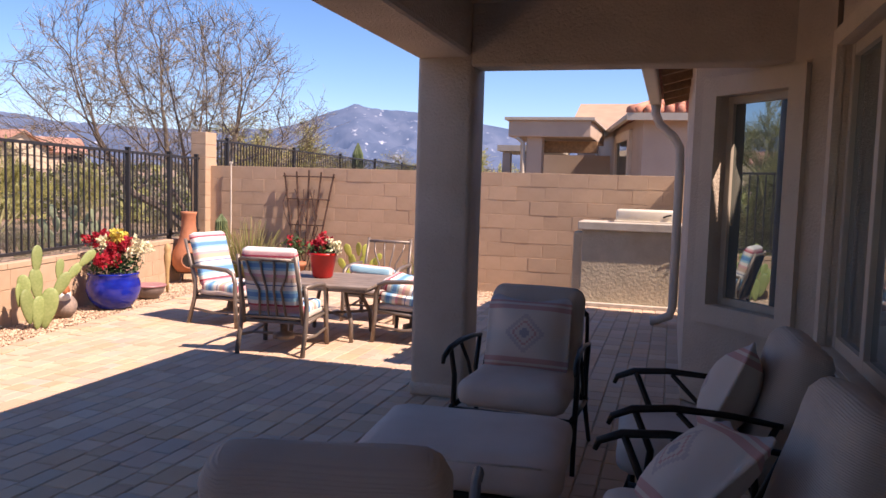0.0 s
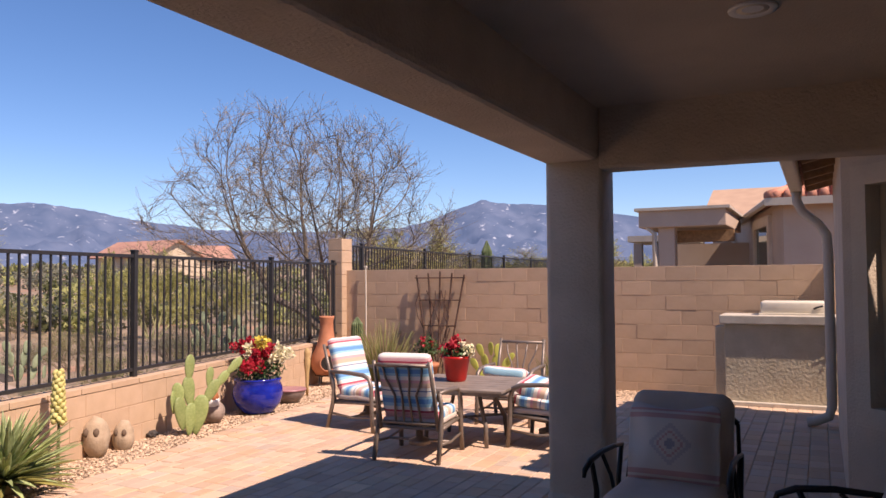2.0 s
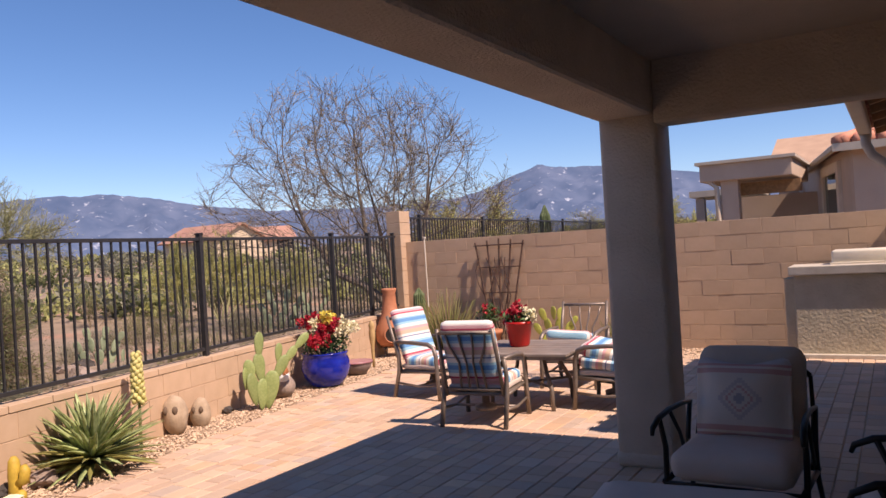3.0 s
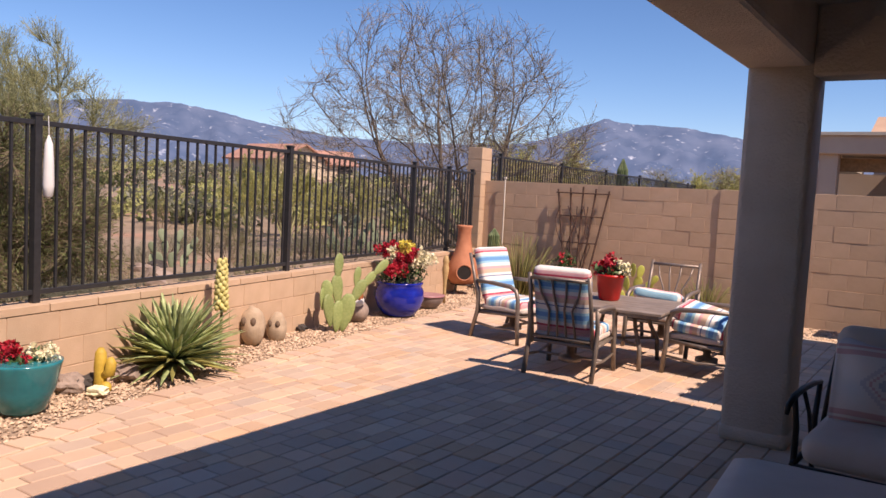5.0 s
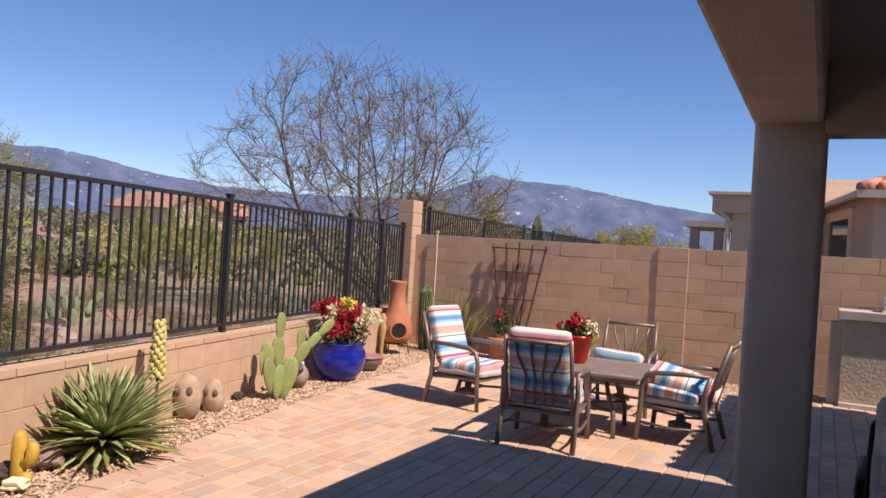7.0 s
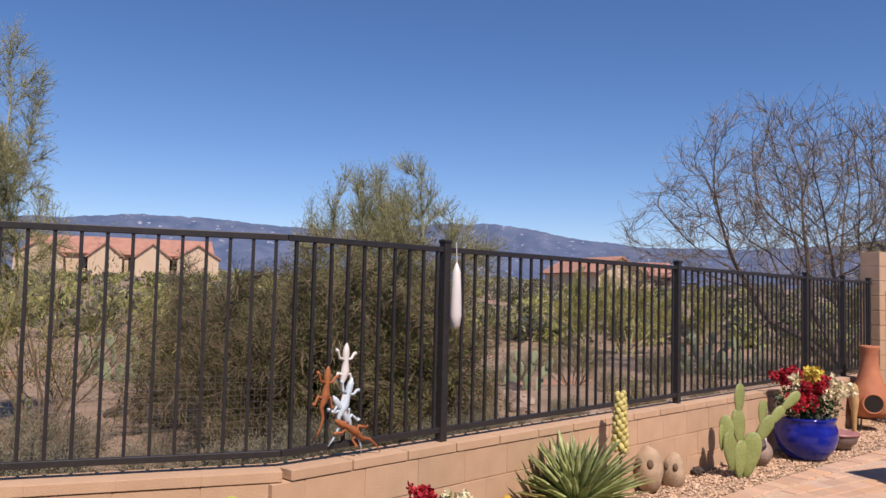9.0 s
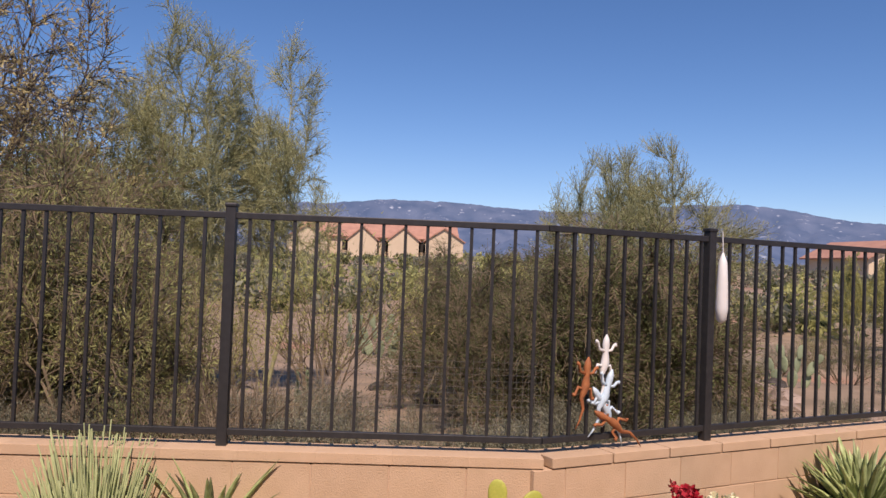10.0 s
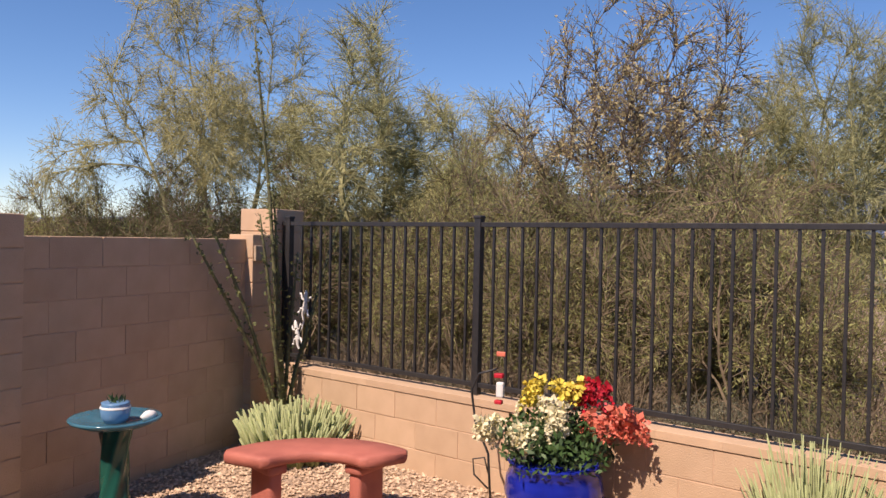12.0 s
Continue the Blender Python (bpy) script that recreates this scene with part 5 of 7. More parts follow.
# ---- seating corner by the shaded wall ----
def curved_bench():
    t = thing("curved_bench", "curved red concrete garden bench on two legs", "bench", pose(-4.94, -3.08, 0))
    bm = bmesh.new()
    rows = []
    n = 24
    for k in range(n + 1):
        a = radians(150 + (269 - 150) * k / n)
        ri, ro = 0.34, 0.665
        if k in (0, n):
            ri, ro = 0.38, 0.62
        ring = []
        for r, z in ((ri, 0.365), (ri - 0.015, 0.385), (ri - 0.015, 0.415), (ri, 0.43), (ro, 0.43), (ro + 0.015, 0.415), (ro + 0.015, 0.385), (ro, 0.365)):
            ring.append(bm.verts.new((r * math.cos(a), r * math.sin(a), z)))
        rows.append(ring)
    for a, b in zip(rows, rows[1:]):
        for k in range(8):
            bm.faces.new((a[k], b[k], b[(k + 1) % 8], a[(k + 1) % 8]))
    bm.faces.new(rows[0])
    bm.faces.new(rows[-1][::-1])
    bmesh.ops.recalc_face_normals(bm, faces=bm.faces[:])
    part("seat", bm, M_BENCH, t, "", True)
    for a in (172, 247):
        lb = bmesh.new()
        add_box(lb, 0, 0, 0.18, 0.24, 0.09, 0.37, None, 0.02)
        add_box(lb, 0, 0, 0.03, 0.29, 0.13, 0.07, None, 0.015)
        add_box(lb, 0, 0, 0.33, 0.28, 0.13, 0.06, None, 0.015)
        part("leg", lb, M_BENCH, t, "", True).matrix_basis = pose(0.5 * math.cos(radians(a)), 0.5 * math.sin(radians(a)), 0, 0, 0, a)


curved_bench()


def bird_bath():
    t = thing("bird_bath", "blue glazed bird bath on a twisted green pedestal", "bird bath", pose(-4.62, -4.24, 0))
    bm = bmesh.new()
    rings = []
    for j in range(16):
        u = j / 15
        r = 0.095 - 0.03 * math.sin(u * 3.0) + 0.02 * (1 - u)
        rings.append([bm.verts.new((r * (1 + 0.10 * math.cos(6 * k * math.pi / 12)) * math.cos(k * math.pi / 12 + u * 2.4), r * (1 + 0.10 * math.cos(6 * k * math.pi / 12)) * math.sin(k * math.pi / 12 + u * 2.4), 0.60 * u)) for k in range(24)])
    for a, b in zip(rings, rings[1:]):
        for k in range(24):
            bm.faces.new((a[k], a[(k + 1) % 24], b[(k + 1) % 24], b[k]))
    part("pedestal", bm, M_GREENGLAZE, t, "glossy dark green twisted pedestal", True)
    part("bowl", lathe([(0.0, 0.585), (0.06, 0.585), (0.18, 0.60), (0.25, 0.63), (0.262, 0.645), (0.25, 0.652), (0.17, 0.625), (0.0, 0.615)], 36), M_BLUEBOWL, t, "", True)
    p = thing("small_pot", "small blue striped pot with a succulent", "flower pot", pose(-4.60, -4.22, 0.625))
    part("pot", lathe([(0.06, 0.0), (0.078, 0.03), (0.085, 0.08), (0.075, 0.105), (0.08, 0.115), (0.06, 0.115)], 24), M_OWLPOT, p, "", True)
    part("band", lathe([(0.083, 0.082), (0.087, 0.085), (0.083, 0.096), (0.079, 0.094)], 24), M_WHITE, p)
    rng = random.Random(3)
    v, f = leaf_quads([Vector((rng.gauss(0, 0.025), rng.gauss(0, 0.025), 0.11)) for _ in range(26)], 0.055, rng, 4, 1.5)
    ob = new("succulent", from_lists("succulent", v, f, M_FOLIAGE))
    ob.parent = p
    s = thing("white_shell", "small white shell lying in the bird bath", "ornament", pose(-4.72, -4.08, 0.655))
    part("shell", blob(0.055, 0.035, 0.03, 5, 0.3, 2), M_WHITE, s, "", True)


bird_bath()


def ocotillo():
    rng = random.Random(11)
    t = thing("ocotillo", "tall ocotillo with thin thorny leafy canes", "ocotillo", pose(-6.62, -4.52, 0))
    canes = [(0.42, -0.02, 3.35), (0.75, -0.22, 1.95), (0.35, 0.0, 1.9), (0.18, 0.0, 2.15), (-0.65, 0.20, 2.1), (-0.1, 0.05, 1.6), (0.85, -0.25, 1.75)]
    for x, y, h in canes:
        pts = [(x * u ** 1.3 + rng.gauss(0, 0.008), y * u ** 1.3, h * u) for u in (0, 0.15, 0.3, 0.45, 0.6, 0.75, 0.9, 1.0)]
        c = part("cane", tube(pts, [0.022, 0.02, 0.018, 0.017, 0.015, 0.013, 0.01, 0.005], 6), M_OCO, t, "", True)
        lp = []
        for a, b in zip(pts, pts[1:]):
            for _ in range(int(34 * h / 2)):
                q = Vector(a).lerp(Vector(b), rng.random())
                lp.append(q + Vector((rng.gauss(0, 0.018), rng.gauss(0, 0.018), 0)))
        v, f = leaf_quads(lp, 0.035, rng, 1.8)
        ob = new("cane_leaves", from_lists("cane_leaves", v, f, M_LEAF_DARK))
        ob.parent = c


ocotillo()
pilaster("pier_south_corner", -6.68, -4.90, 0.34, 0.26, 1.74, "block pier in the corner of the shaded wall")
tagged(mesh_ob("wall_tile", box(-6.58, -4.755, 1.58, 0.13, 0.025, 0.13, 0.006), M_STONE, None), "small square stone plaque hung on the wall pier", "plaque")


M_PALEBLUE = mat("pale_blue_paint", (0.58, 0.72, 0.82), (0.46, 0.60, 0.70), 30, 0.5)


def gecko(parent_label, m, material, s=1.0, name="metal_gecko"):
    """A lizard cut-out in the x-z plane, head up."""
    t = thing(name, parent_label, "wall ornament", m)
    bm = bmesh.new()
    add_tube(bm, [(0, 0, 0.30 * s), (0.0, 0, 0.27 * s), (0, 0, 0.235 * s), (0.004, 0, 0.20 * s), (0.006, 0, 0.14 * s), (0.0, 0, 0.10 * s), (-0.01, 0, 0.06 * s), (0.012, 0, 0.0), (0.0, 0, -0.07 * s), (-0.02, 0, -0.12 * s)], [0.004 * s, 0.018 * s, 0.022 * s, 0.016 * s, 0.026 * s, 0.022 * s, 0.013 * s, 0.009 * s, 0.006 * s, 0.003 * s], 8)
    part("body", bm, material, t, "", True)
    for sx, z0, z1 in ((-1, 0.20, 0.25), (1, 0.20, 0.24), (-1, 0.11, 0.07), (1, 0.11, 0.06)):
        part("leg", tube([(0, 0, z0 * s), (sx * 0.045 * s, 0, (z0 + 0.01) * s), (sx * 0.06 * s, 0, z1 * s), (sx * 0.075 * s, 0, (z1 + 0.005) * s)], [0.010 * s, 0.009 * s, 0.009 * s, 0.013 * s], 6), material, t, "", True)
    return t


for k, (dy, z, r, mm, lab) in enumerate(((0.00, 0.98, 5, M_WHITE, "white metal gecko hung on the iron fence"), (0.10, 0.74, -35, M_PALEBLUE, "pale blue metal gecko hung on the iron fence"), (-0.03, 0.80, 20, M_PALEBLUE, "pale blue metal gecko hung on the iron fence"), (-0.14, 0.86, 8, M_ORANGERUST, "rust-orange metal gecko hung on the iron fence"), (0.19, 0.70, -60, M_ORANGERUST, "rust-orange metal gecko hung on the iron fence"))):
    y = 2.12 + dy
    gecko(lab, pose(fence_x(y) + 0.035 + 0.004 * k, y, z, 0, 0, 101) @ pose(0, 0, 0, 0, r, 0), mm, 0.95)
gecko("white metal gecko hung on the iron fence near the pillar", pose(fence_x(-4.5) + 0.04, -4.5, 1.0, 0, 0, 77) @ pose(0, 0, 0, 0, 8, 0), M_WHITE, 0.9)
gecko("white metal gecko hung on the iron fence near the pillar", pose(fence_x(-4.54) + 0.04, -4.54, 0.74, 0, 0, 77) @ pose(0, 0, 0, 0, -12, 0), M_WHITE, 0.9)


def hanging_bag(m):
    t = thing("hanging_sock", "slim white mesh feeder sock hung on a fence post", "bird feeder", m)
    part("sock", lathe([(0.004, 0.0), (0.026, -0.06), (0.034, -0.2), (0.038, -0.34), (0.03, -0.41), (0.005, -0.43)], 12), M_WHITE, t, "", True)
    part("string", tube([(0, 0, 0.0), (-0.01, 0, 0.13)], 0.003, 4), M_WHITE, t)


hanging_bag(pose(fence_x(2.96) + 0.055, 2.98, 1.76))


def garden_stake(m):
    t = thing("garden_stake", "iron garden stake with red and white ornament", "garden ornament", m)
    part("stake", tube([(0, 0, 0), (0.01, -0.02, 0.35), (0.0, -0.12, 0.55), (0, -0.15, 0.75), (0, -0.10, 0.86), (0, 0.02, 0.90)], 0.008, 6), M_IRON, t, "", True)
    part("scroll", tube([(0.0, -0.02, 0.12), (0.0, -0.12, 0.2), (0, -0.13, 0.3), (0, -0.05, 0.32), (0, -0.02, 0.22)], 0.006, 6), M_IRON, t, "", True)
    part("red_band", box(0, 0.04, 0.86, 0.04, 0.06, 0.03, 0.006), M_FLOWER_RED, t)
    part("white_band", box(0, 0.05, 0.77, 0.04, 0.05, 0.10, 0.010), M_WHITE, t)
    part("red_tip", box(0, 0.04, 0.69, 0.04, 0.05, 0.025, 0.006), M_FLOWER_RED, t)
    part("red_top", box(0, 0.05, 1.0, 0.015, 0.06, 0.03, 0.005), M_FLOWER_ORANGE, t)


garden_stake(pose(-5.98, -2.40, 0))


def wire_mesh():
    t = thing("wire_mesh", "fine galvanised wire mesh along the fence foot", "wire mesh")
    bm = bmesh.new()
    d = (FENCE_S - BEND).normalized()
    n = Vector((-d.y, d.x))
    o = BEND - 0.0 * n
    L = 1.72
    pit = 0.034
    for k in range(int(L / pit)):
        p = o + d * (k * pit)
        add_box(bm, p.x - 0.025, p.y, 0.90, 0.0010, 0.0010, 0.44)
    for j in range(13):
        z = 0.69 + j * pit
        p = o + d * (L / 2)
        add_box(bm, p.x - 0.027, p.y, z, L, 0.0010, 0.0010, Matrix.Rotation(math.atan2(d.y, d.x), 4, "Z"))
    tagged(part("wire_screen", bm, M_WIRE, t), kind="stuff")


M_WIRE = mat("galvanised_wire", (0.30, 0.29, 0.27), None, 20, 0.5, 0.5)
wire_mesh()


# ---- desert plants beyond the fence ----
class Branches:
    """Collects tapering tubes in plain lists."""

    def __init__(self):
        self.v, self.f, self.tips = [], [], []

    def tube(self, pts, r0, r1, sides):
        n = len(pts)
        start = len(self.v)
        ref = None
        for i, p in enumerate(pts):
            d = (pts[min(i + 1, n - 1)] - pts[max(i - 1, 0)]).normalized()
            if ref is None:
                ref = d.orthogonal().normalized()
            ref = (ref - d * ref.dot(d)).normalized()
            s = d.cross(ref)
            r = r0 + (r1 - r0) * i / (n - 1)
            for k in range(sides):
                a = 2 * math.pi * k / sides
                self.v.append(p + (ref * math.cos(a) + s * math.sin(a)) * r)
        for i in range(n - 1):
            for k in range(sides):
                a, b = start + i * sides, start + (i + 1) * sides
                self.f.append((a + k, a + (k + 1) % sides, b + (k + 1) % sides, b + k))

    def grow(self, rng, p, d, length, radius, spec, level=0):
        """spec: for each level (children, length ratio, spread degrees, upward pull, wobble, segments, sides)."""
        kids, ratio, spread, pull, wob, segs, sides = spec[level]
        pts = [p.copy()]
        dirs = [d.copy()]
        for _ in range(segs):
            d = (d + Vector((rng.gauss(0, wob), rng.gauss(0, wob), rng.gauss(0, wob) + pull))).normalized()
            pts.append(pts[-1] + d * length / segs)
            dirs.append(d)
        end = radius * 0.45
        self.tube(pts, radius, end, sides)
        if level + 1 >= len(spec):
            self.tips.append((pts, dirs))
            return
        for k in range(kids):
            u = 0.25 + 0.75 * (k + rng.random()) / kids
            i = min(int(u * segs), segs - 1)
            q = pts[i].lerp(pts[i + 1], u * segs - i)
            axis = dirs[i].orthogonal().normalized()
            axis = Matrix.Rotation(rng.uniform(0, 6.283), 3, dirs[i]) @ axis
            nd = Matrix.Rotation(radians(spread * rng.uniform(0.6, 1.3)), 3, axis) @ dirs[i]
            self.grow(rng, q, nd, length * ratio * rng.uniform(0.7, 1.2) * (1.15 - 0.4 * u), radius * (1 - 0.55 * u) * 0.6, spec, level + 1)


def tree_meshes(seed, trunks, first, spec, radius, bark, leaf, leaf_n, leaf_size, aspect, name):
    rng = random.Random(seed)
    b = Branches()
    for k in range(trunks):
        a = 6.283 * (k + rng.random() * 0.6) / trunks
        lean = rng.uniform(*first[1])
        d = Vector((math.cos(a) * math.sin(radians(lean)), math.sin(a) * math.sin(radians(lean)), math.cos(radians(lean))))
        b.grow(rng, Vector((0.05 * math.cos(a), 0.05 * math.sin(a), -0.1)), d, first[0] * rng.uniform(0.8, 1.15), radius * rng.uniform(0.7, 1.1), spec)
    wood = from_lists("branches", b.v, b.f, bark, False)
    leaves = None
    if leaf_n:
        verts, faces = [], []
        for _ in range(leaf_n):
            pts, dirs = rng.choice(b.tips)
            i = rng.randrange(len(pts) - 1)
            p = pts[i].lerp(pts[i + 1], rng.random()) + Vector((rng.gauss(0, 0.045), rng.gauss(0, 0.045), rng.gauss(0, 0.045)))
            d = (dirs[i] + Vector((rng.gauss(0, 0.45), rng.gauss(0, 0.45), rng.gauss(0, 0.45)))).normalized()
            s = Matrix.Rotation(rng.uniform(0, 6.28), 3, d) @ d.orthogonal().normalized()
            l = leaf_size * rng.uniform(0.6, 1.4)
            w = l / aspect
            k = len(verts)
            verts += [p + s * w * 0.5, p + d * l, p - s * w * 0.5]
            faces.append((k, k + 1, k + 2))
        leaves = from_lists("leaves", verts, faces, leaf)
    return wood, leaves


def size_of(me):
    zs = [v.co.z for v in me.vertices]
    rs = sorted(math.hypot(v.co.x, v.co.y) for v in me.vertices)
    return max(zs), rs[int(len(rs) * 0.985)]


def fitted(meshes, height, radius):
    """Scale that gives the plant this height and crown radius."""
    h, r = size_of(meshes[0])
    return Matrix.Diagonal((radius / r, radius / r, height / h, 1))


def plant(name, meshes, m, label, category, group=""):
    t = thing(name, label, category, m, group)
    parts = ("trunk", "crown") if category == "tree" else ("woody_base", "foliage")
    for n, me in zip(parts, meshes):
        if me:
            ob = new(n, me)
            ob.parent = t
    return t


def at_az(az, dist, eye=(-1.4, 0.0)):
    x, y = eye[0] + dist * math.sin(radians(az)), eye[1] + dist * math.cos(radians(az))
    return x, y, ground_z(x, y)


def crown_points(rng, clumps, n):
    """Points filling rounded clumps: x, y, z, horizontal radius, half height."""
    weight = [c[3] ** 2 * c[4] for c in clumps]
    out = []
    for x, y, z, r, h in rng.choices(clumps, weight, k=n):
        d = Vector((rng.gauss(0, 1), rng.gauss(0, 1), rng.gauss(0, 1))).normalized() * rng.random() ** 0.4
        out.append((x + d.x * r, y + d.y * r, z + d.z * h))
    return np.array(out)


def reach_tree(seed, stems, targets, step, kill, tip_r, flow=2.3, wobble=0.25, pull=0.0):
    """Grows a skeleton from the stems (polylines) towards the targets. Returns points, parents and radii."""
    gen = np.random.RandomState(seed)
    pos, par = [], []
    for line in stems:
        last = -1
        for k, p in enumerate(line):
            if k == 0 and pos:
                last = 0
                continue
            pos.append(p)
            par.append(last)
            last = len(pos) - 1
    pos = [np.array(p, float) for p in pos]
    left = np.array(targets)
    near = np.full(len(left), 1e9)
    who = np.zeros(len(left), int)
    fresh = list(range(len(pos)))
    born = {}
    for _ in range(160):
        if not fresh:
            break
        block = np.array([pos[i] for i in fresh])
        dist = np.linalg.norm(left[:, None, :] - block[None], axis=2)
        best = dist.argmin(1)
        dmin = dist[np.arange(len(left)), best]
        closer = dmin < near
        near[closer] = dmin[closer]
        who[closer] = np.array(fresh)[best[closer]]
        keep = near > kill
        left, near, who = left[keep], near[keep], who[keep]
        if not len(left):
            break
        fresh = []
        for i in np.unique(who):
            if born.get(int(i), 0) >= 3:
                near[who == i] = 0
                continue
            born[int(i)] = born.get(int(i), 0) + 1
            mine = left[who == i] - pos[i]
            way = (mine / np.linalg.norm(mine, axis=1)[:, None]).sum(0)
            way = way / (np.linalg.norm(way) + 1e-6) + gen.normal(0, wobble, 3) + np.array((0, 0, pull))
            if par[i] >= 0:
                run = pos[i] - pos[par[i]]
                way = way + 0.9 * run / (np.linalg.norm(run) + 1e-6)
            pos.append(pos[i] + step * way / np.linalg.norm(way))
            par.append(int(i))
            fresh.append(len(pos) - 1)
        if len(pos) > 9000:
            break
    rad = np.zeros(len(pos))
    for i in range(len(pos) - 1, -1, -1):
        rad[i] = max(rad[i], tip_r ** flow)
        if par[i] >= 0:
            rad[par[i]] += rad[i]
    return [Vector(p) for p in pos], par, rad ** (1 / flow)


def crown_tree(seed, stems, clumps, n, step, kill, tip_r, bark, leaf, twigs, twig_len, leaf_n, leaf_size, aspect, droop=0.0, pull=0.0, wobble=0.25, spread=0.03, flow=2.3):
    """A branching tree that fills its clumps: wood with fine twigs, and leaves along the twigs."""
    rng = random.Random(seed)
    pos, par, rad = reach_tree(seed, stems, crown_points(rng, clumps, n), step, kill, tip_r, flow, wobble, pull)
    kids = [[] for _ in pos]
    for i, p in enumerate(par):
        if p >= 0:
            kids[p].append(i)
    b = Branches()

    def follow(start, parent):
        line, i = ([pos[parent]] if parent >= 0 else []), start
        radii = [rad[start]] if parent >= 0 else []
        while True:
            line.append(pos[i])
            radii.append(rad[i])
            if not kids[i]:
                break
            order = sorted(kids[i], key=lambda k: -rad[k])
            for k in order[1:]:
                todo.append((k, i))
            i = order[0]
        if len(line) > 1:
            for c in range(0, len(line) - 1, 4):
                piece = line[c:c + 5]
                if len(piece) > 1:
                    r0, r1 = radii[c], radii[min(c + 4, len(radii) - 1)]
                    b.tube(piece, r0, r1, 7 if r0 > 0.03 else 4 if r0 > 0.012 else 3)
    todo = [(0, -1)]
    while todo:
        follow(*todo.pop())
    thin = [i for i in range(1, len(pos)) if rad[i] < tip_r * 2.4 and par[i] >= 0]
    for _ in range(twigs):
        i = rng.choice(thin)
        d = (pos[i] - pos[par[i]]).normalized()
        pts, dirs = [pos[i].copy()], []
        d = (d + Vector((rng.gauss(0, 0.55), rng.gauss(0, 0.55), rng.gauss(0, 0.45) + pull))).normalized()
        for _k in range(3):
            d = (d + Vector((rng.gauss(0, 0.2), rng.gauss(0, 0.2), rng.gauss(0, 0.2) - droop))).normalized()
            dirs.append(d)
            pts.append(pts[-1] + d * twig_len * rng.uniform(0.2, 0.42))
        dirs.append(d)
        b.tube(pts, tip_r * 0.8, tip_r * 0.4, 3)
        b.tips.append((pts, dirs))
    wood = from_lists("branches", b.v, b.f, bark, False)
    if not leaf_n:
        return wood, None
    verts, faces = [], []
    for _ in range(leaf_n):
        pts, dirs = rng.choice(b.tips)
        i = rng.randrange(len(pts) - 1)
        p = pts[i].lerp(pts[i + 1], rng.random()) + Vector((rng.gauss(0, spread), rng.gauss(0, spread), rng.gauss(0, spread)))
        d = (dirs[i] + Vector((rng.gauss(0, 0.5), rng.gauss(0, 0.5), rng.gauss(0, 0.5) - droop))).normalized()
        t = Matrix.Rotation(rng.uniform(0, 6.28), 3, d) @ d.orthogonal().normalized()
        l = leaf_size * rng.uniform(0.6, 1.4)
        w = l / aspect
        k = len(verts)
        verts += [p + t * w * 0.5, p + d * l, p - t * w * 0.5]
        faces.append((k, k + 1, k + 2))
    return wood, from_lists("leaves", verts, faces, leaf)


M_BARKTWIG = mat("grey_brown_bark", (0.20, 0.16, 0.125), (0.115, 0.09, 0.07), 5, 0.95, bump=0.6, bscale=40)
M_LEAF_BARE = mat("budding_twigs", (0.38, 0.32, 0.20), (0.27, 0.22, 0.13), 3, 0.85, isl=0.25)
MESQ_STEMS = [[(0, 0, -0.15), (-0.05, 0.0, 0.3), (-0.12, 0.02, 0.62), (-0.25, 0.0, 0.95), (-0.42, 0.05, 1.3)], [(0, 0, -0.15), (0.06, -0.05, 0.4), (0.2, -0.1, 0.85), (0.42, -0.1, 1.25)], [(0, 0, -0.15), (-0.22, 0.1, 0.45), (-0.6, 0.2, 0.85), (-1.1, 0.2, 1.15)], [(0, 0, -0.15), (-0.02, -0.12, 0.5), (0.0, -0.4, 1.0)], [(0, 0, -0.15), (-0.06, 0.15, 0.5), (0.0, 0.5, 1.1)]]
BARE_CROWN = [(-0.6, 0, 3.3, 2.5, 2.2), (-2.5, 0.2, 2.7, 1.5, 1.25), (1.2, -0.2, 2.8, 1.4, 1.35), (-1.5, 0.0, 4.1, 1.5, 1.5), (0.4, 0.1, 4.1, 1.4, 1.35), (-0.5, 1.6, 3.0, 1.6, 1.5), (-0.5, -1.6, 3.0, 1.6, 1.5), (-3.3, 0.0, 2.1, 0.9, 0.6), (2.0, 0.0, 2.3, 0.8, 0.7)]
bare = crown_tree(38, MESQ_STEMS, BARE_CROWN, 1250, 0.15, 0.23, 0.0056, M_BARKTWIG, M_LEAF_BARE, 3300, 0.60, 18000, 0.11, 14, -0.03, 0.22, 0.06, 0.03, 1.95)
plant("mesquite_tree", bare, pose(-9.46, 14.26, ground_z(-9.46, 14.26) - 0.05, 0, 0, 32) @ Matrix.Diagonal((1.1, 1.1, 0.93, 1)), "nearly leafless spreading mesquite tree with grey-brown branches", "tree")

BUSH_SPEC = [(6, 0.62, 28, 0.08, 0.12, 5, 5), (5, 0.6, 32, 0.08, 0.16, 4, 3), (0, 0, 0, 0.04, 0.2, 3, 3)]
M_LEAF_PALE = mat("palo_verde_leaves", (0.56, 0.57, 0.30), (0.40, 0.41, 0.20), 3, 0.75, isl=0.3, rnd=0.15)
M_LEAF_OLIVE2 = mat("olive_yellow_leaves", (0.60, 0.56, 0.27), (0.44, 0.42, 0.19), 3, 0.75, isl=0.3, rnd=0.15)
M_LEAF_BROWN = mat("brown_green_leaves", (0.60, 0.50, 0.25), (0.44, 0.36, 0.17), 3, 0.75, isl=0.35)
for _m in (M_LEAF_PALE, M_LEAF_OLIVE2, M_LEAF_BROWN):
    leafy_glow(_m)
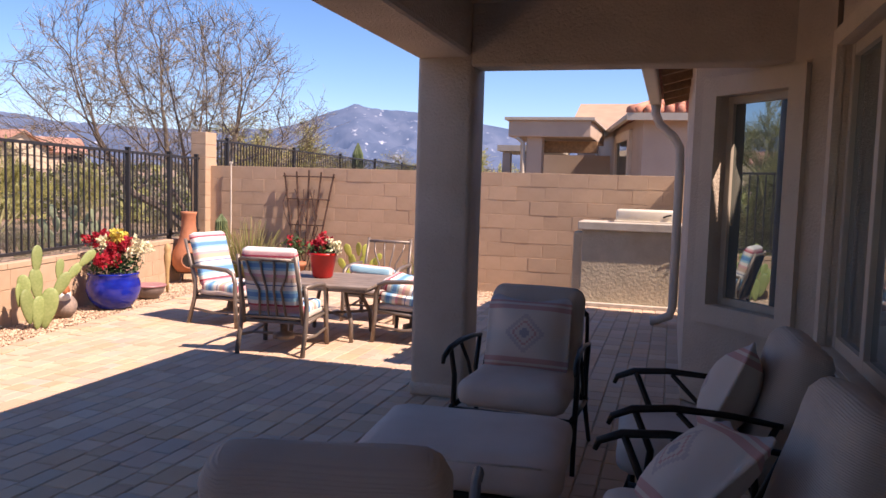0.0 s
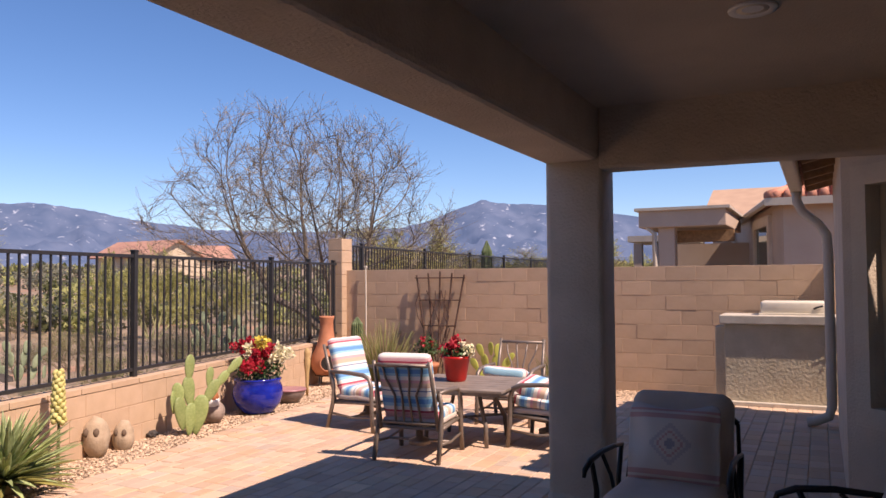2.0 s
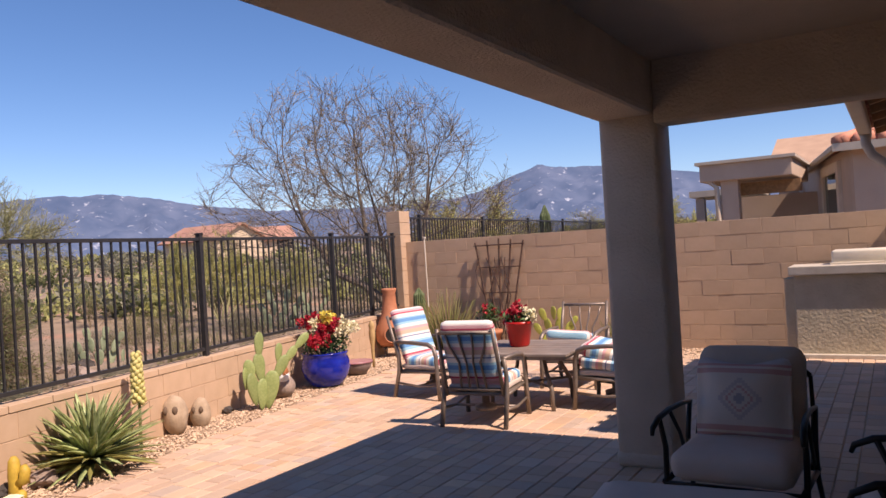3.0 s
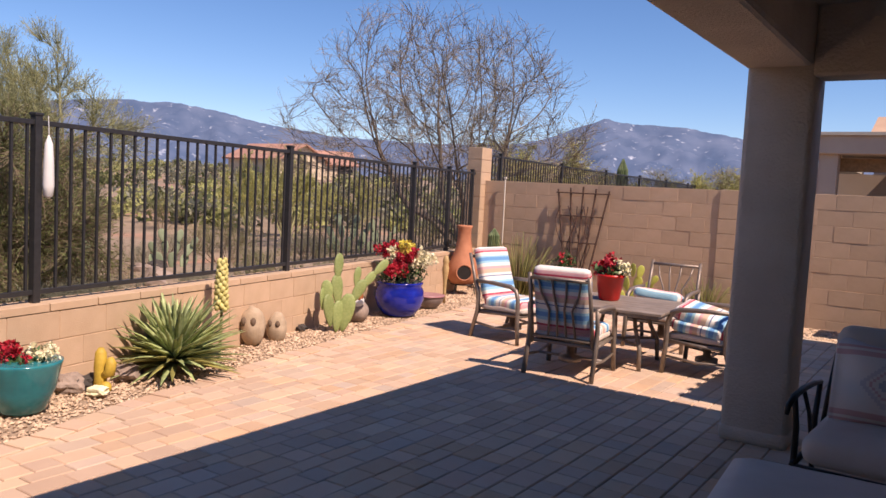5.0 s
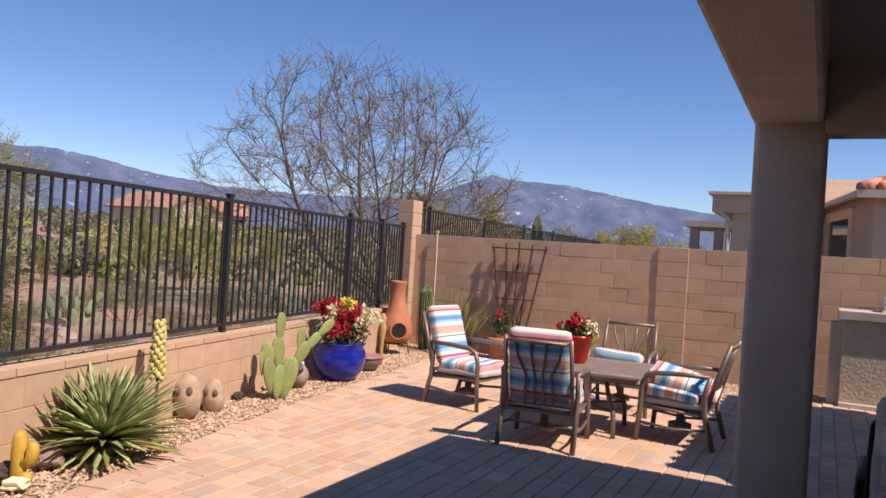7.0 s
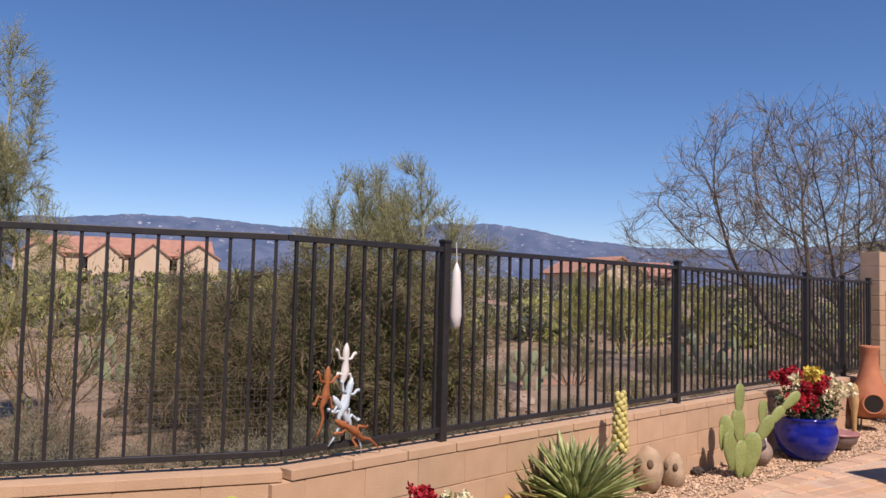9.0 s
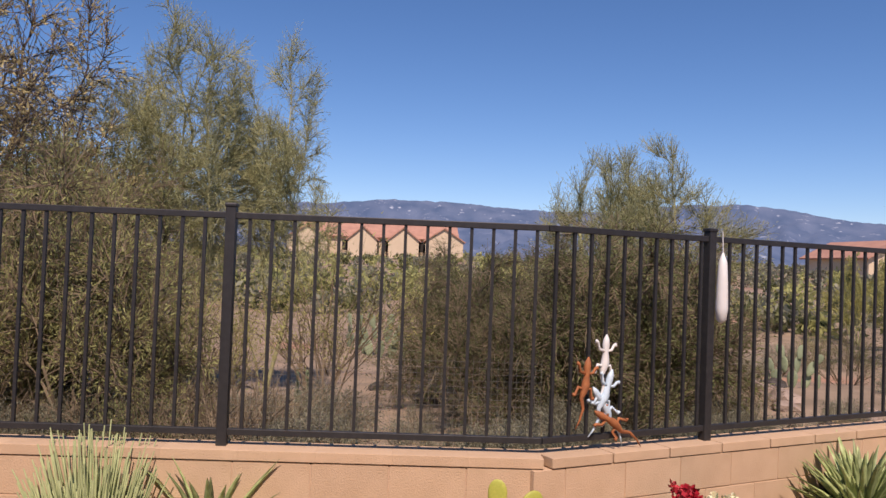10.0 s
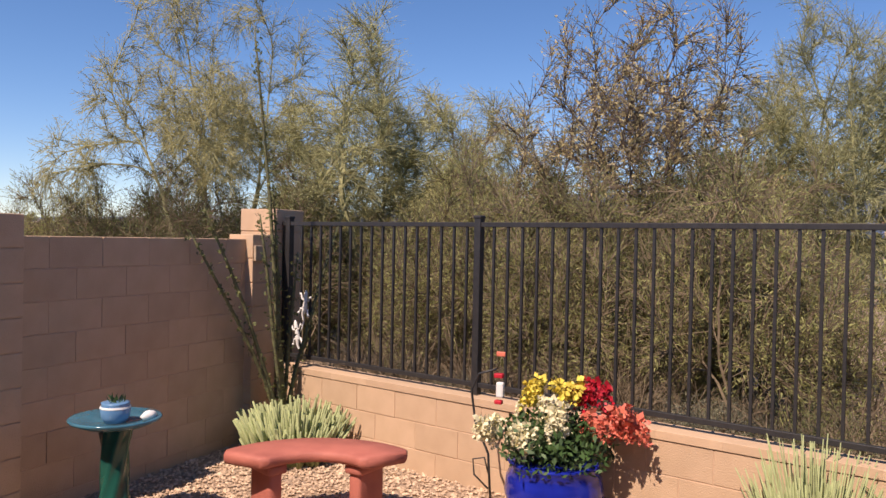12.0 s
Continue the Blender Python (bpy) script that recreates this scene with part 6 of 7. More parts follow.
STEM_PALO = [[(0, 0, -0.1), (0.03, 0, 0.5), (0.0, 0.05, 1.1), (-0.1, 0.05, 1.6)], [(0, 0, -0.1), (0.18, 0.05, 0.5), (0.4, 0.1, 1.1), (0.55, 0.05, 1.7)], [(0, 0, -0.1), (-0.15, -0.1, 0.5), (-0.4, -0.2, 1.0), (-0.6, -0.2, 1.5)], [(0, 0, -0.1), (0.0, 0.2, 0.6), (0.1, 0.5, 1.3)]]
TALL_CROWN = [(-0.15, 0, 2.6, 0.75, 1.1), (0.5, 0.1, 3.1, 0.5, 0.9), (-0.5, -0.1, 3.6, 0.42, 0.8), (0.2, 0.1, 4.2, 0.36, 0.75), (0.85, -0.1, 2.2, 0.45, 0.6), (-0.85, 0.1, 2.3, 0.45, 0.7), (0.0, 0.6, 2.6, 0.6, 1.0), (0.1, -0.6, 2.8, 0.55, 1.0), (0.7, 0.1, 4.0, 0.25, 0.4)]
WIDE_CROWN = [(-0.2, 0, 2.3, 0.9, 0.8), (0.8, 0.2, 2.6, 0.6, 0.75), (-1.1, -0.1, 2.5, 0.6, 0.7), (-0.4, 0.1, 3.5, 0.5, 0.7), (0.5, 0.0, 3.7, 0.4, 0.6), (1.5, 0.0, 2.0, 0.5, 0.5), (-1.7, 0.1, 1.9, 0.55, 0.5), (0.1, 0.9, 2.4, 0.7, 0.8), (0.0, -0.9, 2.3, 0.7, 0.8), (-1.0, 0.2, 3.5, 0.3, 0.45), (1.0, 0.2, 3.3, 0.3, 0.5)]
BROOM_CROWN = [(-0.9, 0, 2.3, 0.5, 0.7), (-0.45, 0.1, 2.7, 0.4, 0.85), (0.1, 0, 2.5, 0.5, 0.8), (0.5, 0.0, 2.9, 0.4, 0.75), (0.95, 0.1, 2.3, 0.45, 0.6), (1.35, 0.0, 1.9, 0.4, 0.5), (0, 0.7, 2.3, 0.6, 0.8), (0, -0.7, 2.3, 0.6, 0.8), (-0.1, 0, 1.5, 1.1, 0.7)]
OPEN_CROWN = [(-0.2, 0, 2.9, 0.9, 1.0), (0.8, 0.1, 2.9, 0.7, 1.0), (-1.1, 0, 2.6, 0.7, 0.9), (0.1, 0.1, 3.9, 0.7, 0.7), (-0.8, 0, 3.7, 0.5, 0.6), (0.9, 0, 3.8, 0.5, 0.6), (-1.7, 0, 2.0, 0.45, 0.4), (1.5, 0, 2.2, 0.45, 0.5), (0.0, 0.9, 2.8, 0.8, 0.9), (0.0, -0.9, 2.8, 0.8, 0.9)]
TALL_CROWN, WIDE_CROWN, BROOM_CROWN = ([(x, y, z, r * 0.82, h * 0.86) for x, y, z, r, h in c] for c in (TALL_CROWN, WIDE_CROWN, BROOM_CROWN))
paloA = crown_tree(31, STEM_PALO, TALL_CROWN, 900, 0.13, 0.17, 0.005, M_PVBARK, M_LEAF_PALE, 4200, 0.34, 42000, 0.046, 6.5, 0.08, 0.1)
paloB = crown_tree(32, STEM_PALO, WIDE_CROWN, 900, 0.13, 0.17, 0.005, M_PVBARK, M_LEAF_OLIVE2, 4200, 0.34, 42000, 0.046, 6.5, 0.16, 0.05)
broom = crown_tree(36, STEM_PALO, BROOM_CROWN, 800, 0.13, 0.17, 0.005, M_PVBARK, M_LEAF_PALE, 4000, 0.36, 42000, 0.048, 6.5, -0.1, 0.6)
leafy = crown_tree(33, MESQ_STEMS, OPEN_CROWN, 750, 0.14, 0.20, 0.006, M_BARK, M_LEAF_BROWN, 3000, 0.36, 14000, 0.052, 2.6, 0.05, 0.05, 0.3)
paloC = tree_meshes(35, 5, (1.9, (8, 46)), BUSH_SPEC, 0.05, M_PVBARK, M_LEAF_YELLOW, 9000, 0.10, 4, "palo")

PV = "feathery olive-green palo verde tree beyond the fence"
MQ = "brownish mesquite tree with dark branches beyond the fence"
for az, dist, h, w, rot, ms, lab, nm in ((-60.5, 12.8, 3.95, 1.65, 55, broom, "upright broom-like olive palo verde tree beyond the fence", "palo_verde_tree"), (-86.6, 10.0, 4.75, 0.80, 80, paloA, PV, "palo_verde_tree"), (-92.6, 9.8, 4.95, 1.15, 200, paloA, PV, "palo_verde_tree"), (-97.3, 10.3, 4.0, 1.4, 250, paloB, PV, "palo_verde_tree"), (-104.8, 9.6, 4.9, 1.9, 100, leafy, MQ, "mesquite_tree"), (-111, 11.5, 3.6, 1.9, 120, paloB, PV, "palo_verde_tree"), (-117, 10.6, 3.85, 1.7, 300, paloB, PV, "palo_verde_tree"), (-123.5, 10.8, 4.9, 1.7, 10, paloA, PV, "palo_verde_tree"), (-134, 11.2, 5.2, 2.0, 130, paloB, PV, "palo_verde_tree")):
    x, y, z = at_az(az, dist)
    plant(nm, ms, pose(x, y, z - 0.05, 0, 0, rot) @ fitted(ms, h, w), lab, "tree")
for az, dist, h, w, rot in ((-28.5, 21, 2.9, 2.1, 70), (-17, 30, 2.6, 1.8, 10), (-13.5, 33, 2.8, 2.0, 200), (-20, 36, 2.3, 2.0, 100), (-41, 26, 1.9, 1.5, 50), (-70, 30, 2.2, 1.2, 60), (-48.5, 24, 2.6, 1.2, 90), (-10.5, 30, 2.6, 2.0, 20), (-66, 17, 2.8, 1.1, 90), (-46, 22, 2.6, 1.4, 10)):
    x, y, z = at_az(az, dist, (0, 0))
    plant("palo_verde_tree", paloC, pose(x, y, z - 0.1, 0, 0, rot) @ fitted(paloC, h, w), "distant yellow-green palo verde tree", "tree")

BUSH = [(5, 0.6, 30, 0.05, 0.15, 4, 3), (4, 0.6, 35, 0.05, 0.2, 2, 3), (0, 0, 0, 0.03, 0.25, 1, 3)]
bushes = []
for i, (lf, n, first) in enumerate(((M_LEAF_DARK, 1600, (0.75, (8, 60))), (M_LEAF_DARK, 1500, (0.7, (8, 55))), (M_LEAF_GREY, 2600, (0.5, (10, 70))), (M_LEAF_OLIVE, 1600, (0.75, (6, 50))), (M_LEAF_YELLOW, 1900, (0.9, (5, 55))), (M_STRAW, 500, (0.5, (8, 65))))):
    bushes.append(tree_meshes(50 + i, 9, first, BUSH, 0.012, M_TWIG, lf, int(n * 1.7), 0.032, 4.0, "bush"))
BUSH_LABEL = ("dark green creosote bush in the desert", "dark green creosote bush in the desert", "grey-green sage bush in the desert", "olive-green bush growing in the desert", "yellow-green dense desert bush", "dry straw-coloured brush in the desert")
rng = random.Random(77)
placed = []
count = 0
for _ in range(6000):
    y = rng.uniform(-11, 34)
    d = 0.6 + 22 * rng.random() ** 1.5
    fx = fence_x(min(max(y, -5), 11))
    x = fx - d
    if y > 11 and x > -8.2 - (y - 11) * 0.1:
        continue
    az = math.degrees(math.atan2(x + 1.4, y))
    gap = (0.55 if az < -82 else 0.42) + 0.02 * d
    if az < -82 and d > 6 or any((x - a) ** 2 + (y - b) ** 2 < gap ** 2 for a, b in placed) or count >= 110:
        continue
    if az < -82:
        kind = rng.choice((4, 3, 3, 4, 5, 0)) if d > 1.5 else rng.choice((2, 5, 2))
        s = rng.uniform(1.0, 1.5) if d > 1.5 else rng.uniform(0.4, 0.6)
    elif az < -56 and d > 3:
        kind = rng.choice((0, 0, 1, 1, 2))
        s = rng.uniform(0.8, 1.3)
    else:
        kind = rng.choice((0, 1, 2, 2, 3, 5, 2))
        s = rng.uniform(0.5, 1.05)
    if d < 2.2 and -78 < az < -45:
        kind, s = rng.choice((2, 2, 5)), rng.uniform(0.35, 0.6)
    if -80 < az < -68 and 2.2 < d < 6:
        if rng.random() < 0.6:
            continue
        s = min(s, 0.5)
    placed.append((x, y))
    count += 1
    plant("desert_bush", bushes[kind], pose(x, y, ground_z(x, y) - 0.03, 0, 0, rng.uniform(0, 360)) @ Matrix.Scale(s, 4), BUSH_LABEL[kind], "bush", "desert bushes beyond the fence")


THICK_STEMS = [[(0, 0, -0.1), (0.05 * math.cos(a), 0.05 * math.sin(a), 0.1), (0.2 * math.cos(a), 0.2 * math.sin(a), 0.35)] for a in (0.3, 1.5, 2.9, 4.1, 5.3)]
THICK_CROWN = [(0.0, 0.0, 0.75, 0.4, 0.5), (0.5, 0.1, 0.7, 0.3, 0.4), (-0.5, 0.1, 0.75, 0.3, 0.45), (0.1, 0.5, 0.75, 0.3, 0.4), (-0.1, -0.5, 0.7, 0.3, 0.4), (0.3, -0.2, 1.25, 0.25, 0.3), (-0.3, 0.25, 1.3, 0.22, 0.3), (0.4, 0.5, 0.35, 0.3, 0.25), (-0.5, -0.4, 0.35, 0.3, 0.25)]
thick = [crown_tree(70 + i, THICK_STEMS, THICK_CROWN, 420, 0.09, 0.13, 0.0035, M_TWIG, lf, 2400, 0.26, 19000, 0.034, 4.2, 0.05, 0.1) for i, lf in enumerate((M_LEAF_OLIVE, M_LEAF_YELLOW, M_LEAF_DARK))]
THICK_LABEL = ("dense olive-green thicket behind the fence", "dense yellow-green thicket behind the fence", "dense dark green creosote thicket behind the fence")
spots = []
for _ in range(1500):
    y = rng.uniform(-11, -0.6)
    d = rng.uniform(1.7, 5.5)
    x = fence_x(max(y, -5)) - d
    if len(spots) >= 42 or y > -1.3 and d > 3.5 or any((x - a) ** 2 + (y - b) ** 2 < 0.55 for a, b in spots):
        continue
    spots.append((x, y))
    k = rng.choice((0, 1, 0, 2, 2))
    plant("desert_bush", thick[k], pose(x, y, ground_z(x, y) - 0.03, 0, 0, rng.uniform(0, 360)) @ Matrix.Diagonal((rng.uniform(0.95, 1.3), 1.1, rng.uniform(1.15, 1.6), 1)), THICK_LABEL[k], "bush", "desert bushes beyond the fence")
for _ in range(24):
    x, y, z = at_az(rng.uniform(-73, -56), rng.uniform(7.2, 12.5))
    k = 2
    plant("desert_bush", thick[k], pose(x, y, z - 0.03, 0, 0, rng.uniform(0, 360)) @ Matrix.Scale(rng.uniform(0.8, 1.25), 4), THICK_LABEL[k], "bush", "desert bushes beyond the fence")
for _ in range(68):
    y = rng.uniform(-5.5, 9.5) if _ % 2 else rng.uniform(-1.5, 5.0)
    d = rng.uniform(0.45, 3.2)
    x = fence_x(y) - d
    kind = rng.choice((2, 2, 5, 2, 0))
    if d > 1.2 and -80 < math.degrees(math.atan2(x + 1.4, y)) < -69:
        continue
    plant("desert_bush", bushes[kind], pose(x, y, ground_z(x, y) - 0.03, 0, 0, rng.uniform(0, 360)) @ Matrix.Scale(rng.uniform(0.5, 0.8), 4), BUSH_LABEL[kind], "bush", "desert bushes beyond the fence")


for _ in range(46):
    y = rng.uniform(-1.5, 4.5)
    x = fence_x(y) - rng.uniform(0.5, 3.0)
    plant("desert_bush", bushes[2], pose(x, y, ground_z(x, y) - 0.03, 0, 0, rng.uniform(0, 360)) @ Matrix.Scale(rng.uniform(0.4, 0.7), 4), BUSH_LABEL[2], "bush", "desert bushes beyond the fence")
for _ in range(56):
    y = rng.uniform(-5.0, 0.5)
    x = fence_x(y) - rng.uniform(0.5, 2.2)
    plant("dry_brush", (bushes[5][0],), pose(x, y, ground_z(x, y) - 0.03, 0, 0, rng.uniform(0, 360)) @ Matrix.Scale(rng.uniform(0.7, 1.4), 4), "leafless dry brown brush at the fence foot", "bush", "dry brush by the fence")
for az, dist, h, w, k in ((-28.5, 20, 3.1, 2.2, 1), (-26, 24, 2.6, 2.2, 1), (-17.5, 30, 2.6, 2.4, 0), (-14.5, 33, 2.7, 2.6, 1), (-12, 29, 2.5, 2.2, 0), (-20.5, 36, 2.5, 2.4, 2), (-23, 40, 2.4, 2.6, 0)):
    x, y, z = at_az(az, dist, (0, 0))
    plant("desert_bush", thick[k], pose(x, y, z, 0, 0, dist * 31) @ fitted(thick[k], h, w), "large yellow-green bush beyond the garden wall", "bush")


def far_scrub():
    rng = random.Random(8)
    for mat_, seed, cnt in ((M_LEAF_DARK, 1, 500), (M_LEAF_OLIVE, 2, 800), (M_LEAF_GREY, 3, 900)):
        verts, faces = [], []
        for _ in range(cnt):
            az = rng.uniform(-150, -8)
            dist = 24 + 110 * rng.random() ** 1.3
            x, y, z = at_az(az, dist)
            if x > -9.5 and y < 40:
                continue
            r = rng.uniform(0.35, 0.85)
            v, f = leaf_quads(ball_points(70, r, r, r * 0.75, rng, (x, y, z + r * 0.5), 0.3), 0.22 + dist * 0.002, rng, 2.0, 0.4)
            k = len(verts)
            verts += v
            faces += [tuple(i + k for i in q) for q in f]
        tagged(new("far_scrub", from_lists("far_scrub", verts, faces, mat_)), "low green and grey desert scrub in the distance", "scrub", kind="stuff")


far_scrub()

WILD = [(0, 0, 0, 0.30, 3, 0), (0.16, 0.05, 0, 0.28, 14, 30), (-0.18, 0, 0, 0.30, -14, 10), (0.05, 0.1, 0.24, 0.27, 6, 60), (-0.1, 0, 0.25, 0.26, -8, -20), (0.22, 0.02, 0.22, 0.25, 24, 10), (-0.28, 0.04, 0.24, 0.24, -26, 0), (0.08, 0.1, 0.46, 0.23, 12, 30), (-0.14, 0, 0.46, 0.24, -14, 20), (0.32, 0.0, 0.4, 0.2, 30, 0), (0.36, 0.1, 0, 0.26, 10, 80), (-0.36, 0.1, 0, 0.25, -8, 70)]
for az, dist, s, rot in ((-57.8, 9.4, 1.15, 60), (-59.5, 9.2, 0.9, 20), (-78.5, 15.5, 1.3, 40), (-80.5, 16.5, 1.1, 10), (-75.0, 15.0, 0.9, 70), (-38, 15.5, 1.2, 20), (-35.5, 15.0, 1.1, 80), (-50, 12, 0.9, 40), (-84, 9.0, 0.6, 10)):
    x, y, z = at_az(az, dist)
    prickly_pear("pale green wild prickly pear clump in the desert", pose(x, y, z - 0.03, 0, 0, rot) @ Matrix.Scale(s, 4), PAD_PALE_ME, WILD)
for k in range(26):
    x, y, z = at_az(rng.uniform(-85, -45), rng.uniform(5.5, 12))
    ob = mesh_ob("rock", blob(0.16, 0.13, 0.09, k, 0.5, 2, 0.3), M_ROCK if k % 3 else M_ROCK_DK, None)
    ob.matrix_basis = pose(x, y, z + 0.02, 0, 0, rng.uniform(0, 360)) @ Matrix.Scale(rng.uniform(0.6, 1.6), 4)
    tagged(ob, "weathered stone lying on desert soil", "rock", "stones in the desert")


# ---- houses ----
def gable_house(label, m, w, d, h, rise, wins, wall_mat, roof_mat, over=0.5):
    """Ridge along x; front faces -y."""
    t = thing("house", label, "house", m)
    part("wall", box(0, 0, h / 2, w, d, h), wall_mat, t)
    for sx in (-1, 1):
        g = bmesh.new()
        a, b, c = g.verts.new((sx * w / 2, -d / 2, h)), g.verts.new((sx * w / 2, d / 2, h)), g.verts.new((sx * w / 2, 0, h + rise))
        e, f, k = g.verts.new((sx * (w / 2 - 0.2), -d / 2, h)), g.verts.new((sx * (w / 2 - 0.2), d / 2, h)), g.verts.new((sx * (w / 2 - 0.2), 0, h + rise))
        for q in ((a, b, c), (e, f, k), (a, b, f, e), (b, c, k, f), (a, c, k, e)):
            g.faces.new(q)
        part("gable", g, wall_mat, t)
    slope = math.atan2(rise, d / 2)
    ln = (d / 2 + over) / math.cos(slope)
    for sy in (-1, 1):
        p = box(0, 0, 0, w + 2 * over, ln, 0.16)
        bmesh.ops.transform(p, matrix=Matrix.Translation((0, sy * (d / 2 + over) / 2, h + rise - math.tan(slope) * (d / 2 + over) / 2 + 0.1)) @ Matrix.Rotation(-sy * slope, 4, "X"), verts=p.verts)
        part("roof", p, roof_mat, t, "pinkish clay tile roof slope")
    for x, z, ww, hh in wins:
        wd = part("window", box(x, -d / 2 - 0.02, z, ww, 0.08, hh), M_DARK, t, "near-black box standing for a shaded window opening")
        part("sill", box(x, -d / 2 - 0.05, z - hh / 2 - 0.06, ww + 0.3, 0.12, 0.1), wall_mat, wd)
    return t


def place_house(az, dist, turn=0):
    x, y, z = at_az(az, dist)
    return pose(x, y, z, 0, 0, -az + turn)


FH = "cream stucco house with pink tile roof across the desert"
gable_house(FH, place_house(-79, 116), 22, 9, 2.7, 2.2, [(-4, 1.4, 2.4, 1.5), (2, 1.4, 3.0, 1.6), (6, 1.4, 2.0, 1.4)], M_FARWALL, M_ROOFFAR)
for az, w in ((-84.2, 5.5), (-80.2, 4.0), (-77.2, 4.2), (-74.2, 5.2)):
    gable_house("cream stucco gabled wing of a far house", place_house(az, 110, 90), 5, w, 2.5, 1.7, [(0, 1.2, 1.4, 1.2)], M_FARWALL, M_ROOFFAR, 0.3)
gable_house("tan house with brown tile gable roof in the desert", place_house(-45.9, 86, -52), 9, 6.0, 2.0, 1.5, [], M_FARWALL, M_ROOFFAR)
gable_house("low tan house with tile roof in the desert", place_house(-43.2, 95, 10), 8, 7, 1.9, 1.5, [(3, 1.3, 1.8, 1.2)], M_FARWALL, M_ROOFFAR)


def neighbour():
    t = thing("neighbour_house", "pinkish stucco neighbouring house with red tile roof", "house")
    Y = 17.0
    bay = prism([(-0.5, 15.95), (6.5, 15.95), (6.5, 22.5), (-1.95, 22.5)], 0, 3.0)
    part("wall", bay, M_NSTUCCO, t, "pinkish tan stucco wall with a slanted side")
    w = new("window")
    w.parent = t
    ang = math.atan2(15.95 - 22.5, -0.5 + 1.95)
    w.matrix_basis = Matrix.Translation((-0.5 - 1.45 * 0.33, 15.95 + 6.55 * 0.33, 1.95)) @ Matrix.Rotation(ang, 4, "Z")
    bm = bmesh.new()
    for cx, cz, sx, sz in ((-0.92, 0, 0.24, 1.75), (0.92, 0, 0.24, 1.75), (0, 0.78, 1.6, 0.2), (0, -0.78, 1.6, 0.2)):
        add_box(bm, cx, -0.03, cz, sx, 0.08, sz)
    part("surround", bm, M_TRIMSTUCCO, w)
    part("pane", box(0, -0.012, 0, 1.6, 0.02, 1.36), M_GLASSDARK, w, "dark reflective glass")
    # hip roof with barrel tiles
    roof = bmesh.new()
    A = [(-0.74, 15.6, 3.02), (7.0, 15.6, 3.02), (7.0, 24, 3.02), (-2.25, 24, 3.02)]
    lo = [roof.verts.new(p) for p in A]
    hi = [roof.verts.new(p) for p in ((1.6, 18.6, 3.95), (7.0, 18.6, 3.95), (7.0, 21, 3.95), (1.2, 21, 3.95))]
    for k in range(4):
        roof.faces.new((lo[k], lo[(k + 1) % 4], hi[(k + 1) % 4], hi[k]))
    roof.faces.new(hi)
    roof.faces.new(lo[::-1])
    part("roof", roof, M_TILE, t, "hipped clay tile roof")
    tile = bmesh.new()
    add_tube(tile, [(0, 0, 0), (0, 0.42, 0.13)], [0.088, 0.07], 8)
    tm = mesh_of(tile, "tile", M_TILE, True)
    for i in range(26):
        x = -0.60 + 0.20 * i
        for j in range(8):
            yy, zz = 15.58 + 0.37 * j, 3.06 + 0.1147 * j
            if x > -0.74 + (yy - 15.6) * 0.78 - 0.05:
                shared("tile", tm, t, pose(x, yy, zz))
    for j in range(9):
        u = j / 8
        shared("tile", tm, t, pose(-0.74 + 2.3 * u, 15.6 + 2.95 * u, 3.06 + 0.95 * u, 0, 0, -38) @ Matrix.Scale(1.2, 4))
    part("eave_board", box(3.1, 15.58, 2.96, 7.8, 0.05, 0.14), M_GUTTER, t)
    part("eave_side", tube([(-0.76, 15.6, 2.97), (-2.25, 24, 2.97)], 0.07, 6), M_GUTTER, t)
    part("gutter", tube([(-2.05, 22.6, 2.9), (-2.08, 22.5, 2.75), (-1.95, 22.1, 2.5), (-1.86, 22.0, 2.4), (-1.86, 22.0, 0.0)], 0.05, 8), M_GUTTER, t, "", True)
    # flat patio cover
    part("patio_roof", box(-2.45, Y + 1.2, 2.80, 1.75, 3.2, 0.36, 0.02), M_NSTUCCO, t, "flat stucco patio roof edge")
    part("patio_fascia", box(-2.45, Y + 1.2, 3.0, 1.9, 3.35, 0.06), M_GUTTER, t)
    part("patio_column", box(-2.78, Y - 0.1, 1.32, 0.34, 0.34, 2.64, 0.02), M_NSTUCCO, t)
    part("patio_back", box(-2.0, Y + 3.2, 1.2, 2.4, 0.1, 2.4), M_NSTUCCO, t)
    part("patio_header", box(-2.1, Y + 0.35, 2.45, 1.2, 0.2, 0.25), M_WOODBROWN, t)
    part("downspout", tube([(-3.28, Y - 0.3, 2.94), (-3.25, Y - 0.35, 2.7), (-3.02, Y - 0.3, 2.5), (-2.98, Y - 0.3, 0.0)], 0.05, 8), M_GUTTER, t, "", True)
    part("side_cover", box(-3.75, Y + 5.5, 2.62, 1.7, 2.4, 0.16), M_GUTTER, t)
    for x in (-4.35, -3.75):
        part("side_post", box(x, Y + 4.5, 1.25, 0.22, 0.22, 2.5), M_NSTUCCO, t)
    # tan roof beyond
    
    gable_house("tan roofed wing of the neighbouring house", pose(-1.15, Y + 9, 0), 3.0, 5.0, 3.2, 0.95, [(-0.4, 1.4, 0.8, 1.0)], M_NSTUCCO, M_TANROOF, 0.25)


M_GLASSDARK = mat("dark_glass", (0.05, 0.09, 0.10), None, 5, 0.05)
neighbour()
structure("ground_neighbour", box(-0.5, 21, -0.05, 16, 19, 0.06), M_DESERT, "bare soil of the neighbouring yard")


# ---- block, paver and gravel pieces ----
lay_blocks()


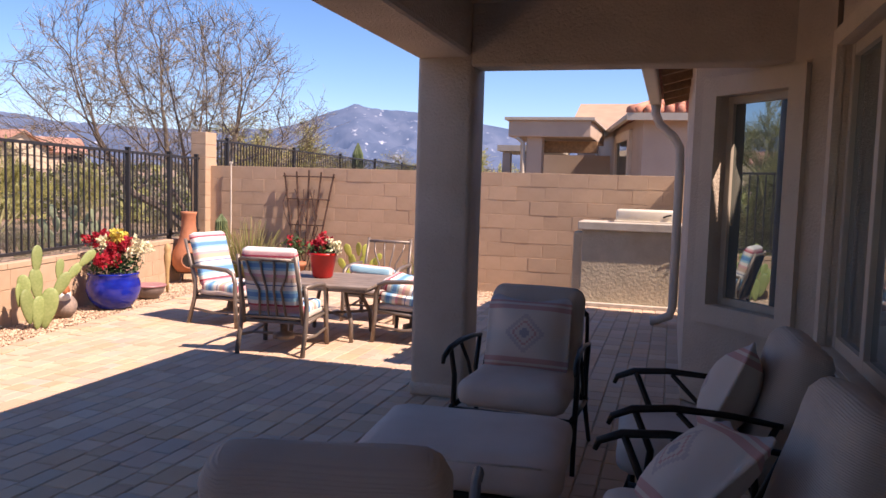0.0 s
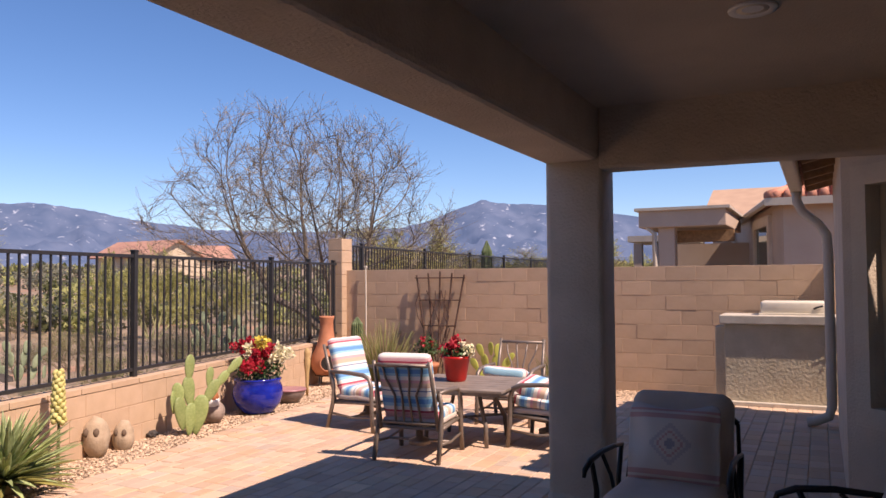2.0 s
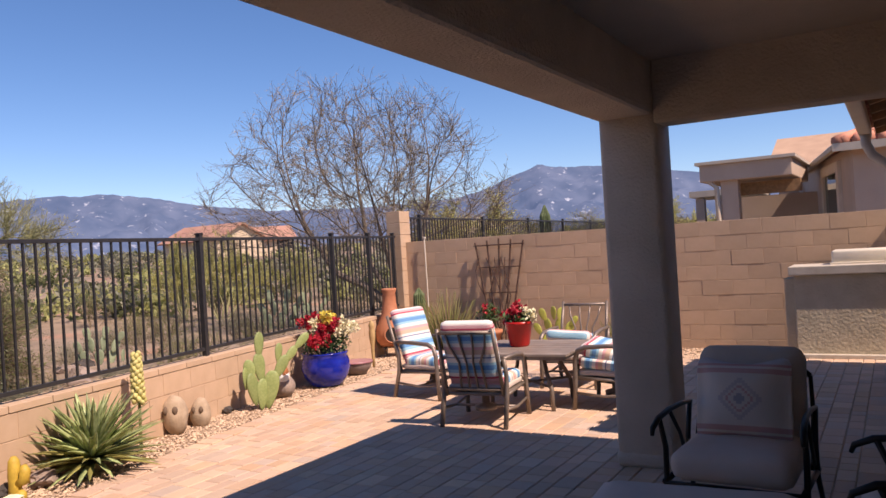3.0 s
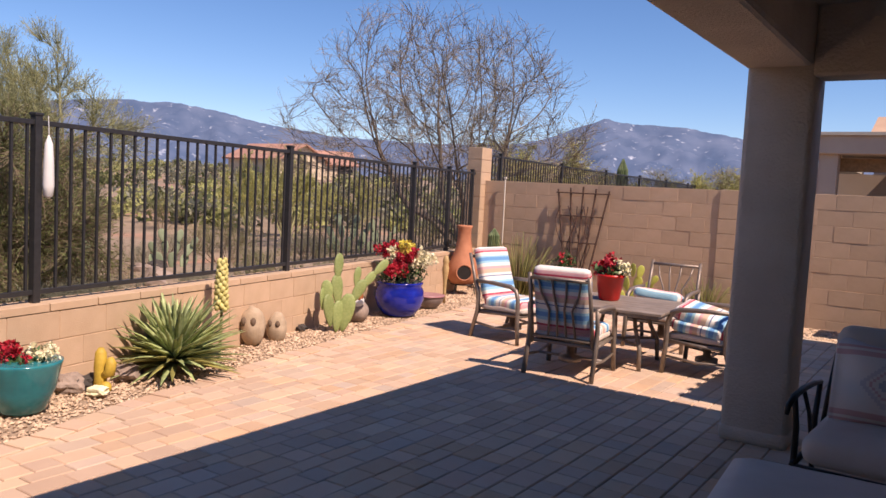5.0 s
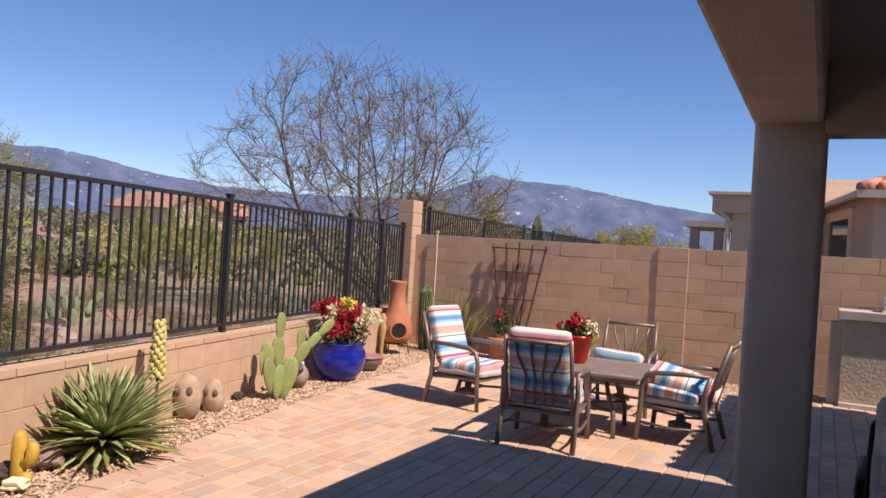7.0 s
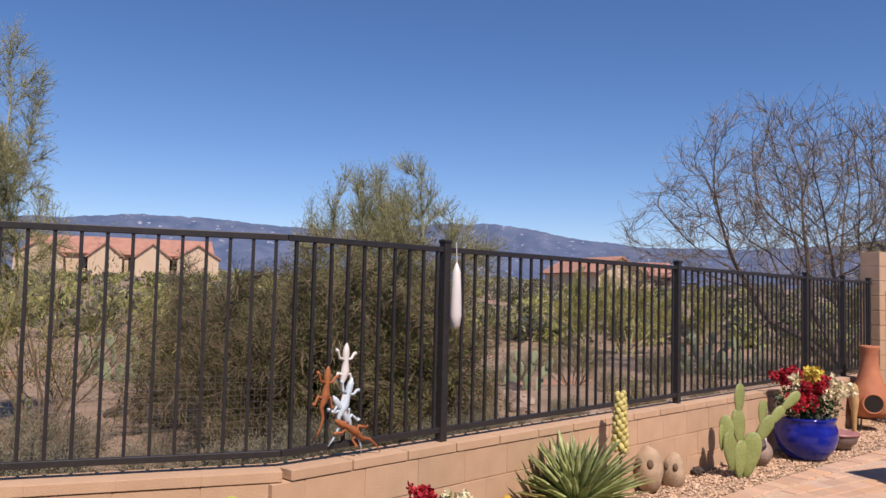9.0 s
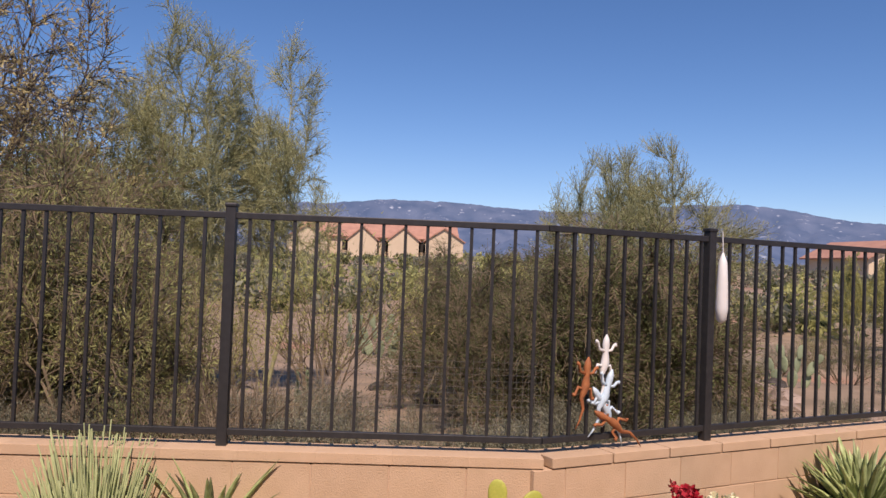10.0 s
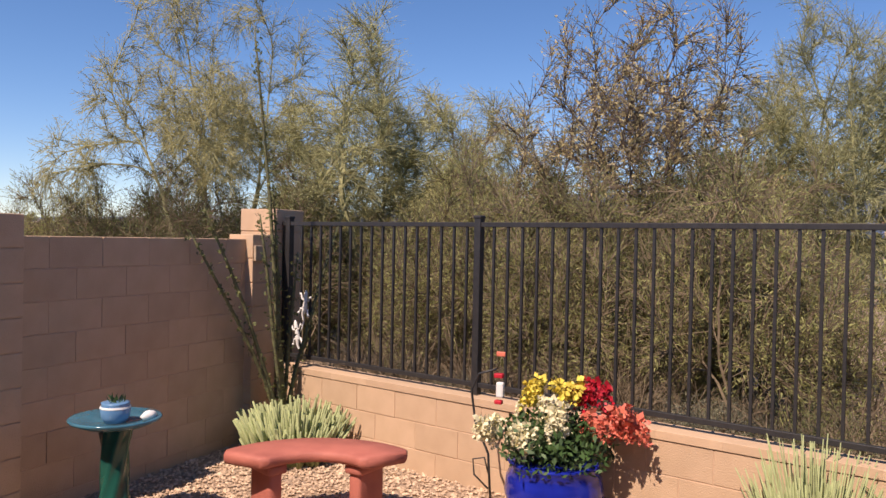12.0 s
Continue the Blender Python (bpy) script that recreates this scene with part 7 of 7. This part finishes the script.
def paver_lists(x0, y0, x1, y1, jig, z=0.0, gap=0.0026):
    """A paver with chamfered top edges."""
    g, c = gap, 0.006
    x0, y0, x1, y1 = x0 + g, y0 + g, x1 - g, y1 - g
    lo = [(x0, y0, -0.03), (x1, y0, -0.03), (x1, y1, -0.03), (x0, y1, -0.03)]
    mid = [(a, b, z + jig - 0.006) for a, b, _ in lo]
    top = [(x0 + c, y0 + c, z + jig), (x1 - c, y0 + c, z + jig), (x1 - c, y1 - c, z + jig), (x0 + c, y1 - c, z + jig)]
    f = [(8, 9, 10, 11)] + [(k, (k + 1) % 4, 4 + (k + 1) % 4, 4 + k) for k in range(4)] + [(4 + k, 4 + (k + 1) % 4, 8 + (k + 1) % 4, 8 + k) for k in range(4)]
    return lo + mid + top, f


def lay_pavers():
    rng = random.Random(12)
    floor = bpy.data.objects["floor"]
    verts, faces = [], []
    kinds = {}
    x = 1.0
    parts = 0
    col = 0
    while x > -6.1:
        w = (0.157, 0.157, 0.118)[col % 3]
        col += 1
        y = -5.6 + rng.uniform(0, 0.2)
        while y < 10.6:
            l = rng.choice((0.157, 0.157, 0.235, 0.235))
            xm, ym = x - w / 2, y + l / 2
            ok = xm - w / 2 > edge_x(ym) + 0.19 and (ym + l / 2 < 10.2 or xm > -1.2) and not (xm > 0.2 and ym > 5.0) and ym + l / 2 < 10.62
            if ok and not (xm > 0.98):
                jig = rng.gauss(0, 0.0012)
                if -3.4 < xm < -1.5 and 2.2 < ym < 8.3 and parts < 300:
                    key = (w, l)
                    if key not in kinds:
                        v, f = paver_lists(-w / 2, -l / 2, w / 2, l / 2, 0)
                        kinds[key] = from_lists("paver", v, f, M_PAVER)
                    shared("paver", kinds[key], floor, pose(xm, ym, jig))
                    parts += 1
                else:
                    v, f = paver_lists(x - w, y, x, y + l, jig)
                    k = len(verts)
                    verts += v
                    faces += [tuple(i + k for i in q) for q in f]
            y += l
        x -= w
    # border course across the edge
    for (xa, ya), (xb, yb) in zip(EDGE[1:], EDGE[2:]):
        d = Vector((xb - xa, yb - ya))
        n = max(1, int(d.length / 0.16))
        ang = math.atan2(d.y, d.x)
        for i in range(n):
            c = Vector((xa, ya)) + d * (i + 0.5) / n
            v, f = paver_lists(-d.length / n / 2, -0.19, d.length / n / 2, 0.0, rng.gauss(0.002, 0.002), 0.0, 0.009)
            m = Matrix.Translation((c.x, c.y, 0)) @ Matrix.Rotation(ang, 4, "Z")
            k = len(verts)
            verts += [m @ Vector(p) for p in v]
            faces += [tuple(i2 + k for i2 in q) for q in f]
    ob = new("pavers", from_lists("pavers", verts, faces, M_PAVER_I))
    ob.parent = floor
    tagged(ob, "tan and rose concrete pavers with sandy joints", kind="stuff")


lay_pavers()


def lay_gravel(n):
    rng = random.Random(3)
    base = [Vector((1, 0, 0)), Vector((0, 1, 0)), Vector((-1, 0, 0)), Vector((0, -1, 0)), Vector((0, 0, 0.8)), Vector((0, 0, -0.8))]
    tri = [(0, 1, 4), (1, 2, 4), (2, 3, 4), (3, 0, 4), (1, 0, 5), (2, 1, 5), (3, 2, 5), (0, 3, 5)]
    verts, faces = [], []
    made = 0
    while made < n:
        y = rng.uniform(-4.85, 11.15)
        x = rng.uniform(-7.1, 0.2)
        if x < fence_x(min(y, 11.0)) + 0.1:
            continue
        if x > edge_x(y) - 0.015 and 10.22 > y > -2.4:
            continue
        if y > 10.2 and x > -1.2:
            continue
        if y < -2.4 and x > -3.6:
            continue
        s = rng.uniform(0.008, 0.018)
        a = rng.uniform(0, 6.28)
        ca, sa = math.cos(a), math.sin(a)
        sx, sy, sz = s * rng.uniform(0.8, 1.5), s * rng.uniform(0.6, 1.1), s * rng.uniform(0.5, 0.9)
        k = len(verts)
        for b in base:
            px, py, pz = b.x * sx * rng.uniform(0.8, 1.2), b.y * sy * rng.uniform(0.8, 1.2), b.z * sz
            verts.append((x + ca * px - sa * py, y + sa * px + ca * py, -0.012 + pz + rng.uniform(-0.004, 0.008)))
        faces += [tuple(i + k for i in q) for q in tri]
        made += 1
    tagged(new("gravel", from_lists("gravel", verts, faces, M_GRAVEL)), "loose tan and cream gravel stones", "gravel", kind="stuff")


lay_gravel(40000)
